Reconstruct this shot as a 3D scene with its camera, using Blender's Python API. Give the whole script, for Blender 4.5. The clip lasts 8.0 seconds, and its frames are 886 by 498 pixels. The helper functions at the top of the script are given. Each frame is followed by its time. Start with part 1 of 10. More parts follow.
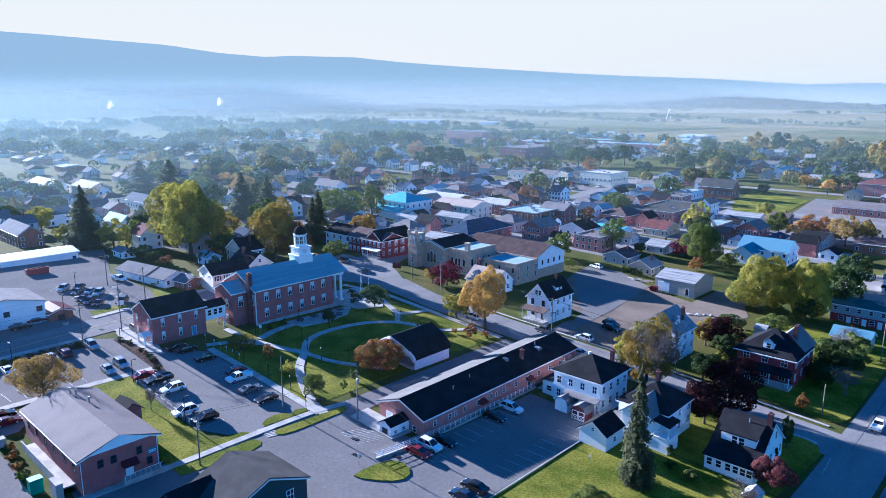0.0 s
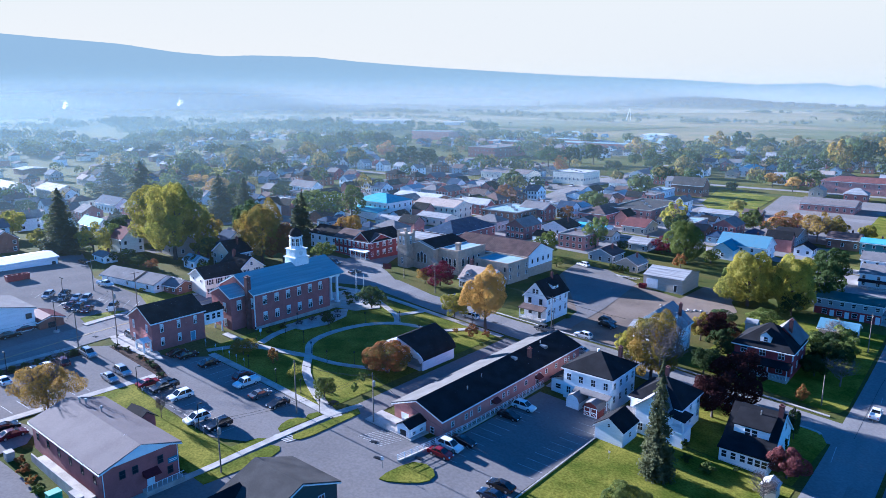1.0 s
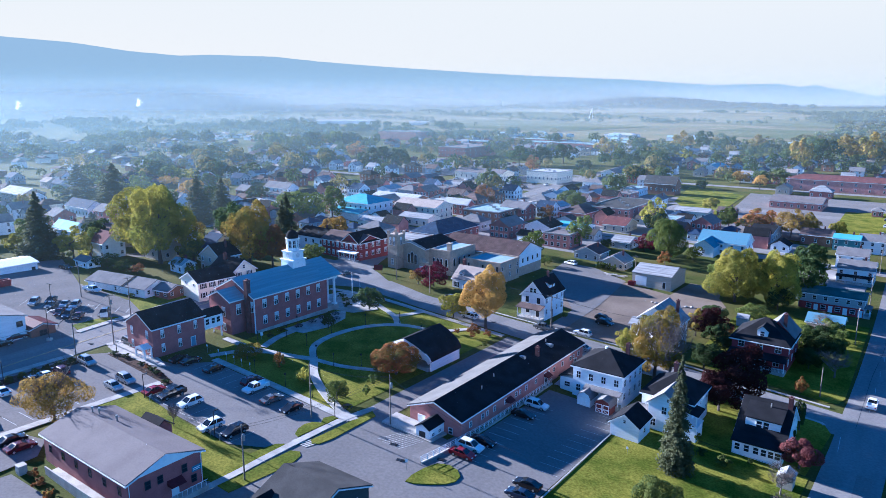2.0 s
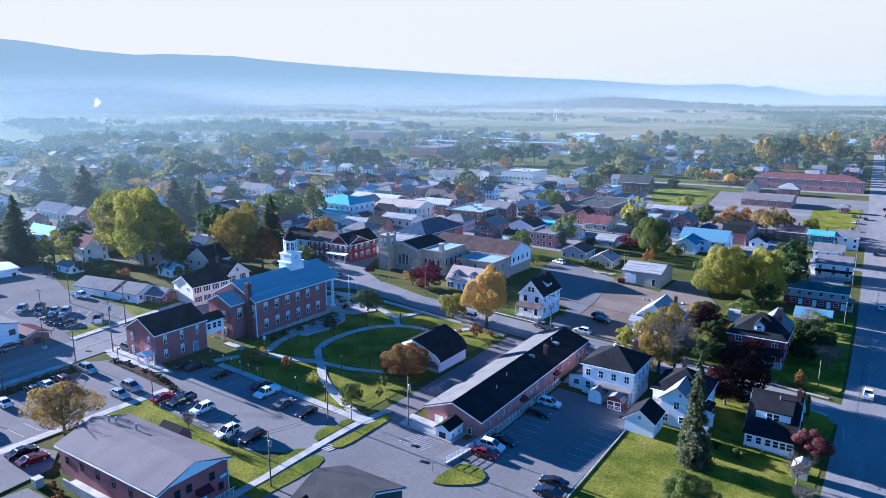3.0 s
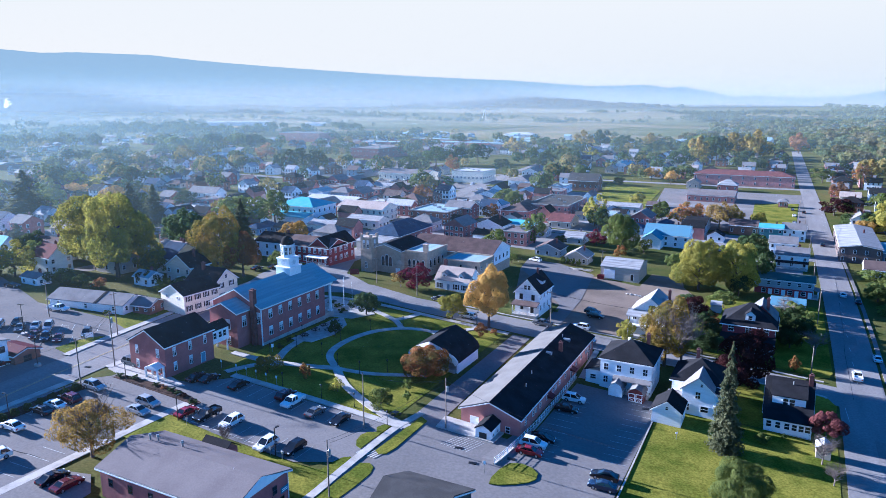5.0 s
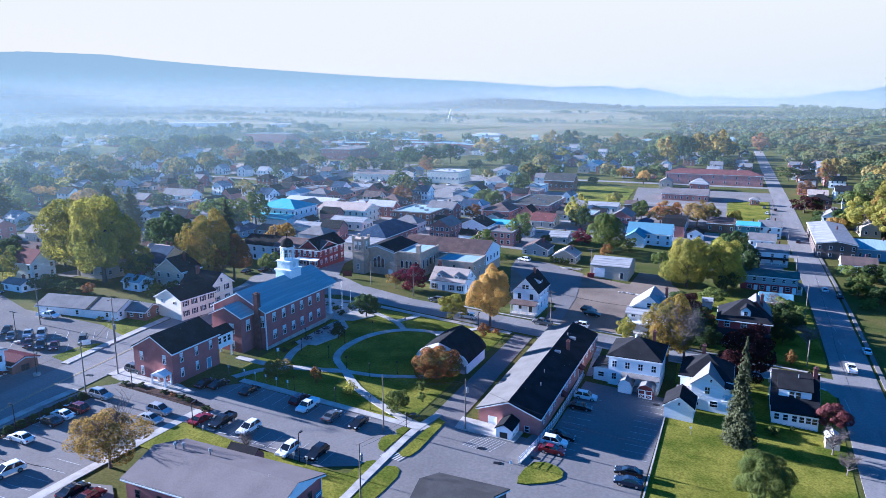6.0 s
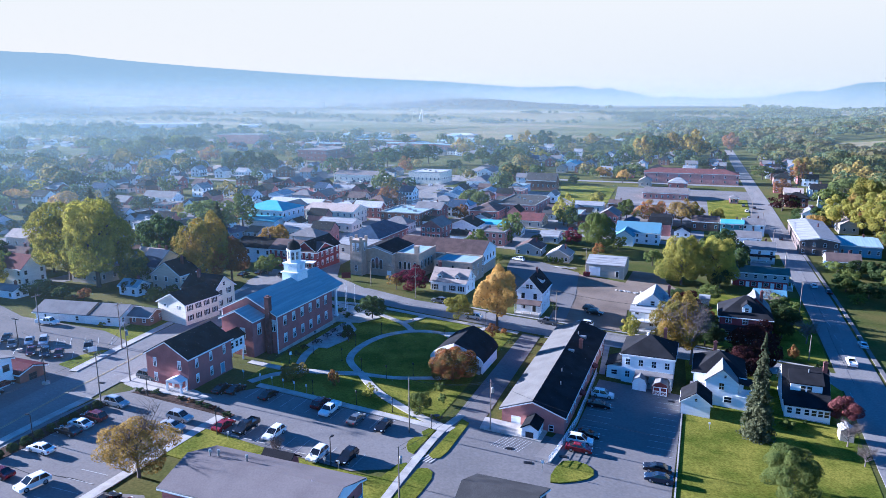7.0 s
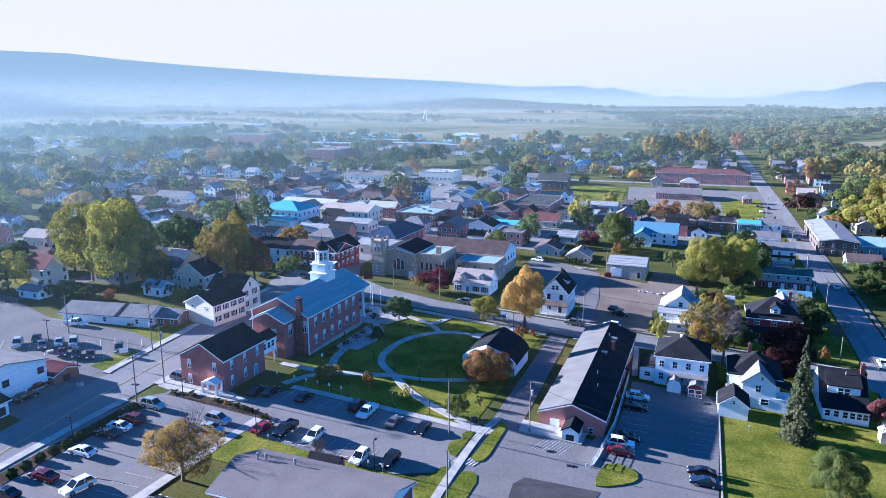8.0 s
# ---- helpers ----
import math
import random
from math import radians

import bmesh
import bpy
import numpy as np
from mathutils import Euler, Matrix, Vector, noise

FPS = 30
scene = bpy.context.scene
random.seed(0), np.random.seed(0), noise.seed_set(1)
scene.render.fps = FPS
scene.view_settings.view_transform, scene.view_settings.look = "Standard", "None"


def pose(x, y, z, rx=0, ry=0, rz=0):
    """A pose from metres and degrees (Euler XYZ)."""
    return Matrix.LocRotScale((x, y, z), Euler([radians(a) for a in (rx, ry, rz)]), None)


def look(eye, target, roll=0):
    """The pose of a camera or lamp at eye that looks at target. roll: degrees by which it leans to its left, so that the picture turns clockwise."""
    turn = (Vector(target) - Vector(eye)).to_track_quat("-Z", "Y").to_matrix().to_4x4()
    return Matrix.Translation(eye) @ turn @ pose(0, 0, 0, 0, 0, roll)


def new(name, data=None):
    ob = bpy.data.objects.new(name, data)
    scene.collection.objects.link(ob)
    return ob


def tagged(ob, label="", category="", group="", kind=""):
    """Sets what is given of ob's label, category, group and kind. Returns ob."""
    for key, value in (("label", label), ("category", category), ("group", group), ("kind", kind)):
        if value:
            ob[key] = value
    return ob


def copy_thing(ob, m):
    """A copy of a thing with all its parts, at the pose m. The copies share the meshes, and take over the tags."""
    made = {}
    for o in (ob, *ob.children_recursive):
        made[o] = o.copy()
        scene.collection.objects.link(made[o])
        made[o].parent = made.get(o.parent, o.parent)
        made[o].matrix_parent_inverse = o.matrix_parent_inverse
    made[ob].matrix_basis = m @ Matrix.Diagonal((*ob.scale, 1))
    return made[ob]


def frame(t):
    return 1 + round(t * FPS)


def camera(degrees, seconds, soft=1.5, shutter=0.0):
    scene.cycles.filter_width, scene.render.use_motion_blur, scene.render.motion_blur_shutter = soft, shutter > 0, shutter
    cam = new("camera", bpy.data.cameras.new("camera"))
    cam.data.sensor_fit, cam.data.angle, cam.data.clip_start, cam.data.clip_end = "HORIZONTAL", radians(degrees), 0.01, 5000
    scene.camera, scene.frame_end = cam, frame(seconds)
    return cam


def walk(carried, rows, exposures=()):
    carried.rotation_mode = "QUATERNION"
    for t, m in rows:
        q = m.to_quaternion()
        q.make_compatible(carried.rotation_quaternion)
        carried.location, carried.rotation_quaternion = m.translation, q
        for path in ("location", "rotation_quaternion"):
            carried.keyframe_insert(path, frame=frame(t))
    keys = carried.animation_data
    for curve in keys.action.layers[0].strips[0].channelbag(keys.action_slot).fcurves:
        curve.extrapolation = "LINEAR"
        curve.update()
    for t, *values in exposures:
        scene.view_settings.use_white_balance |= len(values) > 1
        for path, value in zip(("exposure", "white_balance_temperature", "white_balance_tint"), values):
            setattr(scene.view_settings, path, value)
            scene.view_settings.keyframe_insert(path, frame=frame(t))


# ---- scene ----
import itertools
import collections

# ------------------------------------------------------------------ camera
cam = camera(65.8, 8.0, soft=0.7)
METRES, EYE, TILT, LEAN, TURN = 77.0, 56.0, -12.2, 0.0, 43.0
ROWS = [
    (0.0, 0.0, 0.0, 0.0, 0.0, 0.0, -0.0),
    (0.5, -0.0643, 0.0017, 0.0007, -1.59, -0.0, 0.36),
    (1.0, -0.129, 0.0051, 0.0017, -3.19, -0.02, 0.73),
    (1.5, -0.1934, 0.0105, 0.0032, -4.78, -0.04, 1.08),
    (3.0, -0.3851, 0.0368, 0.0102, -9.43, -0.16, 2.1),
    (3.5, -0.4485, 0.0489, 0.013, -10.99, -0.22, 2.44),
    (4.0, -0.5117, 0.0632, 0.0165, -12.55, -0.3, 2.77),
    (4.5, -0.5745, 0.0792, 0.0202, -14.09, -0.37, 3.11),
    (6.0, -0.7596, 0.1392, 0.0322, -18.68, -0.57, 4.07),
    (6.5, -0.8203, 0.1615, 0.0378, -20.22, -0.68, 4.39),
    (7.0, -0.8815, 0.1857, 0.0439, -21.29, -0.75, 4.62),
    (7.5, -0.9297, 0.2066, 0.0498, -21.33, -0.77, 4.61),
    (8.0, -0.9612, 0.2296, 0.055, -21.18, -0.77, 4.58),
]
EXPOSURES = [(0.0, 2.56, 3900, 28), (8.0, 2.60, 3930, 29.5)]
walk(cam, [(t, pose(0, 0, EYE, TILT, LEAN, TURN) @ pose(METRES * x, METRES * y, METRES * z, 90 + pitch, roll, yaw)) for t, x, y, z, yaw, pitch, roll in ROWS], EXPOSURES)

# ------------------------------------------------------------------ daylight
SUN_EL = 16.0
world = bpy.data.worlds.new("world")
world.use_nodes = True
scene.world = world
wn = world.node_tree
for n in list(wn.nodes):
    wn.nodes.remove(n)
sky = wn.nodes.new("ShaderNodeTexSky")
sky.sky_type = "NISHITA"
sky.sun_disc = False
sky.sun_elevation, sky.sun_rotation = radians(SUN_EL), radians(270)
sky.altitude, sky.air_density, sky.dust_density, sky.ozone_density = 200, 1.0, 0.2, 2.0
bg = wn.nodes.new("ShaderNodeBackground")
bg.inputs["Strength"].default_value = 0.0265
wo = wn.nodes.new("ShaderNodeOutputWorld")
clear = wn.nodes.new("ShaderNodeMix")  # clear blue autumn sky
clear.data_type, clear.blend_type = "RGBA", "MULTIPLY"
clear.inputs["Factor"].default_value = 1.0
clear.inputs["B"].default_value = (0.67, 1.03, 0.99, 1)
wn.links.new(sky.outputs[0], clear.inputs["A"])
wn.links.new(clear.outputs["Result"], bg.inputs[0])
wn.links.new(bg.outputs[0], wo.inputs[0])
sun = new("sun", bpy.data.lights.new("sun", "SUN"))
sun.data.energy, sun.data.angle, sun.data.color = 5.0, radians(0.6), (1.0, 0.755, 0.40)
sun.matrix_world = look((-math.cos(radians(SUN_EL)) * 100, -3, math.sin(radians(SUN_EL)) * 100), (0, 0, 0))

# ------------------------------------------------------------------ the lie of the land
TC, TS = math.cos(radians(43.0)), math.sin(radians(43.0))


def land(x, y):
    """Height of the ground: it falls gently towards the creek side and flattens out over the valley."""
    u, v = x * TC + y * TS, -x * TS + y * TC
    a, b = 130 * math.tanh(u / 130), 70 * math.tanh((v - 150) / 70)
    g = 1 / (1 + ((v - 120) / 170) ** 4)
    z = -3.7859 - 0.0603 * a * g - 0.0083 * a * (1 - g) + 0.0295 * b * g
    # the valley floor rises gently towards the mountain
    q = min(max((v - 1000) / 2400, 0.0), 1.0)
    z += 38 * q * q * (3 - 2 * q)
    # low rise in front of the mountain
    z += 24 * math.exp(-((x + 1130) / 300) ** 2 - ((y - 3090) / 110) ** 2)
    # rolling ridge behind the wooded hill
    z += 22 * math.exp(-((x - 560) / 420) ** 2 - ((y - 2550) / 330) ** 2) + 16 * math.exp(-((x - 60) / 260) ** 2 - ((y - 3100) / 220) ** 2)
    # wooded hill beyond the creek
    z += 46 * math.exp(-((x - 520) / 330) ** 2 - ((y - 1250) / 620) ** 2)
    return z


# ------------------------------------------------------------------ materials
MATS = {}


def material(name, color, rough=0.8, metal=0.0, var=0.12, scale=1.2, fine=9.0, bump=0.0, second=None, spec=0.3, patch=0.5, per_object=0.0, streak=None):
    """A weathered surface: two scales of noise between color and second, with fine relief."""
    if name in MATS:
        return MATS[name]
    m = bpy.data.materials.new(name)
    m.use_nodes = True
    nt = m.node_tree
    b = nt.nodes["Principled BSDF"]
    b.inputs["Roughness"].default_value, b.inputs["Metallic"].default_value = rough, metal
    b.inputs["Specular IOR Level"].default_value = spec
    tc = nt.nodes.new("ShaderNodeTexCoord")
    n1, n2 = nt.nodes.new("ShaderNodeTexNoise"), nt.nodes.new("ShaderNodeTexNoise")
    n1.inputs["Scale"].default_value, n2.inputs["Scale"].default_value = scale, fine
    n1.inputs["Detail"].default_value, n2.inputs["Detail"].default_value = 5, 4
    src = tc.outputs["Object"]
    if streak:
        mp = nt.nodes.new("ShaderNodeMapping")
        mp.inputs["Scale"].default_value = streak
        nt.links.new(src, mp.inputs[0])
        src = mp.outputs[0]
    nt.links.new(src, n1.inputs["Vector"])
    nt.links.new(tc.outputs["Object"], n2.inputs["Vector"])
    c2 = second or tuple(c * (1 - 2.2 * var) for c in color)
    mix = nt.nodes.new("ShaderNodeMix")
    mix.data_type = "RGBA"
    ramp = nt.nodes.new("ShaderNodeValToRGB")
    ramp.color_ramp.elements[0].position, ramp.color_ramp.elements[1].position = 0.5 - 0.5 * patch * 0.5, 0.5 + 0.5 * patch * 0.5
    nt.links.new(n1.outputs["Fac"], ramp.inputs[0])
    nt.links.new(ramp.outputs[0], mix.inputs["Factor"])
    mix.inputs["A"].default_value, mix.inputs["B"].default_value = (*color, 1), (*c2, 1)
    hs = nt.nodes.new("ShaderNodeHueSaturation")
    nt.links.new(mix.outputs["Result"], hs.inputs["Color"])
    mr = nt.nodes.new("ShaderNodeMapRange")
    mr.inputs["From Min"].default_value, mr.inputs["From Max"].default_value = 0.3, 0.7
    mr.inputs["To Min"].default_value, mr.inputs["To Max"].default_value = 1 - var, 1 + var
    nt.links.new(n2.outputs["Fac"], mr.inputs["Value"])
    val = mr.outputs[0]
    if per_object:
        oi = nt.nodes.new("ShaderNodeObjectInfo")
        ma = nt.nodes.new("ShaderNodeMath")
        ma.operation = "MULTIPLY_ADD"
        ma.inputs[1].default_value, ma.inputs[2].default_value = per_object, 1 - per_object / 2
        nt.links.new(oi.outputs["Random"], ma.inputs[0])
        mu = nt.nodes.new("ShaderNodeMath")
        mu.operation = "MULTIPLY"
        nt.links.new(ma.outputs[0], mu.inputs[0])
        nt.links.new(val, mu.inputs[1])
        val = mu.outputs[0]
    nt.links.new(val, hs.inputs["Value"])
    nt.links.new(hs.outputs[0], b.inputs["Base Color"])
    if bump:
        bp = nt.nodes.new("ShaderNodeBump")
        bp.inputs["Strength"].default_value, bp.inputs["Distance"].default_value = bump, 0.05
        nt.links.new(n2.outputs["Fac"], bp.inputs["Height"])
        nt.links.new(bp.outputs[0], b.inputs["Normal"])
    MATS[name] = m
    return m


def leaf_material(name, color, second, translucent=0.3):
    m = bpy.data.materials.new(name)
    m.use_nodes = True
    nt = m.node_tree
    b, out = nt.nodes["Principled BSDF"], nt.nodes["Material Output"]
    b.inputs["Roughness"].default_value, b.inputs["Specular IOR Level"].default_value = 0.85, 0.06
    geo, oi, tc = nt.nodes.new("ShaderNodeNewGeometry"), nt.nodes.new("ShaderNodeObjectInfo"), nt.nodes.new("ShaderNodeTexCoord")
    no = nt.nodes.new("ShaderNodeTexNoise")
    no.inputs["Scale"].default_value = 3.2
    nt.links.new(tc.outputs["Object"], no.inputs["Vector"])
    add = nt.nodes.new("ShaderNodeMath")
    add.operation = "MULTIPLY_ADD"
    add.inputs[1].default_value = 0.34
    nt.links.new(geo.outputs["Random Per Island"], add.inputs[0])
    sub = nt.nodes.new("ShaderNodeMath")
    sub.operation = "MULTIPLY_ADD"
    sub.inputs[1].default_value, sub.inputs[2].default_value = 2.2, -0.78
    nt.links.new(no.outputs["Fac"], sub.inputs[0])
    nt.links.new(sub.outputs[0], add.inputs[2])
    mix = nt.nodes.new("ShaderNodeMix")
    mix.data_type = "RGBA"
    nt.links.new(add.outputs[0], mix.inputs["Factor"])
    mix.inputs["A"].default_value, mix.inputs["B"].default_value = (*color, 1), (*second, 1)
    hs = nt.nodes.new("ShaderNodeHueSaturation")
    ma = nt.nodes.new("ShaderNodeMath")
    ma.operation = "MULTIPLY_ADD"
    ma.inputs[1].default_value, ma.inputs[2].default_value = 0.5, 0.75
    nt.links.new(oi.outputs["Random"], ma.inputs[0])
    nt.links.new(ma.outputs[0], hs.inputs["Value"])
    nt.links.new(mix.outputs["Result"], hs.inputs["Color"])
    nt.links.new(hs.outputs[0], b.inputs["Base Color"])
    tr = nt.nodes.new("ShaderNodeBsdfTranslucent")
    # light that comes through a leaf is brighter and yellower than what it reflects
    thru = nt.nodes.new("ShaderNodeHueSaturation")
    thru.inputs["Saturation"].default_value, thru.inputs["Value"].default_value = 1.1, 1.5
    nt.links.new(hs.outputs[0], thru.inputs["Color"])
    nt.links.new(thru.outputs[0], tr.inputs["Color"])
    ms = nt.nodes.new("ShaderNodeMixShader")
    ms.inputs[0].default_value = translucent
    nt.links.new(b.outputs[0], ms.inputs[1])
    nt.links.new(tr.outputs[0], ms.inputs[2])
    nt.links.new(ms.outputs[0], out.inputs["Surface"])
    MATS[name] = m
    return m


grass = material("grass", (0.062, 0.072, 0.016), 0.95, second=(0.094, 0.086, 0.024), var=0.24, scale=0.09, fine=2.2, bump=0.6, spec=0.02)
park_grass = material("park_grass", (0.078, 0.094, 0.007), 0.95, second=(0.172, 0.162, 0.017), var=0.36, scale=0.15, fine=2.5, bump=0.6, spec=0.02)
gravel = material("gravel", (0.20, 0.16, 0.122), 0.95, second=(0.145, 0.116, 0.09), var=0.15, scale=0.1, fine=2.5, bump=0.4, spec=0.02)
asphalt = material("asphalt", (0.178, 0.166, 0.158), 0.95, second=(0.145, 0.137, 0.132), var=0.12, scale=0.12, fine=2.0, bump=0.1, patch=0.8, spec=0.0)
asphalt_new = material("asphalt_new", (0.170, 0.158, 0.150), 0.95, second=(0.192, 0.180, 0.171), var=0.12, scale=0.16, fine=2.4, bump=0.1, patch=0.8, spec=0.0)
asphalt_road = material("asphalt_road", (0.218, 0.207, 0.198), 0.95, second=(0.182, 0.174, 0.168), var=0.12, scale=0.25, fine=2.0, bump=0.1, streak=(1, 0.15, 1), spec=0.0)
tar = material("tar_patch", (0.035, 0.036, 0.04), 0.7, var=0.15)
concrete = material("concrete", (0.42, 0.395, 0.36), 0.95, second=(0.31, 0.29, 0.26), var=0.08, scale=0.5, fine=5, bump=0.2, spec=0.02)
paint_white = material("road_paint", (0.44, 0.44, 0.43), 0.8, second=(0.26, 0.26, 0.255), var=0.1, scale=1.5, fine=12)
paint_yellow = material("road_paint_yellow", (0.40, 0.33, 0.18), 0.8, second=(0.30, 0.25, 0.16), var=0.1, scale=1.5, fine=12)
brick_red = material("red_brick", (0.30, 0.118, 0.108), 0.9, second=(0.24, 0.094, 0.086), var=0.14, scale=0.5, fine=14, bump=0.35)
brick_deep = material("deep_red_brick", (0.235, 0.046, 0.05), 0.85, second=(0.18, 0.038, 0.042), var=0.12, scale=0.5, fine=14, bump=0.3)
brick_pink = material("worn_red_brick", (0.41, 0.19, 0.16), 0.9, second=(0.34, 0.15, 0.125), var=0.14, scale=0.5, fine=14, bump=0.35)
brick_rose = material("rose_brick", (0.48, 0.24, 0.21), 0.9, second=(0.40, 0.19, 0.165), var=0.12, scale=0.5, fine=14, bump=0.3)
brick_brown = material("brown_brick", (0.22, 0.11, 0.075), 0.9, var=0.13, scale=0.5, fine=14, bump=0.3)
brick_umber = material("umber_brick", (0.13, 0.10, 0.085), 0.9, second=(0.10, 0.08, 0.07), var=0.13, scale=0.5, fine=14, bump=0.3)
stone_tan = material("tan_stone", (0.42, 0.33, 0.24), 0.92, second=(0.33, 0.26, 0.19), var=0.15, scale=0.9, fine=4, bump=0.6)
siding_white = material("white_siding", (0.82, 0.83, 0.83), 0.65, second=(0.74, 0.75, 0.75), var=0.04, scale=0.6, fine=6, streak=(0.6, 0.6, 4))
siding_cream = material("cream_siding", (0.78, 0.72, 0.58), 0.7, second=(0.7, 0.64, 0.51), var=0.05, scale=0.6, fine=6, streak=(0.6, 0.6, 4))
siding_grey = material("grey_siding", (0.36, 0.38, 0.40), 0.7, second=(0.30, 0.32, 0.34), var=0.05, scale=0.6, fine=6, streak=(0.6, 0.6, 4))
siding_blue = material("blue_grey_siding", (0.20, 0.28, 0.36), 0.7, var=0.06, scale=0.6, fine=6, streak=(0.6, 0.6, 4))
siding_tan = material("tan_siding", (0.48, 0.41, 0.32), 0.75, var=0.06, scale=0.6, fine=6, streak=(0.6, 0.6, 4))
siding_teal = material("teal_siding", (0.10, 0.22, 0.24), 0.7, var=0.06, scale=0.6, fine=6)
siding_green = material("dark_green_siding", (0.035, 0.055, 0.06), 0.7, var=0.06, scale=0.6, fine=6, streak=(0.6, 0.6, 4))
trim_white = material("white_trim", (0.78, 0.78, 0.77), 0.55, var=0.03, scale=1.5, fine=8)
trim_dark = material("dark_trim", (0.03, 0.032, 0.036), 0.5, var=0.05)
roof_black = material("charcoal_shingles", (0.015, 0.0155, 0.0175), 0.9, second=(0.022, 0.022, 0.025), var=0.14, scale=0.35, fine=7, bump=0.5, spec=0.02)
roof_grey = material("grey_shingles", (0.175, 0.168, 0.168), 0.9, second=(0.14, 0.134, 0.135), var=0.14, scale=0.35, fine=7, bump=0.5, spec=0.02)
roof_sunlit = material("sunlit_grey_roof", (0.135, 0.13, 0.125), 0.97, second=(0.11, 0.106, 0.102), var=0.08, scale=0.25, fine=4, bump=0.1, spec=0.02)
roof_brown = material("brown_shingles", (0.12, 0.09, 0.08), 0.9, second=(0.085, 0.065, 0.06), var=0.14, scale=0.35, fine=7, bump=0.5, spec=0.02)
roof_tan = material("tan_shingles", (0.34, 0.29, 0.25), 0.9, second=(0.29, 0.245, 0.21), var=0.12, scale=0.35, fine=7, bump=0.4, spec=0.02)
roof_tile = material("brown_roof_tile", (0.145, 0.10, 0.085), 0.8, second=(0.10, 0.07, 0.062), var=0.15, scale=0.4, fine=5, bump=0.6, spec=0.02)
roof_slate = material("blue_grey_metal_roof", (0.28, 0.36, 0.385), 0.62, metal=0.1, second=(0.22, 0.285, 0.31), var=0.07, scale=0.3, fine=5, streak=(4, 0.2, 1), spec=0.02)
roof_metal = material("galvanised_roof", (0.30, 0.302, 0.305), 0.75, metal=0.05, second=(0.18, 0.18, 0.185), var=0.06, scale=0.4, fine=4, streak=(0.3, 4, 1), spec=0.02)
roof_white = material("white_membrane_roof", (0.37, 0.37, 0.37), 0.9, second=(0.31, 0.31, 0.31), var=0.05, scale=0.25, fine=3, spec=0.02)
roof_blue = material("sky_blue_metal_roof", (0.105, 0.205, 0.28), 0.6, metal=0.0, second=(0.11, 0.20, 0.265), var=0.05, scale=0.3, fine=4, spec=0.02)
roof_teal = material("teal_metal_roof", (0.13, 0.32, 0.38), 0.65, metal=0.0, second=(0.10, 0.30, 0.37), var=0.05, scale=0.3, fine=4, spec=0.02)
roof_dark_teal = material("dark_teal_metal_roof", (0.07, 0.105, 0.10), 0.6, second=(0.055, 0.085, 0.082), var=0.06, scale=0.3, fine=4, spec=0.02)
roof_navy = material("navy_shingles", (0.035, 0.055, 0.10), 0.8, var=0.12, scale=0.35, fine=7, bump=0.4, spec=0.02)
roof_red = material("dull_red_roof", (0.135, 0.06, 0.056), 0.85, second=(0.105, 0.048, 0.046), var=0.1, scale=0.35, fine=6, bump=0.3, spec=0.02)
roof_maroon = material("maroon_metal_roof", (0.06, 0.014, 0.022), 0.6, second=(0.048, 0.012, 0.018), var=0.08, scale=0.4, fine=5, spec=0.02)
roof_cream = material("cream_membrane_roof", (0.40, 0.365, 0.32), 0.9, second=(0.35, 0.32, 0.28), var=0.08, scale=0.22, fine=4, bump=0.1, spec=0.02)
roof_mauve = material("mauve_membrane_roof", (0.155, 0.137, 0.134), 0.75, second=(0.13, 0.114, 0.113), var=0.08, scale=0.22, fine=4, bump=0.1, spec=0.02)
roof_weathered = material("weathered_shingles", (0.065, 0.063, 0.062), 0.95, second=(0.05, 0.049, 0.048), var=0.14, scale=0.35, fine=7, bump=0.3, spec=0.02)
blind_white = material("window_blind", (0.62, 0.63, 0.63), 0.8, var=0.08, scale=0.8, fine=3)
glass = material("window_glass", (0.02, 0.026, 0.034), 0.08, var=0.02, spec=0.7)
glass_car = material("car_glass", (0.012, 0.014, 0.017), 0.06, var=0.02, spec=0.6)
metal_grey = material("galvanised_steel", (0.33, 0.34, 0.35), 0.45, metal=0.7, var=0.06)
metal_black = material("black_steel", (0.018, 0.018, 0.02), 0.45, metal=0.3, var=0.05)
wood_pole = material("weathered_pole", (0.17, 0.14, 0.115), 0.9, second=(0.12, 0.10, 0.085), var=0.12, scale=1, fine=8, streak=(4, 4, 0.4))
bark = material("bark", (0.085, 0.068, 0.055), 0.95, second=(0.055, 0.045, 0.038), var=0.2, scale=2, fine=9, bump=0.6)
awning_maroon = material("maroon_canvas", (0.075, 0.014, 0.02), 0.85, var=0.1, scale=2, fine=9)
red_paint = material("barn_red", (0.11, 0.022, 0.022), 0.75, var=0.08)
barrow_red = material("red_steel", (0.20, 0.02, 0.025), 0.6, var=0.08)
green_plastic = material("green_plastic", (0.02, 0.20, 0.14), 0.5, var=0.05)
tyre_black = material("tyre_rubber", (0.015, 0.015, 0.016), 0.85, var=0.1)
rim_silver = material("alloy_rim", (0.5, 0.5, 0.51), 0.35, metal=0.8, var=0.05)
lamp_red = material("tail_lamp", (0.25, 0.012, 0.012), 0.3, var=0.02)
lamp_clear = material("head_lamp", (0.6, 0.62, 0.64), 0.2, var=0.02)
soil = material("mulch", (0.075, 0.05, 0.038), 0.95, var=0.25, scale=0.8, fine=6, bump=0.6, spec=0.02)
skin_terracotta = material("chimney_brick", (0.13, 0.055, 0.05), 0.9, var=0.15, scale=1, fine=12)

# ------------------------------------------------------------------ mesh helpers


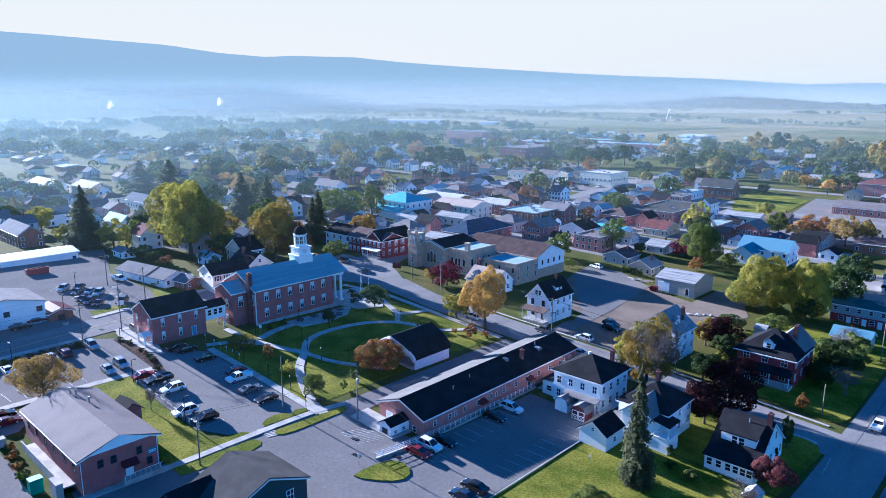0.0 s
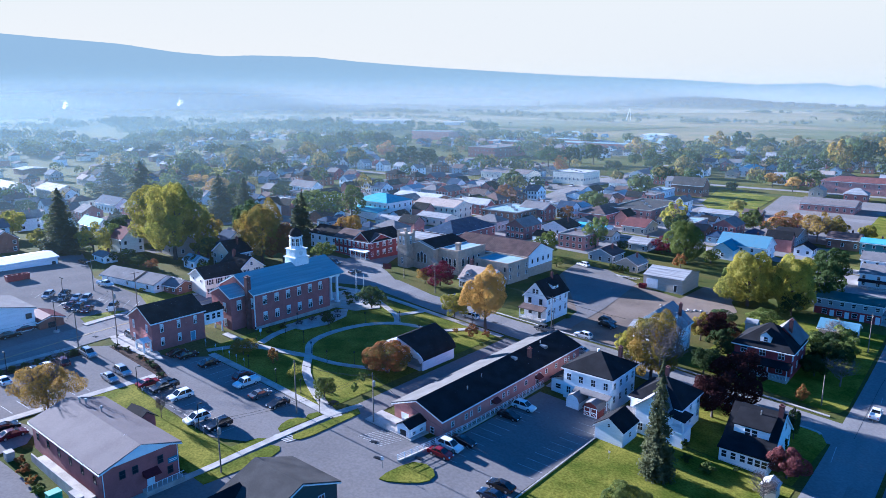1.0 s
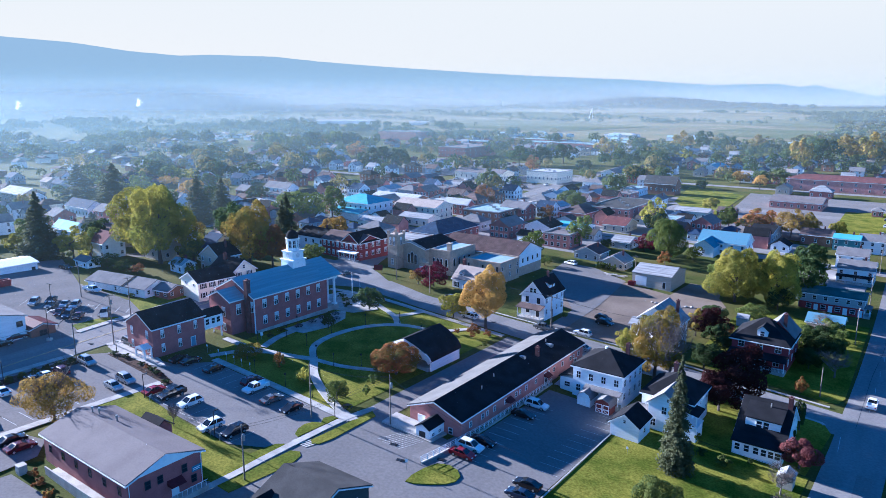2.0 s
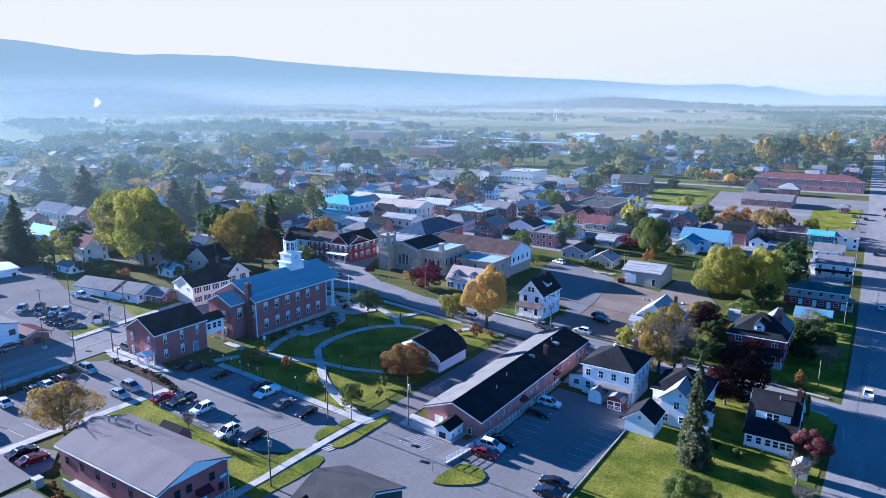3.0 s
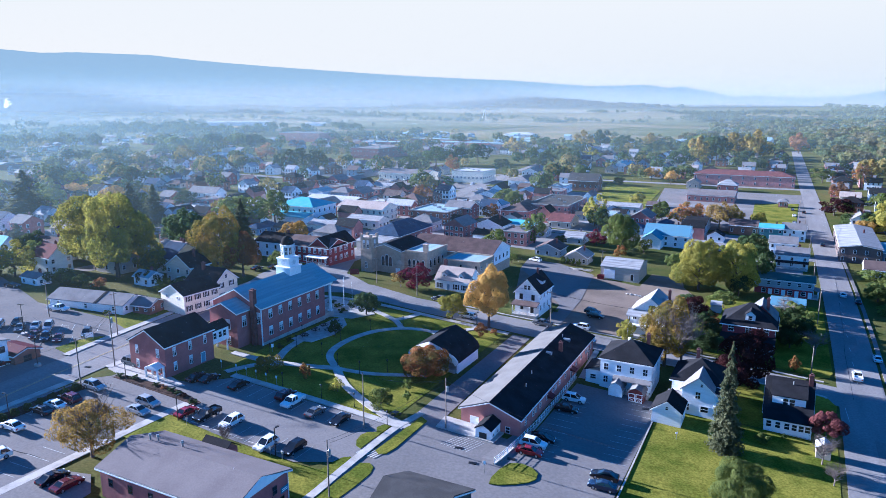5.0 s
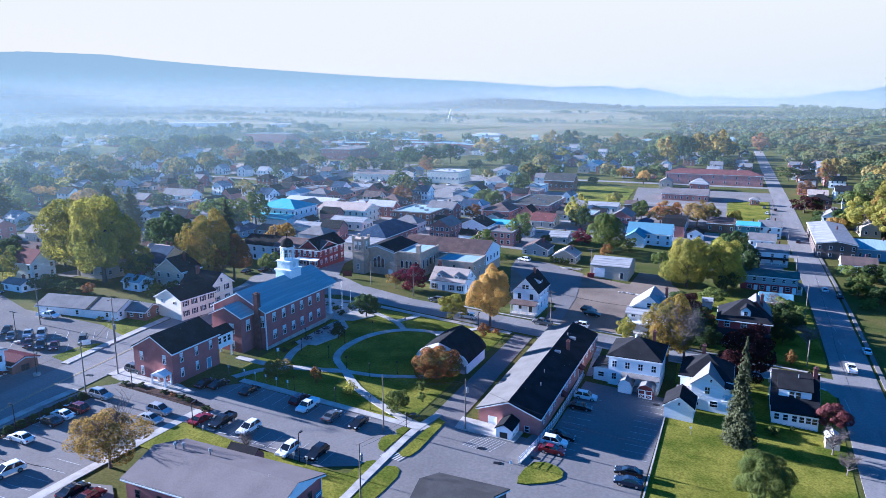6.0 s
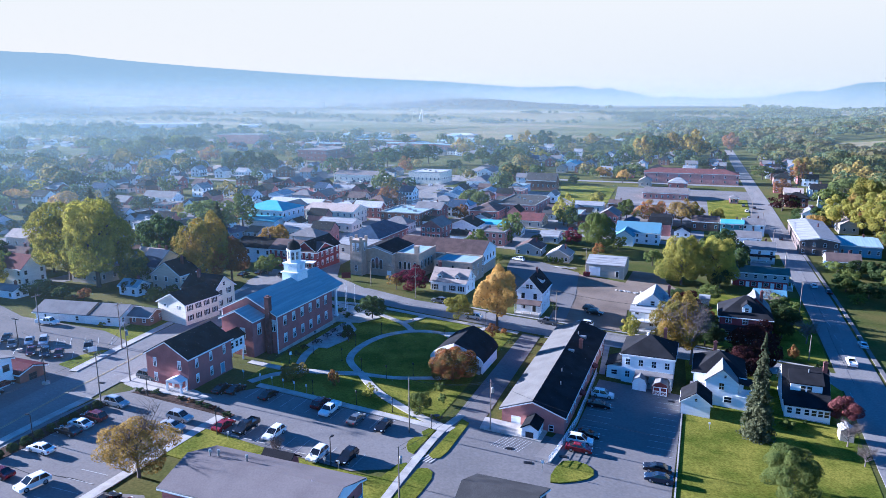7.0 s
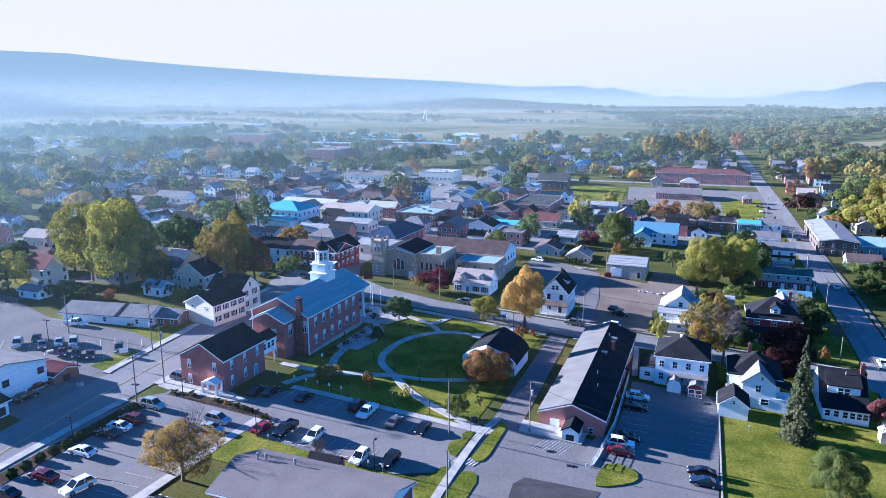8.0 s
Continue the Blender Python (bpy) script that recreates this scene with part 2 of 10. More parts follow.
def finish(name, bm, mats, smooth=False):
    bmesh.ops.recalc_face_normals(bm, faces=bm.faces)
    me = bpy.data.meshes.new(name)
    bm.to_mesh(me)
    bm.free()
    for m in (mats if isinstance(mats, (list, tuple)) else [mats]):
        me.materials.append(m)
    if smooth:
        me.polygons.foreach_set("use_smooth", [True] * len(me.polygons))
    return me


def part(name, bm, mats, parent, label="", smooth=False):
    """Links a bmesh (or a ready mesh) as one mesh object under a thing or under a part."""
    me = finish(name, bm, mats, smooth) if isinstance(bm, bmesh.types.BMesh) else bm
    ob = new(name, me)
    ob.parent = parent
    return tagged(ob, label)


def thing(name, label, category, x, y, z=None, yaw=0, group="", kind=""):
    ob = new(name)
    ob.empty_display_size = 0.5
    ob.matrix_basis = pose(x, y, land(x, y) if z is None else z, 0, 0, yaw)
    return tagged(ob, label, category, group, kind)


def solid(name, bm, mats, label, category, group="", kind="", smooth=False):
    ob = new(name, finish(name, bm, mats, smooth))
    return tagged(ob, label, category, group, kind)


def box(bm, x0, x1, y0, y1, z0, z1, mi=0):
    v = [bm.verts.new(c) for c in ((x0, y0, z0), (x1, y0, z0), (x1, y1, z0), (x0, y1, z0), (x0, y0, z1), (x1, y0, z1), (x1, y1, z1), (x0, y1, z1))]
    for f in ((3, 2, 1, 0), (4, 5, 6, 7), (0, 1, 5, 4), (1, 2, 6, 5), (2, 3, 7, 6), (3, 0, 4, 7)):
        bm.faces.new([v[i] for i in f]).material_index = mi
    return v


def prism(bm, pts, axis, a, b, mi=0):
    """A closed outline (u, z) drawn out from a to b along axis x or y."""
    put = (lambda u, z, t: (t, u, z)) if axis == "x" else (lambda u, z, t: (u, t, z))
    lo, hi = [bm.verts.new(put(u, z, a)) for u, z in pts], [bm.verts.new(put(u, z, b)) for u, z in pts]
    n = len(pts)
    bm.faces.new(lo).material_index = mi
    bm.faces.new(hi[::-1]).material_index = mi
    for i in range(n):
        bm.faces.new((lo[i], hi[i], hi[(i + 1) % n], lo[(i + 1) % n])).material_index = mi


def tube(bm, p, q, r0, r1, n=6, mi=0, cap=True):
    p, q = Vector(p), Vector(q)
    d = (q - p).normalized()
    s = d.orthogonal().normalized()
    w = d.cross(s)
    rings = []
    for c, r in ((p, r0), (q, r1)):
        rings.append([bm.verts.new(c + (s * math.cos(2 * math.pi * i / n) + w * math.sin(2 * math.pi * i / n)) * r) for i in range(n)])
    for i in range(n):
        bm.faces.new((rings[0][i], rings[0][(i + 1) % n], rings[1][(i + 1) % n], rings[1][i])).material_index = mi
    if cap:
        bm.faces.new(rings[0][::-1]).material_index = mi
        bm.faces.new(rings[1]).material_index = mi


def soft_edges(bm, r, seg=1):
    bmesh.ops.bevel(bm, geom=list(bm.edges), offset=r, segments=seg, profile=0.6, affect="EDGES", clamp_overlap=True)


def drape(name, pts, mats, dz, label="", category="", kind="structure", thick=0.0, step=8.0):
    """A sheet of ground with the outline pts, lying dz above the land; with thick it has a kerb edge."""
    bm = bmesh.new()
    bm.faces.new([bm.verts.new((x, y, 0)) for x, y in pts])
    xs, ys = [q[0] for q in pts], [q[1] for q in pts]
    for i, (lo, hi) in enumerate(((min(xs), max(xs)), (min(ys), max(ys)))):
        c = math.ceil(lo / step) * step
        while c < hi:
            if c - lo > 0.05:
                co, no = [0, 0, 0], [0, 0, 0]
                co[i], no[i] = c, 1
                bmesh.ops.bisect_plane(bm, geom=bm.verts[:] + bm.edges[:] + bm.faces[:], plane_co=co, plane_no=no)
            c += step
    if thick:
        r = bmesh.ops.extrude_face_region(bm, geom=bm.faces[:])
        low = [g for g in r["geom"] if isinstance(g, bmesh.types.BMVert)]
        for v in low:
            v.co.z = -thick
    for v in bm.verts:
        v.co.z += land(v.co.x, v.co.y) + dz
    bmesh.ops.recalc_face_normals(bm, faces=bm.faces)
    if not thick:
        for f in bm.faces:
            if f.normal.z < 0:
                f.normal_flip()
    return solid(name, bm, mats, label, category, kind=kind)


def rect(x0, x1, y0, y1):
    return [(x0, y0), (x1, y0), (x1, y1), (x0, y1)]


def ribbon(points, width, closed=False, n=6):
    """Outline of a band of the given width along a smooth line (Catmull-Rom)."""
    P = [Vector(q) for q in points]
    out = []
    m = len(P)
    segs = m if closed else m - 1
    for i in range(segs):
        a, b, c, d = (P[(i + k) % m] if closed else P[min(max(i + k, 0), m - 1)] for k in (-1, 0, 1, 2))
        for j in range(n):
            t = j / n
            out.append(0.5 * ((2 * b) + (c - a) * t + (2 * a - 5 * b + 4 * c - d) * t * t + (-a + 3 * b - 3 * c + d) * t ** 3))
    if not closed:
        out.append(P[-1])
    L, R = [], []
    for i, q in enumerate(out):
        d = (out[(i + 1) % len(out)] - out[i - 1]) if closed else (out[min(i + 1, len(out) - 1)] - out[max(i - 1, 0)])
        s = Vector((-d.y, d.x)).normalized() * width / 2
        L.append(q + s)
        R.append(q - s)
    return L, R


def band(name, points, width, mats, dz, label, category, closed=False, kind="structure", n=6):
    L, R = ribbon(points, width, closed, n)
    bm = bmesh.new()
    rows = []
    for a, b in zip(L, R):
        za, zb = land(a.x, a.y) + dz, land(b.x, b.y) + dz
        rows.append([bm.verts.new((a.x, a.y, za)), bm.verts.new((b.x, b.y, zb)), bm.verts.new((b.x, b.y, zb - 0.15)), bm.verts.new((a.x, a.y, za - 0.15))])
    m = len(rows)
    for i in range(m if closed else m - 1):
        p, q = rows[i], rows[(i + 1) % m]
        for j in (0, 1, 3):
            bm.faces.new((p[j], p[(j + 1) % 4], q[(j + 1) % 4], q[j]))
    return solid(name, bm, mats, label, category, kind=kind)


# ------------------------------------------------------------------ houses
WIN = {}


def window_meshes(w, h, style):
    """Frame and pane of a sash window that faces -y, its middle at the origin."""
    key = (round(w, 2), round(h, 2), style)
    if key not in WIN:
        trim = {"w": trim_white, "d": trim_dark, "b": trim_white, "n": trim_white, "o": trim_white}[style[0]]
        f = 0.08
        bm = bmesh.new()
        top = f * (2.2 if style == "b" else 1)
        us = [-w / 2 - f, -w / 2] + ([-0.03, 0.03] if h > 1.3 else []) + [w / 2, w / 2 + f]
        qs = [-h / 2 - f, -h / 2, -0.04, 0.04, h / 2, h / 2 + top]
        grid = [[bm.verts.new((u, -0.075, q)) for u in us] for q in qs]
        for j in range(len(qs) - 1):
            for i in range(len(us) - 1):
                if j % 2 == 0 or i % 2 == 0:
                    bm.faces.new((grid[j][i], grid[j][i + 1], grid[j + 1][i + 1], grid[j + 1][i]))
        ext = bmesh.ops.extrude_face_region(bm, geom=bm.faces[:])
        for v in ext["geom"]:
            if isinstance(v, bmesh.types.BMVert):
                v.co.y = 0.02
        fr = finish("window", bm, trim)
        bm = bmesh.new()
        box(bm, -w / 2, w / 2, -0.03, 0.02, -h / 2, h / 2)
        pa = finish("pane", bm, glass)
        sh = None
        if style in ("n", "s"):
            bm = bmesh.new()
            box(bm, -0.2, 0.2, -0.05, 0.01, -h / 2, h / 2)
            sh = finish("shutter", bm, trim_dark)
        bl = None
        if style == "b":
            bm = bmesh.new()
            box(bm, -w / 2 + 0.04, w / 2 - 0.04, -0.045, -0.028, h * 0.12, h / 2)
            bl = finish("blind", bm, blind_white)
        WIN[key] = (fr, pa, sh, bl)
    return WIN[key]


def one_piece(w, h):
    """Frame and pane of a small far window in one mesh."""
    key = (round(w, 2), round(h, 2), "one")
    if key not in WIN:
        bm = bmesh.new()
        far_window(bm, 0, 0, 0, "S", w, h)
        WIN[key] = finish("window", bm, [trim_white, glass])
    return WIN[key]


def far_window(bm, x, y, z, side, w, h):
    m = pose(x, y, z, 0, 0, {"S": 0, "E": 90, "N": 180, "W": -90}[side])
    n0 = len(bm.verts)
    box(bm, -w / 2 - 0.12, w / 2 + 0.12, -0.05, 0.02, -h / 2 - 0.12, h / 2 + 0.12)
    box(bm, -w / 2, w / 2, -0.075, -0.03, 0.03, h / 2, 1)
    box(bm, -w / 2, w / 2, -0.075, -0.03, -h / 2, -0.03, 1)
    bm.verts.ensure_lookup_table()
    for v in bm.verts[n0:]:
        v.co = m @ v.co


def add_window(parent, x, y, z, side, w=0.95, h=1.5, style="w"):
    fr, pa, sh, bl = window_meshes(w, h, style)
    o = part("window", fr if style != "o" else one_piece(w, h), None, parent)
    o.matrix_basis = pose(x, y, z, 0, 0, {"S": 0, "E": 90, "N": 180, "W": -90}[side])
    if style != "o":
        part("pane", pa, None, o)
    if bl:
        part("blind", bl, None, o, "white roller blind, half drawn")
    if sh:
        for sgn in (-1, 1):
            part("shutter", sh, None, o, "dark wooden shutter").location = (sgn * (w / 2 + 0.36), 0, 0)
    return o


def add_door(parent, x, y, z, side, mats=None, w=1.0, h=2.1):
    bm = bmesh.new()
    box(bm, -w / 2 - 0.1, -w / 2, -0.08, 0.02, 0, h + 0.1)
    box(bm, w / 2, w / 2 + 0.1, -0.08, 0.02, 0, h + 0.1)
    box(bm, -w / 2, w / 2, -0.08, 0.02, h, h + 0.1)
    box(bm, -w / 2, w / 2, -0.04, 0.02, 0, h, 1)
    box(bm, -w / 2 + 0.15, w / 2 - 0.15, -0.055, -0.04, h * 0.55, h - 0.2, 1)
    o = part("door", finish("door", bm, [trim_white, mats or trim_dark]), None, parent)
    o.matrix_basis = pose(x, y, z, 0, 0, {"S": 0, "E": 90, "N": 180, "W": -90}[side])
    return o


def slope_mesh(w, l, eave, rise, over, thick, ridge_off, side):
    """One slope of a roof whose ridge runs along y; side -1: west, 1: east."""
    bm = bmesh.new()
    a = w / 2
    s = rise / (a - side * ridge_off)
    e = side * (a + over)
    pts = [(e, eave - s * over), (ridge_off, eave + rise), (ridge_off, eave + rise + thick), (e, eave - s * over + thick)]
    prism(bm, pts, "y", -l / 2 - over, l / 2 + over)
    return bm


def wall_mesh(w, l, eave, rise, roof, base, ridge_off=0.0):
    bm = bmesh.new()
    a, b = w / 2, l / 2
    if roof == "x":
        prism(bm, [(-b, -base), (b, -base), (b, eave), (ridge_off, eave + rise), (-b, eave)], "x", -a, a)
    elif roof == "y":
        prism(bm, [(-a, -base), (a, -base), (a, eave), (ridge_off, eave + rise), (-a, eave)], "y", -b, b)
    else:
        box(bm, -a, a, -b, b, -base, eave)
    return bm


def roof_mesh(w, l, eave, rise, roof, over=0.45, thick=0.22, ridge_off=0.0, grow=0.0, lift=0.0):
    """A pitched roof slab with overhang; roof: x or y (ridge line), hip, flat."""
    bm = bmesh.new()
    a, b = w / 2, l / 2
    if roof in "xy":
        half, end = (b, a) if roof == "x" else (a, b)
        o = over + grow
        sl, sr = rise / (half + ridge_off), rise / (half - ridge_off)
        top = [(-half - o, eave - sl * o + lift), (ridge_off, eave + rise + lift), (half + o, eave - sr * o + lift)]
        pts = [(u, z + thick) for u, z in top] + [(u, z) for u, z in top[::-1]]
        prism(bm, pts, roof, -end - o, end + o)
    elif roof == "hip":
        o = over + grow
        A, B = a + o, b + o
        k = min(a, b)
        z0 = eave - rise / k * over + lift
        rx, ry = max(a - k, 0.02), max(b - k, 0.02)
        low = [bm.verts.new((sx * A, sy * B, z0)) for sx, sy in ((-1, -1), (1, -1), (1, 1), (-1, 1))]
        edge = [bm.verts.new((sx * A, sy * B, z0 + thick)) for sx, sy in ((-1, -1), (1, -1), (1, 1), (-1, 1))]
        zt = eave + rise + thick + lift
        if a >= b:
            t = [bm.verts.new((-rx, 0, zt)), bm.verts.new((rx, 0, zt))]
            faces = [(edge[0], edge[1], t[1], t[0]), (edge[1], edge[2], t[1]), (edge[2], edge[3], t[0], t[1]), (edge[3], edge[0], t[0])]
        else:
            t = [bm.verts.new((0, -ry, zt)), bm.verts.new((0, ry, zt))]
            faces = [(edge[0], edge[1], t[0]), (edge[1], edge[2], t[1], t[0]), (edge[2], edge[3], t[1]), (edge[3], edge[0], t[0], t[1])]
        for f in faces:
            bm.faces.new(f)
        bm.faces.new(low[::-1])
        for i in range(4):
            bm.faces.new((low[i], low[(i + 1) % 4], edge[(i + 1) % 4], edge[i]))
    else:
        box(bm, -a + 0.2, a - 0.2, -b + 0.2, b - 0.2, eave - 0.2, eave + 0.03)
    return bm


def fascia(w, l, eave, rise, roof, over, ridge_off=0.0):
    """White boards under the roof's edge."""
    return roof_mesh(w, l, eave, rise, roof, over, 0.2, ridge_off, 0.05, -0.2)


def parapet(w, l, eave, t=0.3):
    bm = bmesh.new()
    a, b = w / 2, l / 2
    for x0, x1, y0, y1 in ((-a, a, -b, -b + t), (-a, a, b - t, b), (-a, -a + t, -b + t, b - t), (a - t, a, -b + t, b - t)):
        box(bm, x0 - 0.05, x1 + 0.05, y0 - 0.05, y1 + 0.05, eave - 0.02, eave + 0.5)
    return bm


def windows_row(parent, w, l, side, zs, n, ww=0.95, wh=1.5, style="w", skip=(), inset=1.3):
    span = (w if side in "SN" else l) - 2 * inset
    for z in zs:
        for i in range(n):
            if (i, zs.index(z)) in skip:
                continue
            u = 0 if n == 1 else -span / 2 + span * i / (n - 1)
            x, y = {"S": (u, -l / 2), "N": (u, l / 2), "E": (w / 2, u), "W": (-w / 2, u)}[side]
            add_window(parent, x, y, z, side, ww, wh, style)


def chimney(parent, x, y, z0, z1, s=0.7):
    bm = bmesh.new()
    box(bm, x - s / 2, x + s / 2, y - s / 2, y + s / 2, z0, z1)
    box(bm, x - s / 2 - 0.08, x + s / 2 + 0.08, y - s / 2 - 0.08, y + s / 2 + 0.08, z1, z1 + 0.18)
    box(bm, x - s / 4, x + s / 4, y - s / 4, y + s / 4, z1 + 0.18, z1 + 0.5)
    return part("chimney", bm, skin_terracotta, parent, "red brick chimney stack")


def porch(parent, x0, x1, y0, y1, h, roofmat, posts=3, side="S", deck=0.5, rise=0.5):
    """A lean-to porch: deck, posts, sloping roof; its back is at the house."""
    bm = bmesh.new()
    box(bm, x0, x1, y0, y1, -1.2, deck)
    part("porch_deck", bm, concrete, parent)
    bm = bmesh.new()
    if side == "S":
        prism(bm, [(y0 - 0.3, h), (y1, h + rise), (y1, h + rise + 0.18), (y0 - 0.3, h + 0.18)], "x", x0 - 0.25, x1 + 0.25)
    else:
        prism(bm, [(x1 + 0.3, h), (x0, h + rise), (x0, h + rise + 0.18), (x1 + 0.3, h + 0.18)], "y", y0 - 0.25, y1 + 0.25)
    part("porch_roof", bm, roofmat, parent)
    me = None
    for i in range(posts):
        if side == "S":
            px, py = x0 + 0.15 + (x1 - x0 - 0.3) * i / (posts - 1), y0 + 0.15
        else:
            px, py = x1 - 0.15, y0 + 0.15 + (y1 - y0 - 0.3) * i / (posts - 1)
        if me is None:
            bm = bmesh.new()
            box(bm, -0.09, 0.09, -0.09, 0.09, deck, h + 0.05)
            box(bm, -0.13, 0.13, -0.13, 0.13, h - 0.15, h + 0.02)
            me = finish("porch_post", bm, trim_white)
        part("porch_post", me, None, parent).location = (px, py, 0)
    bm = bmesh.new()
    if side == "S":
        box(bm, x0 + 0.1, x1 - 0.1, y0 + 0.12, y0 + 0.18, deck + 0.8, deck + 0.88)
        for i in range(int((x1 - x0) / 0.3)):
            box(bm, x0 + 0.2 + i * 0.3, x0 + 0.25 + i * 0.3, y0 + 0.13, y0 + 0.17, deck, deck + 0.8)
    else:
        box(bm, x1 - 0.18, x1 - 0.12, y0 + 0.1, y1 - 0.1, deck + 0.8, deck + 0.88)
        for i in range(int((y1 - y0) / 0.3)):
            box(bm, x1 - 0.17, x1 - 0.13, y0 + 0.2 + i * 0.3, y0 + 0.25 + i * 0.3, deck, deck + 0.8)
    part("porch_railing", bm, trim_white, parent)


def dormer(parent, x, y, z, w, d, h, side, wallmat, roofmat, rise=0.8):
    """A gabled dormer whose window faces side; x, y: the middle of its front."""
    bm = bmesh.new()
    prism(bm, [(-w / 2, -0.8), (w / 2, -0.8), (w / 2, h), (0, h + rise), (-w / 2, h)], "y", 0, d)
    me = finish("dormer", bm, wallmat)
    o = part("dormer", me, None, parent)
    o.matrix_basis = pose(x, y, z, 0, 0, {"S": 0, "E": 90, "N": 180, "W": -90}[side])
    bm = bmesh.new()
    s = rise / (w / 2)
    top = [(-w / 2 - 0.2, h - s * 0.2), (0, h + rise), (w / 2 + 0.2, h - s * 0.2)]
    prism(bm, [(u, q + 0.14) for u, q in top] + top[::-1], "y", -0.2, d)
    part("dormer_roof", bm, roofmat, o)
    fr, pa, *_ = window_meshes(min(w * 0.5, 0.9), h * 0.62, "w")
    for me in (fr, pa):
        part("window" if me is fr else "pane", me, None, o).location = (0, 0, h * 0.5)
    return o


def house(name, label, category, x, y, w, l, eave, rise, roof, wallmat, roofmat, yaw=0, over=0.45, base=2.5, fasc=True, rows=(), ridge_off=0.0, group="", z=None):
    """A building with footprint w by l; rows: (side, heights, count, width, height, style) of windows."""
    t = thing(name, label, category, x, y, z, yaw, group)
    part("wall", wall_mesh(w, l, eave, rise, roof, base, ridge_off), wallmat, t)
    if roof == "flat":
        part("roof", roof_mesh(w, l, eave, rise, roof), roofmat, t)
        part("parapet", parapet(w, l, eave), concrete if fasc is True else fasc, t)
    else:
        part("roof", roof_mesh(w, l, eave, rise, roof, over, 0.16, ridge_off, 0.0, 0.06), roofmat, t)
        if fasc:
            part("fascia", fascia(w, l, eave, rise, roof, over, ridge_off), trim_white, t)
    for r in rows:
        windows_row(t, w, l, *r)
    return t

# ------------------------------------------------------------------ ground
def spread(lo, hi, fine_lo, fine_hi, fine, n):
    """Grid lines: even in the town, wider and wider towards the horizon."""
    mid = list(np.arange(fine_lo, fine_hi + 0.1, fine))
    k = np.linspace(0, 1, n + 1)[1:] ** 2.6
    return [fine_lo + (lo - fine_lo) * q for q in k[::-1]] + mid + [fine_hi + (hi - fine_hi) * q for q in k]


def ground_sheet():
    xs, ys = spread(-4900, 4900, -420, 120, 8, 40), spread(-900, 4900, -60, 480, 8, 46)
    nx = len(xs)
    verts = [(x, y, land(x, y)) for y in ys for x in xs]
    faces = [(j * nx + i, j * nx + i + 1, (j + 1) * nx + i + 1, (j + 1) * nx + i) for j in range(len(ys) - 1) for i in range(nx - 1)]
    me = bpy.data.meshes.new("ground")
    me.from_pydata(verts, [], faces)
    me.materials.append(grass)
    return tagged(new("ground", me), "gently sloping grassy valley ground in autumn", "ground", kind="structure")


ground_sheet()

# streets
band("road", [(-24, -60), (-23.5, 60), (-22.6, 130), (-22.8, 200), (-25, 300), (-28, 420), (-32, 560), (-40, 900)], 9.6, asphalt_road, 0.10, "long straight asphalt street with faded edges", "street")
band("road", [(-160, -60), (-168.5, 20), (-172.8, 52), (-174.3, 66), (-177.5, 90), (-184, 140), (-196, 230), (-215, 360)], 11.6, asphalt_road, 0.10, "wide asphalt street with yellow centre lines", "street")
drape("road", [(-196, 142), (-158, 152), (-140, 147.5), (-112, 147.2), (-74, 148), (-27, 145), (-27, 133.5), (-60, 136.5), (-71, 137.5), (-99, 135.5), (-131, 136), (-160, 139), (-188, 122)], asphalt_road, 0.115, "asphalt cross street between the houses and the park", "street")
drape("road", [(-196, 140), (-157, 146.5), (-156, 149.5), (-168.5, 157.2), (-174, 160), (-178, 168), (-183, 178), (-204, 178), (-206, 166), (-197, 164.5), (-186, 163.2), (-186, 160), (-200, 160)], asphalt_road, 0.12, "broad asphalt square in front of the hotel", "street")
drape("road", rect(-27.4, -18, 131, 150), asphalt_road, 0.125, "asphalt street crossing with a faded stop line", "street")
drape("road", rect(-330, -27, 283, 291), asphalt_road, 0.10, "asphalt side street through the town", "street")
drape("road", rect(-520, -28, 400, 409), asphalt_road, 0.10, "asphalt side street through the town", "street")
drape("road", rect(-560, -30, 505, 514), asphalt_road, 0.10, "asphalt side street beside the school", "street")
drape("road", [(-205, 178), (-196, 178), (-240, 420), (-262, 640), (-272, 640), (-250, 420)], asphalt_road, 0.13, "asphalt side street through the town", "street")
drape("road", rect(-420, -186, 186, 194), asphalt_road, 0.14, "asphalt main street through the town", "street")

# parking lots and yards
drape("yard", [(-129, 10), (-98, 10), (-100.5, 25.4), (-112, 25.6), (-119, 26.0), (-127.4, 25.4)], asphalt_new, 0.05, "asphalt yard behind the brick building", "yard")
drape("parking_lot", [(-142.4, 14), (-128, 14), (-129.6, 30.2), (-134, 33.5), (-139.8, 31.6), (-142.4, 31.4)], asphalt_new, 0.19, "asphalt bays beside the brick building", "parking lot")
drape("parking_lot", [(-167.5, 14), (-141.5, 14), (-141.5, 53.5), (-141.6, 60), (-163, 60), (-166, 56)], asphalt_new, 0.06, "asphalt car park with white bay lines", "parking lot")
drape("parking_lot", [(-163.5, 53.3), (-110.4, 53), (-103.0, 57.5), (-103.0, 64), (-103.4, 70), (-103.4, 72.6), (-142, 72.6), (-147, 66.2), (-163, 62)], asphalt_new, 0.08, "asphalt car park in front of the courthouse lawn", "parking lot")
drape("parking_lot", [(-104.8, 30), (-61.6, 26), (-61.4, 112.8), (-79.5, 112.8), (-79.8, 80), (-96.5, 80.5), (-98.2, 134), (-103, 134), (-102, 79), (-101.2, 62)], asphalt, 0.07, "patched grey asphalt yard and car park beside the long brick building", "parking lot")
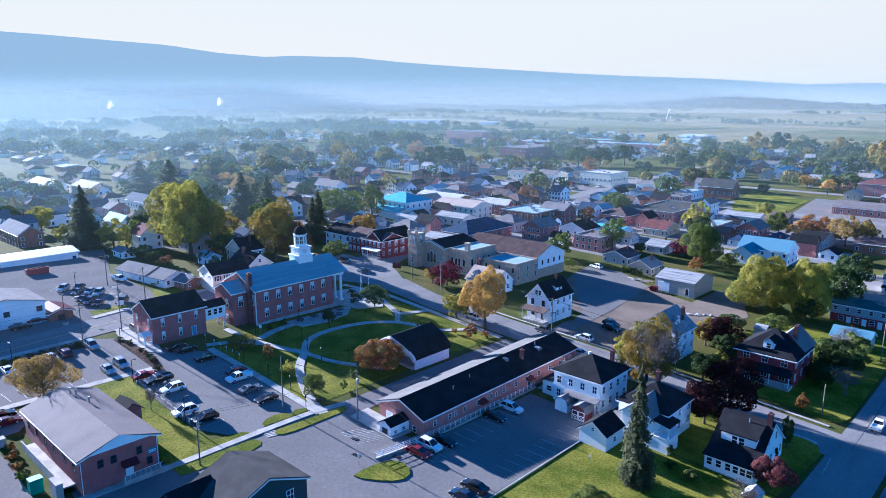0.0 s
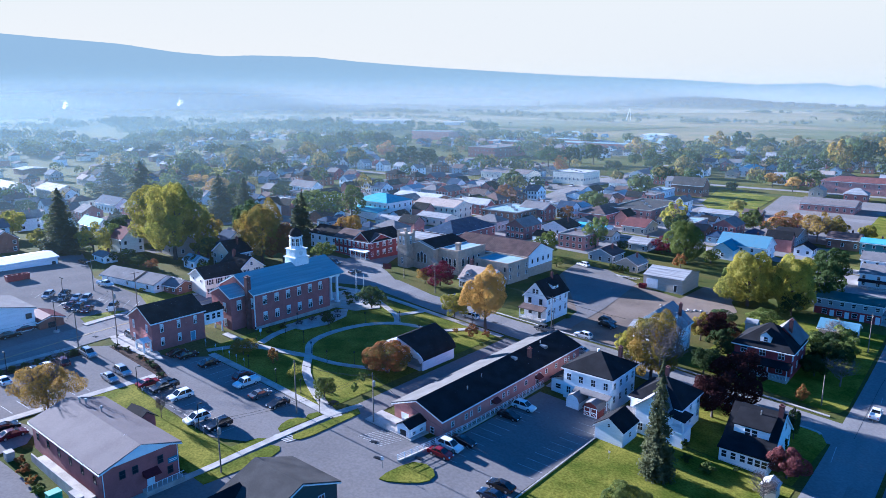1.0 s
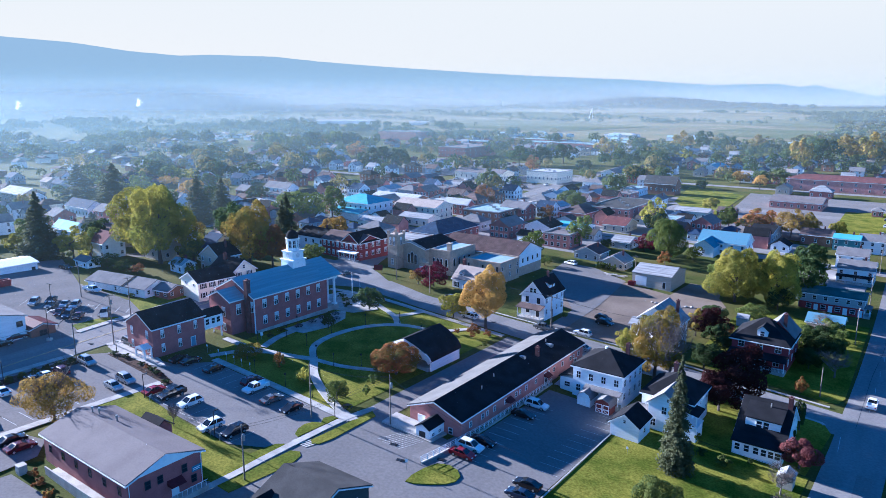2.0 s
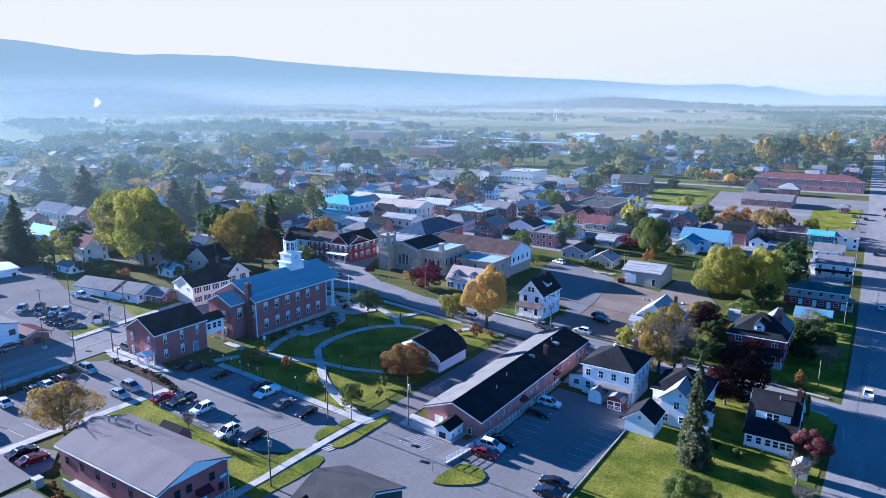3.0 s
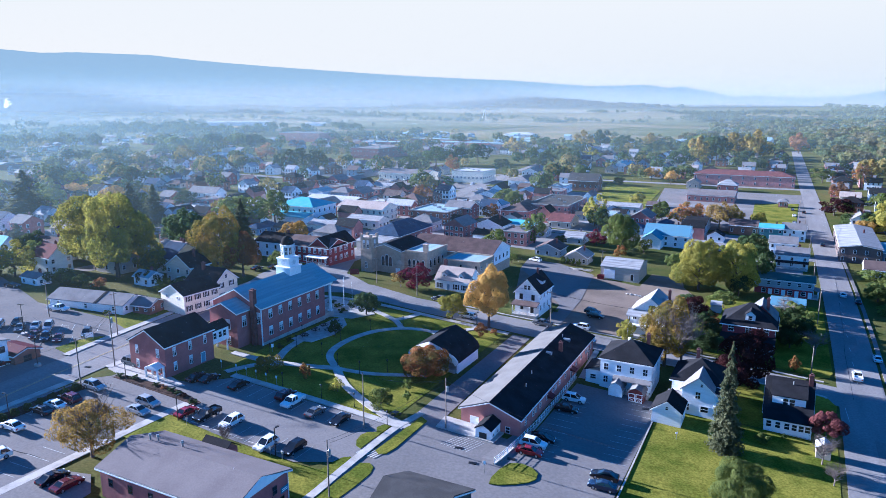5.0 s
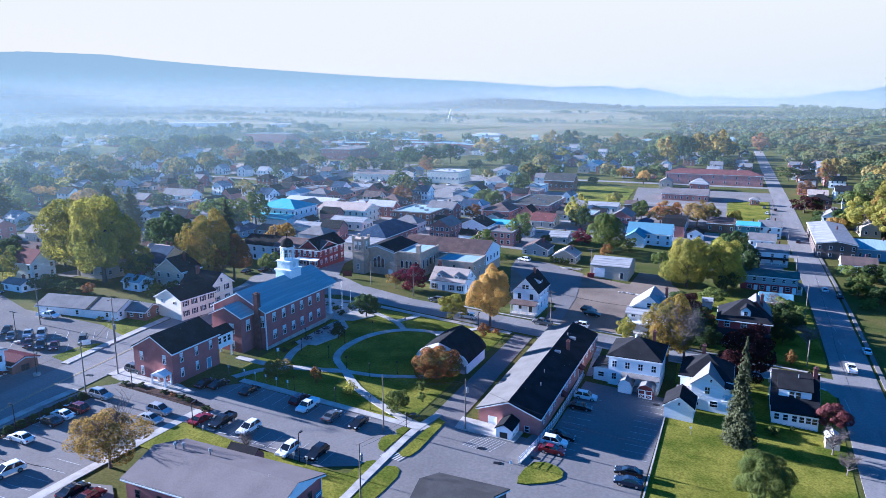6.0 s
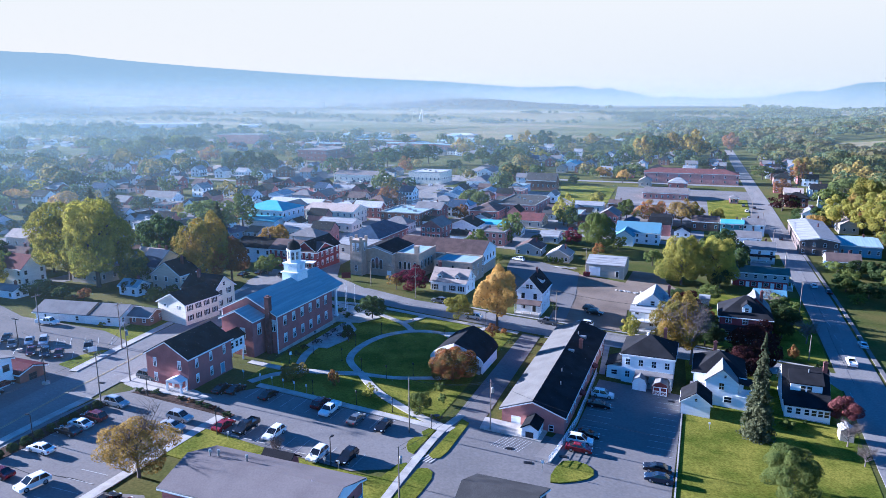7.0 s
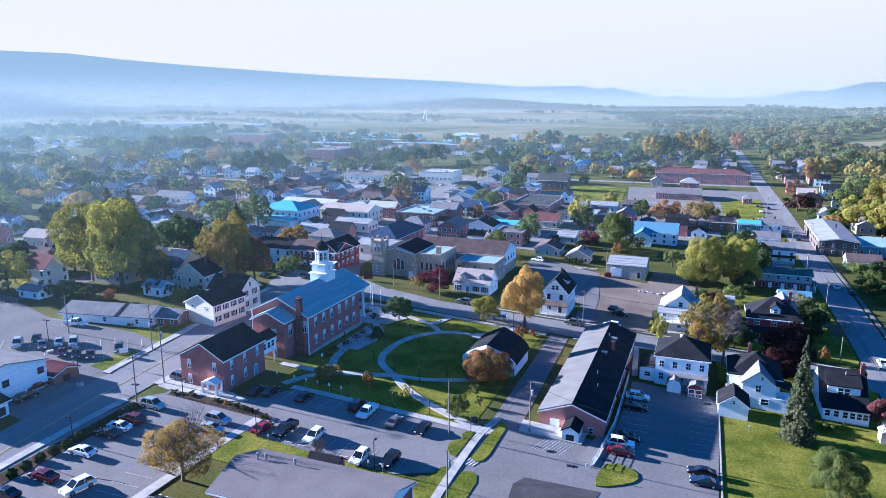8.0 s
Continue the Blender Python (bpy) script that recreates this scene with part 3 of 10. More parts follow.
drape("parking_lot", [(-262, 48), (-175.5, 40), (-178.2, 56), (-180.2, 68), (-183.2, 84), (-196, 83), (-222, 82.5), (-262, 96)], asphalt, 0.07, "large asphalt car park with parked cars", "parking lot")
drape("yard", [(-99.5, 149.5), (-78.6, 150.5), (-80, 172), (-67.5, 198), (-66.5, 205), (-71, 214), (-73, 226), (-84, 226), (-84.5, 206), (-118, 214), (-128, 206), (-117, 172), (-101, 168)], gravel, 0.06, "bare gravel yard beside a white house", "yard")
drape("driveway", [(-128, 206), (-101, 168), (-99.6, 150), (-95, 150), (-97, 178), (-102, 212), (-118, 222), (-131, 222)], asphalt, 0.11, "asphalt driveway to the garages", "driveway")
drape("parking_lot", rect(-330, -245, 404, 440), asphalt, 0.09, "asphalt car park in the town", "parking lot")
drape("parking_lot", rect(-480, -350, 520, 585), asphalt, 0.09, "large car park beside a brick factory", "parking lot")
drape("parking_lot", rect(-236, -200, 196, 240), asphalt, 0.09, "asphalt car park behind the hotel", "parking lot")
drape("yard", [(-130, 330), (-30, 330), (-31, 480), (-122, 480), (-114, 400), (-130, 372)], asphalt, 0.08, "asphalt school yard", "yard")
for x0, x1, y0, y1 in ((-345, -262, 296, 396), (-196, -132, 240, 282), (-330, -262, 196, 240), (-250, -205, 296, 330), (-186, -60, 294, 322), (-236, -135, 345, 398), (-330, -120, 412, 432), (-300, -240, 445, 500), (-560, -350, 430, 500), (-60, -34, 232, 282), (-345, -290, 130, 184)):
    drape("yard", rect(x0, x1, y0, y1), asphalt_road, 0.06, "worn asphalt back yards of the town", "yard")
drape("lawn", [(-166, 492), (-122, 466), (-116, 372), (-136, 385), (-151, 413)], park_grass, 0.14, "bright mown lawn in front of the school", "lawn")
drape("lawn", [(-60, 429), (-36, 439), (-37, 365), (-58, 355)], park_grass, 0.14, "bright mown lawn beside the street", "lawn")

# the courthouse park
drape("lawn", [(-147, 74.2), (-104, 74), (-104.6, 79), (-105, 133), (-135, 134), (-148.5, 130), (-148.5, 92)], park_grass, 0.05, "mown park lawn in long shade", "lawn")
drape("lawn", [(-140.3, 54), (-133, 53.4), (-123, 52.6), (-114.8, 52.5), (-109, 52.8), (-105, 53.4), (-104.7, 56.6), (-104.3, 58.4), (-103.3, 59.4), (-102.6, 58.9), (-102.5, 50.6), (-102.4, 44), (-140, 44)], park_grass, 0.16, "sunlit grass strip beside the car park", "lawn", thick=0.2)
drape("lawn", [(-100.8, 58.6), (-100.9, 50), (-101, 44), (-98.2, 44), (-97.6, 52), (-97.6, 56.6), (-98.2, 58.6), (-99.4, 59.4)], park_grass, 0.16, "grass verge beside the footpath", "lawn", thick=0.2)
drape("lawn", [(-103.4, 62.6), (-104.6, 63), (-105.6, 64.6), (-106, 66.6), (-105.5, 68.2), (-104.2, 69), (-105.2, 70.6), (-104.6, 72.4), (-103.3, 72.4)], park_grass, 0.2, "kerbed grass island in the car park", "lawn", thick=0.25)
drape("lawn", [(-100.9, 63.4), (-99.8, 62.6), (-98.8, 63.4), (-98.4, 66), (-98.6, 78), (-100.4, 79)], park_grass, 0.2, "kerbed grass verge beside the footpath", "lawn", thick=0.25)
drape("lawn", [(-60.9, 40), (-30, 40), (-28.6, 112), (-60.9, 112.4)], park_grass, 0.05, "sunlit back garden lawn", "lawn")
drape("lawn", [(-80.0, 64.4), (-80.4, 66.4), (-80.2, 69.5), (-79.5, 72.2), (-77.6, 73.2), (-75.6, 72.8), (-74.2, 71.6), (-73.9, 69.8), (-74.6, 68.2), (-76.4, 66.4), (-78.6, 64.8)], park_grass, 0.24, "kerbed grass island at the car park entrance", "lawn", thick=0.25)
drape("lawn", [(-186, 63), (-186.2, 69), (-184.6, 73.2), (-183.2, 73.8), (-182.3, 67), (-181.6, 62.4)], park_grass, 0.2, "kerbed sunlit grass island beside the street", "lawn", thick=0.25)
drape("lawn", [(-196, 83.5), (-184, 80), (-186.4, 96), (-195, 96)], park_grass, 0.1, "small front lawn beside the cream house", "lawn")

drape("lawn", [(-62, 151.5), (-40, 150.2), (-31, 149), (-28.8, 150.2), (-27.9, 154), (-28.6, 214), (-62, 206)], park_grass, 0.14, "sunlit garden lawn behind the red house", "lawn")
drape("lawn", [(-60.6, 112.6), (-29.2, 112.2), (-27.9, 133), (-29.6, 136.8), (-33, 137.6), (-62, 136.4)], park_grass, 0.16, "garden lawn between the white houses", "lawn")

# footpaths
band("pavement", [(-101.9, 20), (-101.7, 45), (-102.0, 54), (-102.2, 62), (-102.2, 72), (-101.0, 80.5)], 1.4, concrete, 0.24, "pale concrete footpath", "path")
band("pavement", [(-143, 73.6), (-130, 73.7), (-115, 73.6), (-101, 73.4)], 1.7, concrete, 0.2, "pale concrete footpath along the car park", "path")
band("pavement", [(-141.0, 20), (-140.9, 45), (-140.6, 59)], 1.8, concrete, 0.2, "pale concrete footpath beside the car park", "path")
band("pavement", [(-127.3, 88.9), (-133.2, 94.5), (-135.2, 103), (-133.8, 113), (-128.8, 120.3), (-121.5, 122.8), (-116, 119)], 1.7, concrete, 0.2, "curved concrete path round the park lawn", "path")
band("pavement", [(-127.3, 88.9), (-120, 90.5), (-112.5, 94.6), (-109, 97)], 1.4, concrete, 0.19, "curved concrete path round the park lawn", "path")
band("pavement", [(-127.3, 88.9), (-121, 83), (-113.5, 78.6), (-106, 75.4), (-100.5, 74)], 1.9, concrete, 0.21, "concrete path through the park", "path")
band("pavement", [(-127.3, 88.9), (-131.8, 86.8), (-138, 84.6), (-144, 83.2), (-152, 83)], 1.9, concrete, 0.22, "concrete path through the park", "path")
band("pavement", [(-138, 84.6), (-143, 80), (-145.5, 74)], 1.7, concrete, 0.18, "concrete path through the park", "path")
band("pavement", [(-141, 85.5), (-143.5, 92), (-144.5, 99)], 1.8, concrete, 0.23, "concrete path to the terrace", "path")
band("pavement", [(-128.8, 120.3), (-134, 125), (-142, 128.5), (-148, 131)], 1.7, concrete, 0.2, "concrete path through the park", "path")
band("pavement", [(-134, 125), (-132, 130), (-131, 135)], 1.7, concrete, 0.21, "concrete path to the street", "path")
band("pavement", [(-121.5, 122.8), (-117, 126), (-112, 134)], 1.6, concrete, 0.19, "concrete path to the street", "path")
drape("terrace", [(-146.8, 97), (-141.5, 98.5), (-140.3, 106), (-142, 114), (-146.2, 118.5), (-147.4, 116)], concrete, 0.25, "pale paved terrace with picnic tables", "terrace", thick=0.3)
drape("pavement", [(-150.5, 117), (-144, 119), (-141, 126), (-148, 132), (-160, 132), (-162, 118)], concrete, 0.22, "paved forecourt with flagpoles", "pavement", thick=0.25)
drape("pavement", [(-166.8, 61.8), (-163.6, 61.2), (-150, 62.2), (-147, 64.2), (-151.5, 65.6), (-166.8, 66.5)], concrete, 0.2, "pale concrete apron round the brick annex", "pavement", thick=0.25)
band("pavement", [(-165.0, 16), (-166.9, 40), (-167.3, 54)], 1.6, concrete, 0.24, "concrete pavement along the street", "pavement")
band("pavement", [(-167.3, 62), (-168.4, 80), (-171.6, 105), (-175.5, 133)], 1.8, concrete, 0.24, "concrete pavement along the street", "pavement")
band("pavement", [(-180.4, 61.6), (-181.2, 66), (-183.4, 82), (-186.6, 104), (-191, 134)], 1.8, concrete, 0.24, "concrete pavement along the street", "pavement")
band("pavement", [(-104, 133.6), (-125, 133.9), (-150, 134.5), (-165, 131)], 1.7, concrete, 0.24, "concrete pavement along the park", "pavement")
band("pavement", [(-128, 149), (-112, 148.6), (-90, 149), (-74, 149.4), (-58, 148.2), (-30, 146.8)], 0.7, concrete, 0.24, "concrete pavement in front of the houses", "pavement")
band("pavement", [(-97, 134.2), (-80, 136.6), (-62, 136.6), (-34, 137.6), (-29.6, 136.6)], 0.7, concrete, 0.24, "concrete pavement in front of the houses", "pavement")
band("pavement", [(-16.6, 60), (-16.4, 150), (-17, 220), (-19.5, 300)], 1.1, asphalt, 0.24, "concrete pavement along the street", "pavement")
band("pavement", [(-60.9, 60), (-61.2, 90), (-61.4, 112.6)], 0.25, concrete, 0.22, "low concrete kerb along the car park", "kerb")
band("pavement", [(-81, 136), (-80.4, 128), (-79.4, 116)], 1.3, concrete, 0.18, "concrete path beside the white house", "path")
drape("pavement", [(-96.2, 77), (-84.6, 77), (-84.4, 81.8), (-96.6, 81.8)], concrete, 0.3, "pale concrete forecourt of the long brick building", "pavement", thick=0.4)
drape("yard", [(-84.4, 71.5), (-80.4, 71.5), (-80, 83), (-82.6, 83)], asphalt_new, 0.09, "sunken asphalt strip beside the retaining wall", "yard")


# painted lines
def line(x0, y0, x1, y1, w=0.12, mats=None, dz=0.0):
    bm = bmesh.new()
    d = Vector((x1 - x0, y1 - y0))
    s = Vector((-d.y, d.x)).normalized() * w / 2
    n = max(1, int(d.length / 6))
    pts = [Vector((x0, y0)) + d * (i / n) for i in range(n + 1)]
    rows = [[bm.verts.new((q.x + k * s.x, q.y + k * s.y, land(q.x, q.y) + 0.1 + dz)) for k in (-1, 1)] for q in pts]
    for a, b in zip(rows, rows[1:]):
        bm.faces.new((a[0], a[1], b[1], b[0]))
    bmesh.ops.recalc_face_normals(bm, faces=bm.faces)
    for f in bm.faces:
        if f.normal.z < 0:
            f.normal_flip()
    return tagged(new("bay_line", finish("bay_line", bm, mats or paint_white)), "worn painted line on the asphalt", "road marking", "bay lines", "structure")


for i in range(12):
    line(-140.5 + 2.72 * i, 53.7, -140.5 + 2.72 * i, 58.6, dz=0.01)
    line(-141.5 + 2.72 * i, 67.3, -141.5 + 2.72 * i, 72.4, dz=0.01)
for i in range(11):
    line(-79.0, 77.0 + 2.68 * i, -74.2, 77.4 + 2.68 * i)
    line(-66.6, 82.2 + 2.68 * i, -62.0, 82.6 + 2.68 * i)
for i in range(9):
    line(-165.0, 24.0 + 2.75 * i, -160.0, 24.4 + 2.75 * i)
    line(-148.0, 24.0 + 2.75 * i, -143.0, 24.4 + 2.75 * i)
for i in range(11):
    line(-211.5 + 2.6 * i, 61.6 + 1.5 * i, -215.4 + 2.6 * i, 65.4 + 1.5 * i)
for i in range(5):
    line(-199.2 + 3.3 * i, 62.6 + 0.9 * i, -203.0 + 3.3 * i, 66.4 + 0.9 * i)
for i in range(9):
    line(-92.5 + 0.62 * i, 71.6, -90.9 + 0.62 * i, 76.6, 0.1)
for i in range(7):
    line(-103.2 + 0.55 * i, 61.0, -102.5 + 0.55 * i, 63.6, 0.25, dz=0.05)
for i in range(8):
    line(-193.9 - 0.75 * i, 68.0 + 0.72 * i, -191.8 - 0.75 * i, 69.2 + 0.72 * i, 0.16)
for i in range(12):
    line(-161 + 0.7 * i, 17.5, -159.6 + 0.7 * i, 21.5, 0.16)
for s in (-0.16, 0.16):
    band("centre_line", [(-160 + s, -60), (-168.5 + s, 20), (-172.8 + s, 52), (-174.3 + s, 66), (-177.5 + s, 90), (-184 + s, 140)], 0.14, paint_yellow, 0.13, "faded yellow centre line", "road marking")
for i in range(22):
    line(-22.9, 150 + 12 * i, -23.0 - i * 0.1, 154 + 12 * i, 0.12, dz=0.05)
line(-26.3, 133.1, -25.9, 125.9, 0.14, dz=0.06)

# ------------------------------------------------------------------ buildings round the park
# courthouse: two tall storeys, metal roof, cupola, portico towards the street
def courthouse():
    w, l, ev, ri = 15.2, 24.6, 9.5, 3.7
    t = house("courthouse", "two-storey red brick courthouse with blue-grey metal roof and white cupola", "courthouse", -157.0, 102.4, w, l, ev, ri, "y", brick_red, roof_slate, over=0.5, z=-0.6,
              rows=(("E", [3.0, 7.2], 6, 1.1, 2.0, "b", (), 3.2), ("W", [3.0, 7.2], 6, 1.1, 2.0, "b", (), 3.2), ("S", [6.6], 2, 1.2, 2.4, "b", (), 1.6)))
    # portico
    bm = bmesh.new()
    box(bm, -w / 2 + 0.3, w / 2 - 0.3, l / 2, l / 2 + 4.2, -1.5, 0.9)
    for i in range(4):
        box(bm, -4.5, 4.5, l / 2 + 4.2 + 0.32 * i, l / 2 + 4.52 + 0.32 * i, -1.5, 0.72 - 0.18 * i)
    part("portico_steps", bm, concrete, t)
    me = None
    for i in range(6):
        if me is None:
            bm = bmesh.new()
            tube(bm, (0, 0, 1.3), (0, 0, 8.3), 0.42, 0.36, 14)
            box(bm, -0.55, 0.55, -0.55, 0.55, 0.9, 1.3)
            box(bm, -0.52, 0.52, -0.52, 0.52, 8.3, 8.65)
            me = finish("column", bm, trim_white)
        part("column", me, None, t, "white column").location = (-w / 2 + 0.9 + (w - 1.8) * i / 5, l / 2 + 3.6, 0)
    bm = bmesh.new()
    box(bm, -w / 2 + 0.1, w / 2 - 0.1, l / 2 + 0.02, l / 2 + 4.15, 8.65, 9.4)
    prism(bm, [(-w / 2 + 0.1, 9.4), (w / 2 - 0.1, 9.4), (0, 13.0)], "y", l / 2 + 0.02, l / 2 + 4.1)
    part("pediment", bm, trim_white, t, "white pediment")
    part("portico_roof", roof_mesh(w, 4.4, ev, ri, "y", 0.5, 0.17, 0, 0, 0.075), roof_slate, t).location = (0, l / 2 + 2.6, 0)
    # cupola near the front
    bm = bmesh.new()
    cx, cy = -0.3, l / 2 - 4.6
    box(bm, cx - 2.3, cx + 2.3, cy - 2.3, cy + 2.3, 10.6, 14.4)
    box(bm, cx - 2.55, cx + 2.55, cy - 2.55, cy + 2.55, 14.4, 14.7)
    box(bm, cx - 1.95, cx + 1.95, cy - 1.95, cy + 1.95, 14.7, 16.7)
    box(bm, cx - 2.2, cx + 2.2, cy - 2.2, cy + 2.2, 16.7, 16.95)
    cup = part("cupola", bm, trim_white, t, "white wooden cupola with a dark dome")
    for k in range(4):
        bm = bmesh.new()
        m = pose(cx, cy, 15.75, 0, 0, 90 * k)
        tube(bm, m @ Vector((0, -2.04, 0)), m @ Vector((0, -1.9, 0)), 0.62, 0.62, 16)
        part("clock_face", bm, blind_white, cup, "round pale clock face")
    bm = bmesh.new()
    tube(bm, (cx, cy, 16.95), (cx, cy, 20.0), 1.5, 1.45, 8)
    tube(bm, (cx, cy, 16.95), (cx, cy, 17.5), 1.75, 1.75, 8)
    tube(bm, (cx, cy, 20.0), (cx, cy, 20.35), 1.8, 1.95, 16)
    part("lantern", bm, trim_white, cup)
    for k in range(8):
        m = pose(cx, cy, 0, 0, 0, 45 * k)
        bm = bmesh.new()
        tube(bm, m @ Vector((1.62, 0, 17.45)), m @ Vector((1.62, 0, 20.05)), 0.17, 0.15, 6)
        part("column", bm, trim_white, cup)
    fr, pa, *_ = window_meshes(0.75, 1.9, "w")
    for i in range(8):
        a = i * 45 + 22.5
        for me in (fr, pa):
            part("window" if me is fr else "pane", me, None, cup).matrix_basis = pose(cx, cy, 18.7, 0, 0, a) @ pose(0, -1.36, 0)
    bm = bmesh.new()
    prof = [(1.62, 20.35), (1.66, 20.8), (1.55, 21.4), (1.25, 21.95), (0.75, 22.35), (0.2, 22.55), (0.1, 22.7), (0.1, 23.2), (0.17, 23.35), (0.02, 23.9)]
    for (r0, z0), (r1, z1) in zip(prof, prof[1:]):
        tube(bm, (cx, cy, z0), (cx, cy, z1), r0, r1, 16, cap=False)
    bmesh.ops.remove_doubles(bm, verts=bm.verts, dist=0.01)
    part("dome", bm, roof_black, cup, "dark metal dome with finial", True)
    # rear wing
    ww, wl = 8.4, 4.6
    bm = wall_mesh(ww, wl, 9.1, 1.9, "y", 2.5)
    part("wing_wall", bm, brick_red, t).location = (0.1, -l / 2 - wl / 2, 0)
    part("wing_roof", roof_mesh(ww, wl + 1, 9.1, 1.9, "y", 0.45, 0.16, 0, 0, 0.06), roof_slate, t).location = (0.1, -l / 2 - wl / 2 + 0.5, 0)
    part("wing_fascia", fascia(ww, wl, 9.1, 1.9, "y", 0.45), trim_white, t).location = (0.1, -l / 2 - wl / 2, 0)
    add_window(t, 1.6, -l / 2 - wl, 5.9, "S", 1.2, 2.2, "b")
    add_window(t, 1.6, -l / 2 - wl, 2.0, "S", 1.0, 1.8, "b")
    add_window(t, 4.3, -l / 2 - 2.2, 6.4, "E", 1.2, 2.4, "b")
    add_window(t, 6.6, -l / 2, 6.8, "S", 1.2, 2.5, "b")
    # stone water table and cornice boards
    bm = bmesh.new()
    box(bm, w / 2, w / 2 + 0.07, -l / 2, l / 2, -2, 0.75)
    part("plinth", bm, concrete, t)
    for k in (-1, 1):
        bm = bmesh.new()
        box(bm, k * w / 2 - 0.12, k * w / 2 + 0.12, -l / 2 - 0.06, -l / 2 + 0.12, -1, ev)
        part("downpipe", bm, trim_white, t)
    chimney(t, 5.7, -l / 2 - 0.35, -2, 13.5, 1.15)
    return t


courthouse()


def annex():
    t = house("annex", "two-storey red brick annex with black shingle roof and white trim", "office building", -158.2, 71.6, 10.6, 13.2, 6.9, 2.9, "y", brick_red, roof_black, z=0.0, over=0.35,
              rows=(("S", [1.9, 5.1], 2, 0.7, 1.7, "b", (), 2.2), ("E", [1.9, 5.1], 3, 0.7, 1.7, "b", ((2, 0),), 2.4), ("W", [1.8, 4.9], 3, 0.85, 1.7, "b", (), 2.4)))
    add_door(t, 5.3, 3.4, 0.2, "E", siding_blue, 1.1, 2.2)
    # entry porch
    bm = bmesh.new()
    prism(bm, [(1.2, 2.55), (5.0, 2.55), (3.1, 3.3)], "y", -8.7, -6.6)
    part("porch_gable", bm, trim_white, t)
    me = None
    for x in (1.4, 4.8):
        for y in (-8.5, -6.9):
            bm = bmesh.new()
            box(bm, x - 0.16, x + 0.16, y - 0.16, y + 0.16, 0.2, 2.55)
            part("porch_post", bm, trim_white, t)
    bm = bmesh.new()
    box(bm, 1.2, 5.0, -8.7, -6.6, -0.8, 0.25)
    part("porch_deck", bm, concrete, t)
    bm = bmesh.new()
    box(bm, 1.4, 4.8, -8.55, -8.48, 1.0, 1.1)
    for i in range(14):
        box(bm, 1.5 + i * 0.245, 1.56 + i * 0.245, -8.54, -8.5, 0.25, 1.0)
    part("porch_railing", bm, trim_white, t)
    bm = bmesh.new()
    box(bm, 4.76, 4.84, -8.5, -6.9, 1.0, 1.1)
    for i in range(7):
        box(bm, 4.78, 4.82, -8.4 + i * 0.22, -8.34 + i * 0.22, 0.25, 1.0)
    part("porch_railing", bm, trim_white, t)
    bm = bmesh.new()
    box(bm, 1.3, 4.9, -8.62, -8.52, 2.2, 2.5)
    part("porch_beam", bm, trim_white, t)
    # connecting bridge to the courthouse
    bm = bmesh.new()
    box(bm, 0.4, 4.2, 6.6, 12.5, 2.6, 5.8)
    box(bm, 0.6, 0.9, 12.0, 12.3, -2, 2.6)
    box(bm, 3.7, 4.0, 12.0, 12.3, -2, 2.6)
    part("bridge", bm, siding_white, t, "white enclosed link bridge")
    part("bridge_roof", roof_mesh(3.8, 6.0, 5.8, 1.2, "y", 0.25, 0.16), roof_black, t).location = (2.3, 9.55, 0)
    for y in (8.2, 9.8, 11.2):
        add_window(t, 4.2, y, 4.4, "E", 0.9, 1.3, "w")
    return t


annex()


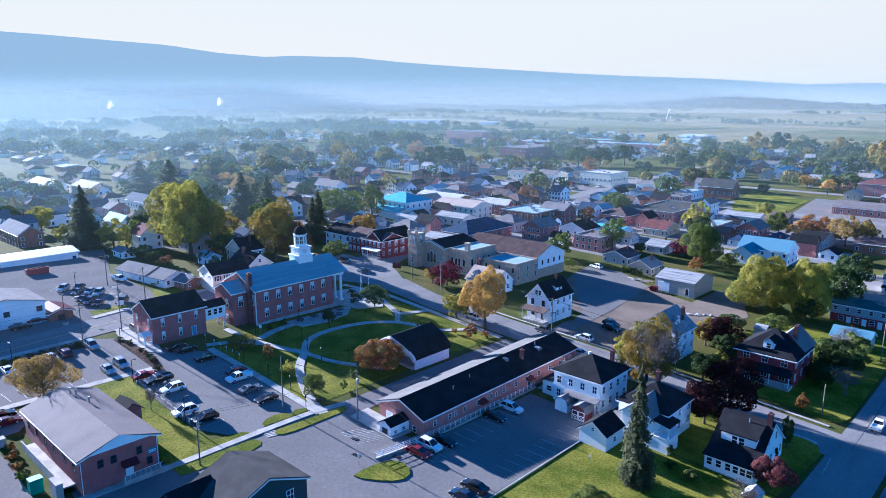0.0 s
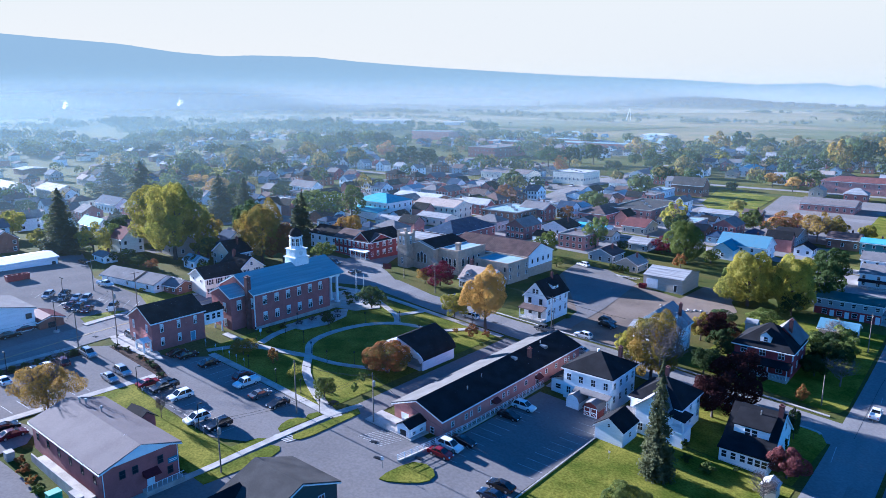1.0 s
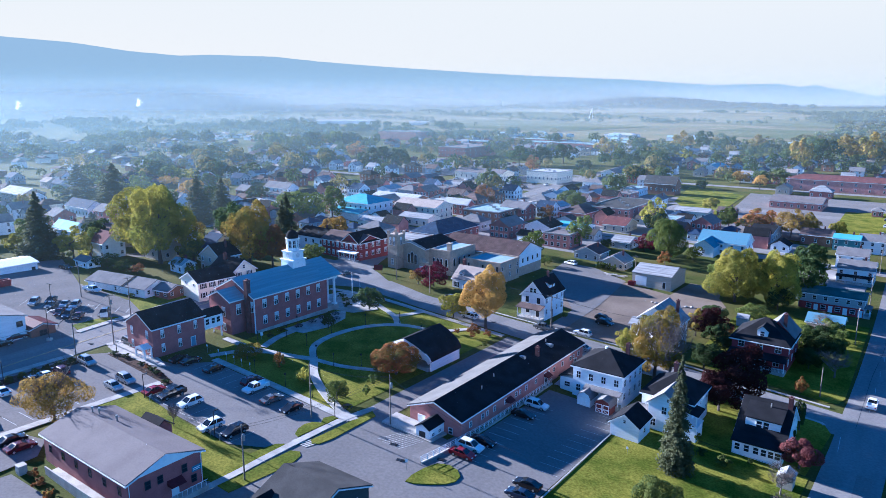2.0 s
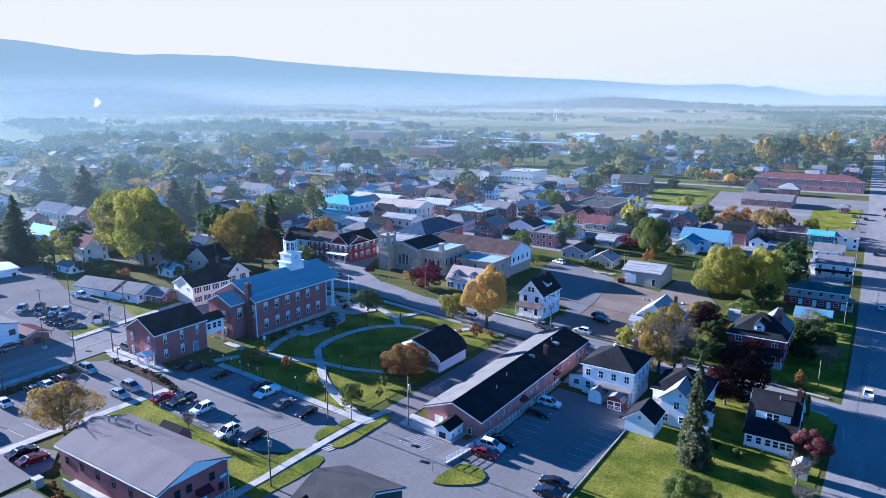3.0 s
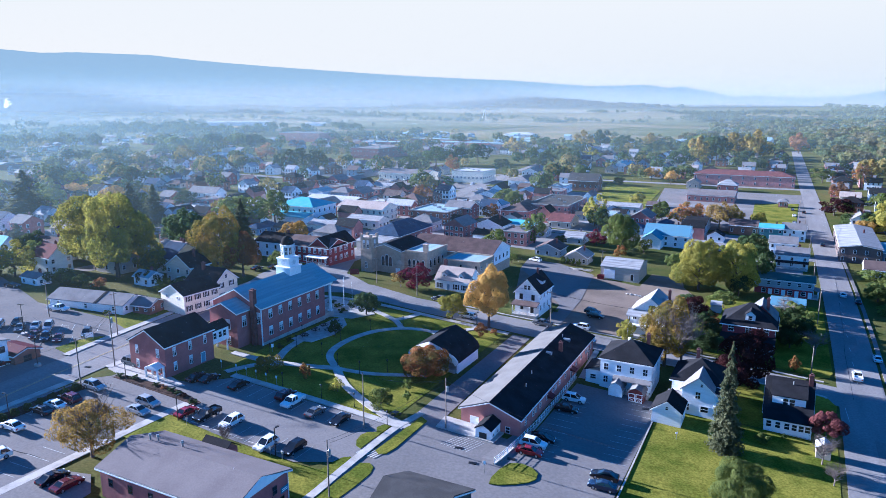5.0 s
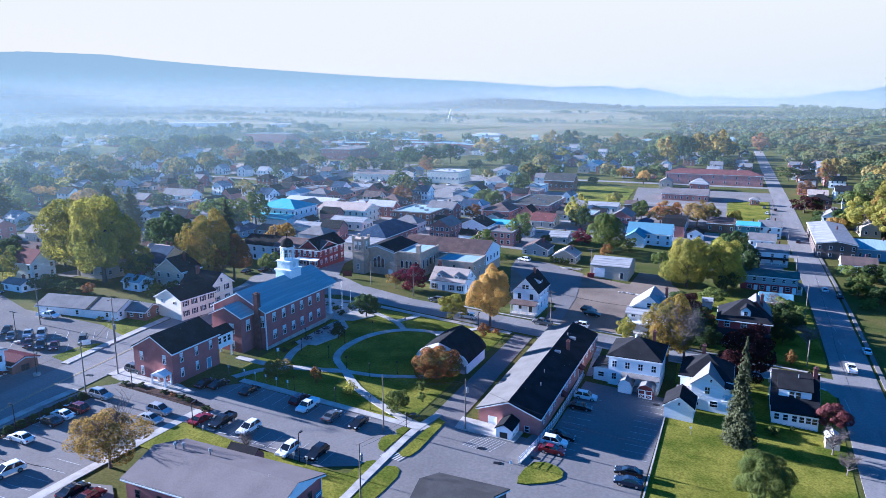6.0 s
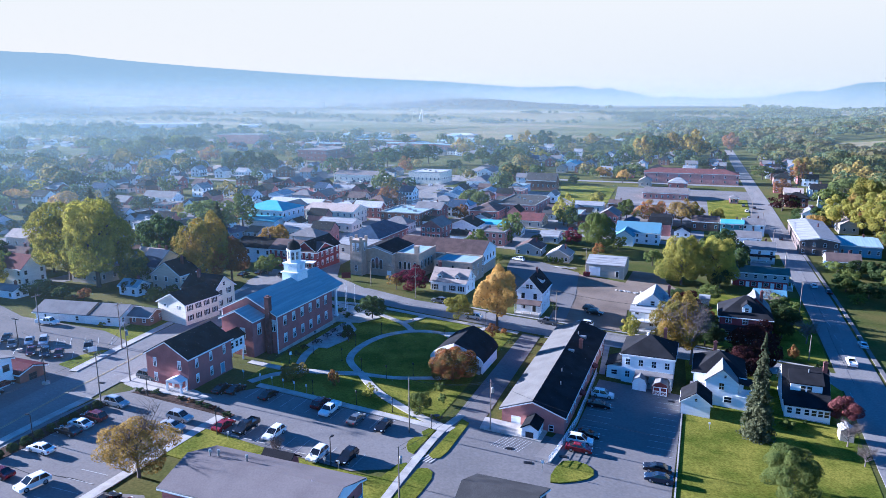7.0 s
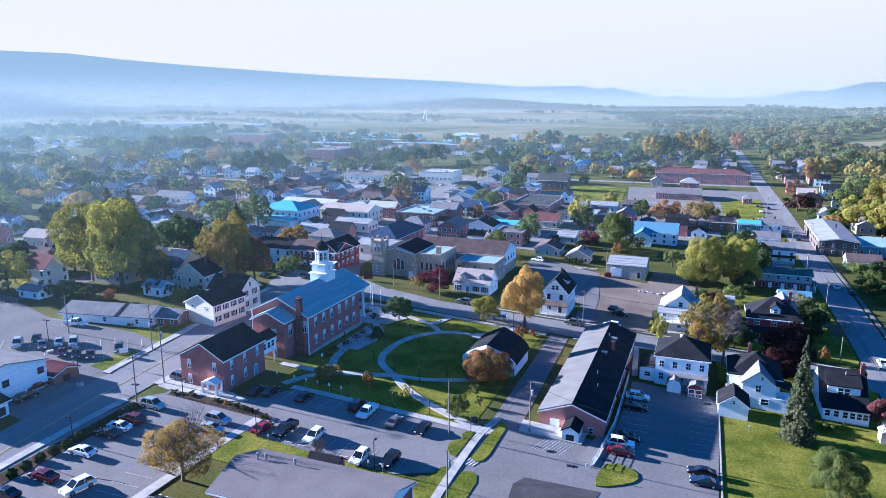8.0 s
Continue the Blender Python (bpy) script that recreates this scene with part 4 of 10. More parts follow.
def long_building():
    w, l = 12.0, 51.0
    t = house("long_brick_building", "long single-storey red brick building with dark shingle roof", "office building", -87.4, 107.6, w, l, 4.74, 2.2, "y", brick_pink, roof_black, z=-5.6, over=0.4, base=2.5)
    for i in range(12):
        y = -l / 2 + 3 + i * 4.15
        add_window(t, w / 2, y, 2.9, "E", 0.75, 0.95, "w")
        if i % 3 == 1:
            add_window(t, w / 2, y + 1.6, 2.9, "E", 0.5, 0.9, "w")
    for i in range(10):
        add_window(t, -w / 2, -l / 2 + 4 + i * 4.6, 2.6, "W", 0.9, 1.0, "w")
    add_window(t, 3.6, -l / 2, 2.1, "S", 0.8, 1.1, "w")
    add_door(t, -3.2, -l / 2, 1.2, "S", siding_white, 1.6, 2.1)
    add_door(t, -0.6, -l / 2, 1.2, "S", siding_white, 1.0, 2.1)
    add_door(t, w / 2, 7.0, 0.0, "E", trim_dark, 1.1, 2.1)
    add_door(t, w / 2, 21.5, 0.0, "E", trim_dark, 1.1, 2.1)
    for y in (7.0, -9.0):
        bm = bmesh.new()
        prism(bm, [(w / 2, 3.4), (w / 2 + 1.2, 2.75), (w / 2 + 1.2, 2.65), (w / 2, 2.65)], "y", y - 1.0, y + 1.0)
        part("awning", bm, awning_maroon, t, "dark red canvas awning")
    # the west slope is paler: its sunlit look is put into the colour
    part("west_slope", slope_mesh(w + 0.02, l + 0.04, 4.74, 2.2, 0.4, 0.26, 0.0, -1), roof_sunlit, t, "pale grey west slope with its sunlit tone painted in")
    # roof fittings
    chimney(t, 2.9, 8.5, 5.4, 8.0, 0.75)
    for x, y, s in ((2.1, 15.5, 0.9), (1.4, 4.5, 0.7), (1.0, 16.0, 0.25), (2.9, -14.0, 0.25), (1.9, -8.0, 0.2)):
        bm = bmesh.new()
        z = 6.94 - x * 2.2 / 6.0 + 0.1
        if s > 0.5:
            box(bm, x - s, x + s, y - s * 0.6, y + s * 0.6, z - 0.3, z + 0.35)
            box(bm, x - s * 0.8, x + s * 0.8, y - s * 0.45, y + s * 0.45, z + 0.35, z + 0.45)
        else:
            tube(bm, (x, y, z - 0.3), (x, y, z + 0.8), s / 2, s / 2, 8)
        part("roof_vent", bm, metal_grey, t, "galvanised roof vent")
    # white entrance vestibule with a small pitched roof
    bm = wall_mesh(3.0, 4.6, 3.6, 0.7, "y", 2.0)
    part("vestibule", bm, siding_white, t, "white clapboard vestibule").location = (0.6, -l / 2 - 2.3, 0)
    part("vestibule_roof", roof_mesh(3.0, 4.6, 3.6, 0.9, "y", 0.2, 0.16), roof_black, t).location = (0.6, -l / 2 - 2.3, 0)
    add_door(t, 0.6, -l / 2 - 4.6, 0.9, "S", trim_dark, 1.5, 2.1)
    add_window(t, 2.1, -l / 2 - 1.4, 2.3, "E", 0.8, 0.5, "w")
    add_window(t, 2.1, -l / 2 - 3.4, 2.3, "E", 0.8, 0.5, "w")
    return t


long_building()


def bandshell():
    """A stage shelter: pointed-arch roof with its ridge along y, open arch and prow towards the lawn."""
    t = thing("bandshell", "white bandshell with pointed-arch black shingle roof", "bandshell", -110.0, 107.8, None, 0)
    W, D, H = 12.4, 11.6, 6.6
    n = 8
    half = [(W / 2 * (1 - (i / n) ** 1.75), 1.9 + (H - 1.9) * (i / n) ** 0.92) for i in range(n + 1)]
    pts = half + [(-u, z) for u, z in half[-2::-1]]

    def prow(u, z, y):
        return y - 1.6 * max(0.0, (z - 1.9) / (H - 1.9)) if y < 0 else y

    bm = bmesh.new()
    lay = []
    for off in (0.0, 0.3):
        rows = []
        for y in (-D / 2, D / 2 + 0.3):
            rows.append([bm.verts.new((u * (1 + off * 0.07), prow(u, z, y), z + off)) for u, z in pts])
        lay.append(rows)
    m = len(pts)
    for i in range(m - 1):
        bm.faces.new((lay[1][0][i], lay[1][0][i + 1], lay[1][1][i + 1], lay[1][1][i]))
        bm.faces.new((lay[0][0][i], lay[0][1][i], lay[0][1][i + 1], lay[0][0][i + 1]))
        for k in (0, 1):
            bm.faces.new((lay[0][k][i], lay[0][k][i + 1], lay[1][k][i + 1], lay[1][k][i]))
    for i in (0, m - 1):
        bm.faces.new((lay[0][0][i], lay[0][1][i], lay[1][1][i], lay[1][0][i]))
    part("roof", bm, roof_black, t)
    # white arch board along the front edge
    bm = bmesh.new()
    prev = None
    for u, z in pts:
        y = prow(u, z, -D / 2) - 0.06
        ring = [bm.verts.new(c) for c in ((u * 1.03, y, z + 0.26), (u * 1.03, y + 0.3, z + 0.26), (u * 0.9, y + 0.3, z - 0.55), (u * 0.9, y, z - 0.55))]
        if prev:
            for k in range(4):
                bm.faces.new((prev[k], prev[(k + 1) % 4], ring[(k + 1) % 4], ring[k]))
        else:
            bm.faces.new(ring[::-1])
        prev = ring
    bm.faces.new(prev)
    part("arch", bm, siding_white, t, "white arch board")
    bm = bmesh.new()
    wall = [(W / 2 * 0.97, -1.5)] + [(u * 0.97, z) for u, z in pts] + [(-W / 2 * 0.97, -1.5)]
    prism(bm, wall, "y", D / 2 - 0.3, D / 2)
    part("back_wall", bm, siding_white, t)
    for s in (-1, 1):
        bm = bmesh.new()
        box(bm, s * W / 2 * 0.97 - 0.15, s * W / 2 * 0.97 + 0.15, -D / 2 + 0.2, D / 2 - 0.3, -1.5, 2.2)
        part("side_wall", bm, siding_white, t)
    bm = bmesh.new()
    prism(bm, [(u * 0.94, z * 0.97) for u, z in pts] + [(-W / 2 * 0.94, 0.5), (W / 2 * 0.94, 0.5)], "y", -D / 2 + 3.2, -D / 2 + 3.4)
    part("stage_wall", bm, siding_white, t)
    bm = bmesh.new()
    box(bm, -W / 2 + 0.5, W / 2 - 0.5, -D / 2 - 0.4, D / 2 - 0.3, -1.5, 0.6)
    part("stage", bm, concrete, t)
    return t


bandshell()


def brick_hall():
    """The brick building close by, with a broad membrane roof and clipped gable."""
    w, l = 25.2, 11.9
    t = house("brick_building", "two-storey red brick building with pale membrane roof", "office building", -115.1, 36.7, w, l, 5.9, 1.9, "x", brick_red, roof_mauve, z=-2.0, over=0.45,
              rows=(("E", [4.2], 2, 0.75, 1.15, "d", (), 3.0), ("S", [3.9], 6, 0.75, 1.15, "d", (), 2.2), ("N", [3.6], 5, 0.75, 1.15, "d", (), 2.6)))
    add_window(t, w / 2, 4.4, 1.9, "E", 0.75, 1.1, "d")
    add_window(t, w / 2, -1.0, 4.2, "E", 0.75, 1.1, "d")
    add_door(t, w / 2, 1.2, 0.6, "E", trim_white, 1.0, 2.1)
    bm = bmesh.new()
    prism(bm, [(w / 2, 3.4), (w / 2 + 1.3, 2.7), (w / 2 + 1.3, 2.6), (w / 2, 2.6)], "y", 0.0, 2.4)
    part("awning", bm, awning_maroon, t, "dark red canvas awning")
    bm = bmesh.new()
    box(bm, w / 2, w / 2 + 1.4, -0.2, 5.9, -1.5, 0.55)
    part("stoop", bm, concrete, t)
    bm = bmesh.new()
    for y in np.arange(-0.1, 5.9, 0.8):
        box(bm, w / 2 + 1.3, w / 2 + 1.36, y, y + 0.06, 0.55, 1.5)
    box(bm, w / 2 + 1.3, w / 2 + 1.37, -0.1, 5.9, 1.45, 1.52)
    part("stoop_railing", bm, trim_white, t)
    # clipped gable: a pale sloping triangle
    bm = bmesh.new()
    prism(bm, [(-5.0, 6.15), (0, 7.97), (5.0, 6.15)], "x", w / 2 + 0.2, w / 2 + 0.46)
    v = [bm.verts.new(c) for c in ((w / 2 + 0.5, -5.0, 6.32), (w / 2 + 0.5, 5.0, 6.32), (w / 2 - 4.6, 0, 8.03))]
    bm.faces.new(v)
    part("clipped_gable", bm, trim_white, t, "pale metal clipped gable")
    sl = 1.9 / (l / 2)
    # the south slope is paler than the rest of the roof
    bm = bmesh.new()
    e = l / 2 + 0.46
    prism(bm, [(-e, 5.9 - sl * 0.46), (0, 7.8), (0, 7.995), (-e, 5.9 - sl * 0.46 + 0.195)], "x", -w / 2 - 0.47, w / 2 - 3.0)
    part("south_slope", bm, roof_cream, t, "pale cream membrane covering")
    for x, y in ((w / 2 + 0.07, -l / 2 + 0.18), (w / 2 + 0.07, l / 2 - 0.18)):
        bm = bmesh.new()
        tube(bm, (x, y, -1.4), (x, y, 5.9), 0.06, 0.06, 6)
        part("downpipe", bm, trim_white, t, "white rainwater pipe")
    for x, y in ((-9.6, 0.8), (-8.6, 1.4), (-4.0, 1.9)):
        bm = bmesh.new()
        z = 7.8 - abs(y) * sl
        tube(bm, (x, y, z - 0.2), (x, y, z + 0.9), 0.14, 0.14, 8)
        tube(bm, (x, y, z + 0.9), (x, y, z + 1.25), 0.26, 0.2, 8)
        part("roof_vent", bm, metal_grey, t, "galvanised roof vent")
    # entrance dormer on the lawn side
    part("entry_roof", roof_mesh(5.0, 3.4, 5.3, 1.3, "x", 0.2, 0.16), roof_black, t).location = (-2.2, l / 2 + 1.4, 0)
    part("entry_wall", wall_mesh(4.6, 3.0, 5.3, 1.2, "x", 2.0), brick_red, t).location = (-2.2, l / 2 + 1.4, 0)
    # raised white walkway on the south side
    bm = bmesh.new()
    box(bm, -8.5, 10.2, -l / 2 - 2.0, -l / 2 - 1.8, -2.0, 2.3)
    box(bm, -8.5, 10.2, -l / 2 - 1.8, -l / 2, 1.0, 1.25)
    box(bm, 8.2, 11.2, -l / 2 - 3.0, -l / 2 - 2.0, -2.0, 2.6)
    part("walkway", bm, concrete, t, "raised concrete walkway")
    return t


brick_hall()


def green_house():
    t = house("green_house", "dark green clapboard house with grey shingle roof", "house", -83.6, 47.6, 10.4, 13.0, 4.6, 2.6, "x", siding_green, roof_weathered, z=-3.6,
              rows=(("E", [3.0], 2, 1.1, 1.5, "w", (), 3.0), ("N", [2.8], 3, 0.9, 1.4, "w", (), 2.0), ("W", [2.8], 2, 0.9, 1.4, "w", (), 3.0)))
    part("wing_wall", wall_mesh(5.0, 5.0, 4.0, 2.0, "y", 2.5), siding_green, t).location = (-3.4, -8.2, 0)
    part("wing_roof", roof_mesh(5.0, 6.0, 4.0, 2.0, "y", 0.4, 0.16), roof_black, t).location = (-3.4, -7.6, 0)
    bm = bmesh.new()
    box(bm, -9.0, -5.2, -6.0, -2.0, -2.0, 0.6)
    for y in np.arange(-6.0, -1.9, 0.25):
        box(bm, -9.0, -8.94, y, y + 0.06, 0.6, 1.5)
    for x in np.arange(-9.0, -5.2, 0.25):
        box(bm, x, x + 0.06, -6.0, -5.94, 0.6, 1.5)
    part("deck", bm, trim_white, t, "white timber deck")


green_house()


# ------------------------------------------------------------------ houses along the cross street
def house_hip_white():
    t = house("white_house", "white two-storey clapboard house with dark hipped roof", "house", -69.4, 120.0, 11.0, 11.0, 6.9, 3.0, "hip", siding_white, roof_black, z=-5.6,
              rows=(("S", [4.9], 4, 0.9, 1.4, "w"), ("S", [2.0], 3, 0.9, 1.4, "w"), ("E", [2.0, 4.9], 4, 0.9, 1.4, "w"), ("W", [2.0, 4.9], 3, 0.9, 1.4, "w"), ("N", [2.0, 4.9], 3, 0.9, 1.4, "w")))
    part("kitchen_wall", wall_mesh(3.4, 6.0, 3.2, 0.0, "flat", 2.5), siding_white, t).location = (-7.2, -1.6, 0)
    bm = bmesh.new()
    prism(bm, [(-9.2, 3.1), (-5.5, 4.4), (-5.5, 4.6), (-9.2, 3.3)], "y", -5.0, 1.8)
    part("kitchen_roof", bm, roof_black, t)
    add_window(t, -7.2, -4.6, 1.7, "S", 1.2, 1.0, "w")
    porch(t, -2.2, 5.4, -7.0, -5.5, 2.7, roof_grey, 3, rise=0.4)
    chimney(t, 3.0, 3.2, 7.0, 10.6, 0.7)
    bm = bmesh.new()
    tube(bm, (-0.6, 0.2, 9.6), (-0.6, 0.2, 10.3), 0.3, 0.3, 8)
    part("roof_vent", bm, trim_white, t)


house_hip_white()


def gambrel_shed(x, y, w, l, wallmat, label, roofmat):
    t = thing("garden_shed", label, "shed", x, y)
    a = w / 2
    out = [(-a, -1.0), (a, -1.0), (a, 1.9), (a * 0.72, 2.75), (0, 3.2), (-a * 0.72, 2.75), (-a, 1.9)]
    bm = bmesh.new()
    prism(bm, out, "y", -l / 2, l / 2)
    part("wall", bm, wallmat, t)
    top = [(a + 0.15, 1.75), (a * 0.74, 2.82), (0, 3.3), (-a * 0.74, 2.82), (-a - 0.15, 1.75)]
    bm = bmesh.new()
    prism(bm, top + [(u, z - 0.12) for u, z in top[::-1]], "y", -l / 2 - 0.2, l / 2 + 0.2)
    part("roof", bm, roofmat, t)
    for u in (-0.75, 0.75):
        bm = bmesh.new()
        box(bm, u - 0.7, u + 0.7, -l / 2 - 0.04, -l / 2, 0.1, 2.0)
        leaf = part("door", bm, wallmat, t, "shed door with white cross braces")
        for k in (-1, 1):
            bm = bmesh.new()
            prism(bm, [(u - 0.6, 0.2 if k > 0 else 0.95), (u - 0.5, 0.2 if k > 0 else 0.95), (u + 0.6, 0.95 if k > 0 else 0.2), (u + 0.5, 0.95 if k > 0 else 0.2)], "y", -l / 2 - 0.09 - 0.005 * k, -l / 2 - 0.04)
            part("brace", bm, trim_white, leaf)
        for c in ((u - 0.7, u - 0.55, 0.1, 2.0), (u + 0.55, u + 0.7, 0.1, 2.0), (u - 0.55, u + 0.55, 0.1, 0.25), (u - 0.55, u + 0.55, 0.95, 1.1), (u - 0.55, u + 0.55, 1.85, 2.0)):
            bm = bmesh.new()
            box(bm, c[0], c[1], -l / 2 - 0.08, -l / 2 - 0.04, c[2], c[3])
            part("door_trim", bm, trim_white, leaf)
    return t


gambrel_shed(-70.6, 112.9, 2.9, 4.0, siding_white, "white gambrel garden shed with dark roof", roof_grey)
gambrel_shed(-66.2, 112.5, 3.3, 4.4, red_paint, "dark red gambrel shed with white cross-braced doors", roof_grey)


def house_gable_white():
    t = house("white_house", "white gabled two-storey house with black shingle roof", "house", -54.6, 119.4, 10.0, 10.5, 6.0, 3.2, "hip", siding_white, roof_black, z=-6.6,
              rows=(("W", [1.9, 4.6], 3, 0.9, 1.4, "w"), ("E", [1.9, 4.6], 3, 0.9, 1.4, "w"), ("N", [1.9, 4.6], 3, 0.9, 1.4, "w")))
    part("wing_wall", wall_mesh(6.2, 4.4, 5.6, 2.6, "y", 2.5), siding_white, t).location = (0.6, -6.2, 0)
    part("wing_roof", roof_mesh(6.2, 7.4, 5.6, 2.6, "y", 0.4, 0.16, 0, 0, 0.06), roof_grey, t).location = (0.6, -4.9, 0)
    part("wing_fascia", fascia(6.2, 4.4, 5.6, 2.6, "y", 0.4), trim_white, t).location = (0.6, -6.2, 0)
    add_window(t, 0.6, -8.4, 4.4, "S", 0.9, 1.4, "w")
    add_window(t, 1.2, -8.4, 6.6, "S", 0.4, 0.6, "w")
    add_window(t, -1.4, -8.4, 1.6, "S", 0.9, 1.4, "w")
    add_window(t, 2.0, -8.4, 1.6, "S", 1.4, 1.2, "w")
    bm = bmesh.new()
    box(bm, 3.7, 6.8, -8.4, -4.2, -2.5, 2.5)
    part("porch_wall", bm, siding_white, t)
    bm = bmesh.new()
    box(bm, 3.7, 7.0, -8.6, -4.2, 2.5, 2.7)
    for x in (3.9, 6.75):
        box(bm, x - 0.1, x + 0.1, -8.45, -8.25, 2.7, 5.0)
    box(bm, 3.7, 6.9, -8.45, -8.38, 3.5, 3.6)
    part("balcony", bm, trim_white, t, "white upper balcony with rail")
    bm = bmesh.new()
    prism(bm, [(3.6, 5.6), (7.1, 4.9), (7.1, 5.05), (3.6, 5.8)], "y", -8.7, -4.2)
    part("balcony_roof", bm, roof_black, t)
    porch(t, -5.4, -2.6, -8.0, -5.3, 2.8, roof_grey, 2)
    chimney(t, -1.0, 2.6, 7.4, 10.2, 0.7)


house_gable_white()
g = house("garage", "white clapboard garage with black gable roof", "garage", -58.8, 106.4, 5.6, 6.2, 3.2, 2.0, "y", siding_white, roof_black, z=-6.5, over=0.3)
add_window(g, 0, -3.1, 3.7, "S", 0.45, 0.6, "w")
add_window(g, 2.8, 0, 1.6, "E", 0.8, 0.9, "w")


def cape_house():
    t = house("cape_house", "white cape house with dark shingle roof and broad dormer", "house", -37.5, 121.2, 8.4, 12.6, 3.2, 5.0, "x", siding_white, roof_black, z=-7.6, over=0.35,
              rows=(("E", [1.6], 3, 0.8, 1.3, "w"), ("E", [5.2], 2, 0.8, 1.3, "w", (), 4.4), ("W", [1.6], 3, 0.8, 1.3, "w"), ("W", [5.2], 2, 0.8, 1.3, "w", (), 4.4)))
    # broad dormer towards the garden
    bm = bmesh.new()
    prism(bm, [(-4.8, 3.6), (-4.8, 6.2), (0.6, 8.0), (0.6, 3.6)], "x", -3.0, 3.0)
    dm = part("dormer", bm, siding_white, t)
    bm = bmesh.new()
    prism(bm, [(-5.2, 6.15), (0.5, 8.1), (0.5, 8.3), (-5.2, 6.35)], "x", -3.3, 3.3)
    part("dormer_roof", bm, roof_black, dm)
    for x in (-0.6, 0.6):
        add_window(t, x, -4.8, 5.1, "S", 0.9, 1.3, "w")
    # sun room
    part("sunroom", wall_mesh(8.4, 2.6, 2.9, 0, "flat", 2.0), siding_white, t).location = (0.1, -7.5, 0)
    bm = bmesh.new()
    prism(bm, [(-9.2, 2.75), (-6.0, 3.7), (-6.0, 3.9), (-9.2, 2.95)], "x", -4.4, 4.6)
    part("sunroom_roof", bm, roof_black, t)
    for x in (-3.2, -1.6, 0.0, 1.3, 2.5, 3.6):
        add_window(t, x, -8.8, 1.7, "S", 0.85, 1.2, "w")
    chimney(t, 3.7, -0.5, 4.0, 9.8, 0.8)
    bm = bmesh.new()
    tube(bm, (0.6, -1.4, 7.0), (0.6, -1.4, 8.4), 0.12, 0.12, 8)
    part("roof_vent", bm, metal_grey, t)


cape_house()
house("garden_shed", "small wooden garden shed with pale roof", "shed", -31.3, 106.6, 2.4, 2.8, 2.1, 0.8, "y", siding_tan, roof_white, z=land(-31.3, 106.6), over=0.2, base=0.6, fasc=False)
house("garden_shed", "small dark garden shed with grey roof", "shed", -58.2, 191.0, 3.0, 3.4, 2.4, 0.9, "x", siding_grey, roof_metal, z=land(-58.2, 191), over=0.2, base=0.6, fasc=False)


def dormer_house():
    t = house("white_house", "white three-storey gabled house with dark roof and front porch", "house", -106.0, 158.4, 7.4, 11.6, 6.7, 3.9, "y", siding_white, roof_black, z=-4.2, over=0.4,
              rows=(("S", [5.2], 2, 0.85, 1.5, "d", (), 1.9), ("E", [2.1, 5.3], 4, 0.85, 1.5, "w"), ("W", [2.1, 5.3], 4, 0.85, 1.5, "w")))
    for x in (-0.55, 0.55):
        add_window(t, x, -5.8, 8.0, "S", 0.8, 1.2, "w")
    add_window(t, -1.6, -5.8, 2.1, "S", 0.9, 1.4, "d")
    add_door(t, 1.6, -5.8, 0.5, "S")
    porch(t, -3.7, 3.7, -8.4, -5.8, 3.2, roof_brown, 4, rise=0.7)
    bm = bmesh.new()
    prism(bm, [(-0.0, 8.2), (2.9, 8.2), (2.9, 9.2), (0, 10.2)], "y", -1.2, 1.6)
    dm = part("dormer", bm, siding_white, t)
    bm = bmesh.new()
    prism(bm, [(-0.2, 10.3), (3.2, 9.1), (3.2, 9.3), (-0.2, 10.5)], "y", -1.5, 1.9)
    part("dormer_roof", bm, roof_black, dm)
    add_window(t, 2.9, 0.2, 8.7, "E", 1.0, 0.8, "w")
    chimney(t, 0.2, 2.4, 9.5, 11.7, 0.6)


dormer_house()


def porch_house():
    t = house("porch_house", "pale two-storey house with galvanised roof and double porch", "house", -71.6, 159.4, 10.6, 10.6, 6.4, 4.2, "y", siding_white, roof_metal, z=-6.0,
              rows=(("E", [2.0, 5.0], 3, 0.85, 1.5, "w"), ("W", [2.0, 5.0], 3, 0.85, 1.5, "w"), ("S", [2.2, 5.2], 3, 0.9, 1.6, "w")))
    porch(t, -5.3, 5.3, -8.0, -5.3, 3.0, roof_grey, 4, rise=0.2)
    bm = bmesh.new()
    box(bm, -5.3, 5.3, -8.0, -5.3, 3.2, 3.45)
    for i in range(4):
        x = -5.15 + i * 3.43
        box(bm, x - 0.1, x + 0.1, -7.95, -7.75, 3.45, 6.0)
    box(bm, -5.2, 5.2, -7.9, -7.83, 4.25, 4.35)
    for i in range(34):
        box(bm, -5.1 + i * 0.3, -5.05 + i * 0.3, -7.88, -7.84, 3.45, 4.25)
    part("upper_porch", bm, trim_white, t, "white upper porch with rail")
    bm = bmesh.new()
    prism(bm, [(-8.4, 5.9), (-4.9, 7.1), (-4.9, 7.25), (-8.4, 6.05)], "x", -5.8, 5.8)
    part("upper_porch_roof", bm, roof_metal, t)
    dormer(t, 3.6, -1.0, 7.2, 2.4, 4.0, 1.6, "E", siding_white, roof_metal, 1.0)
    add_window(t, 0, -5.3, 8.0, "S", 1.0, 1.2, "w")
    chimney(t, 3.8, 1.0, 8.5, 11.6, 0.7)


porch_house()


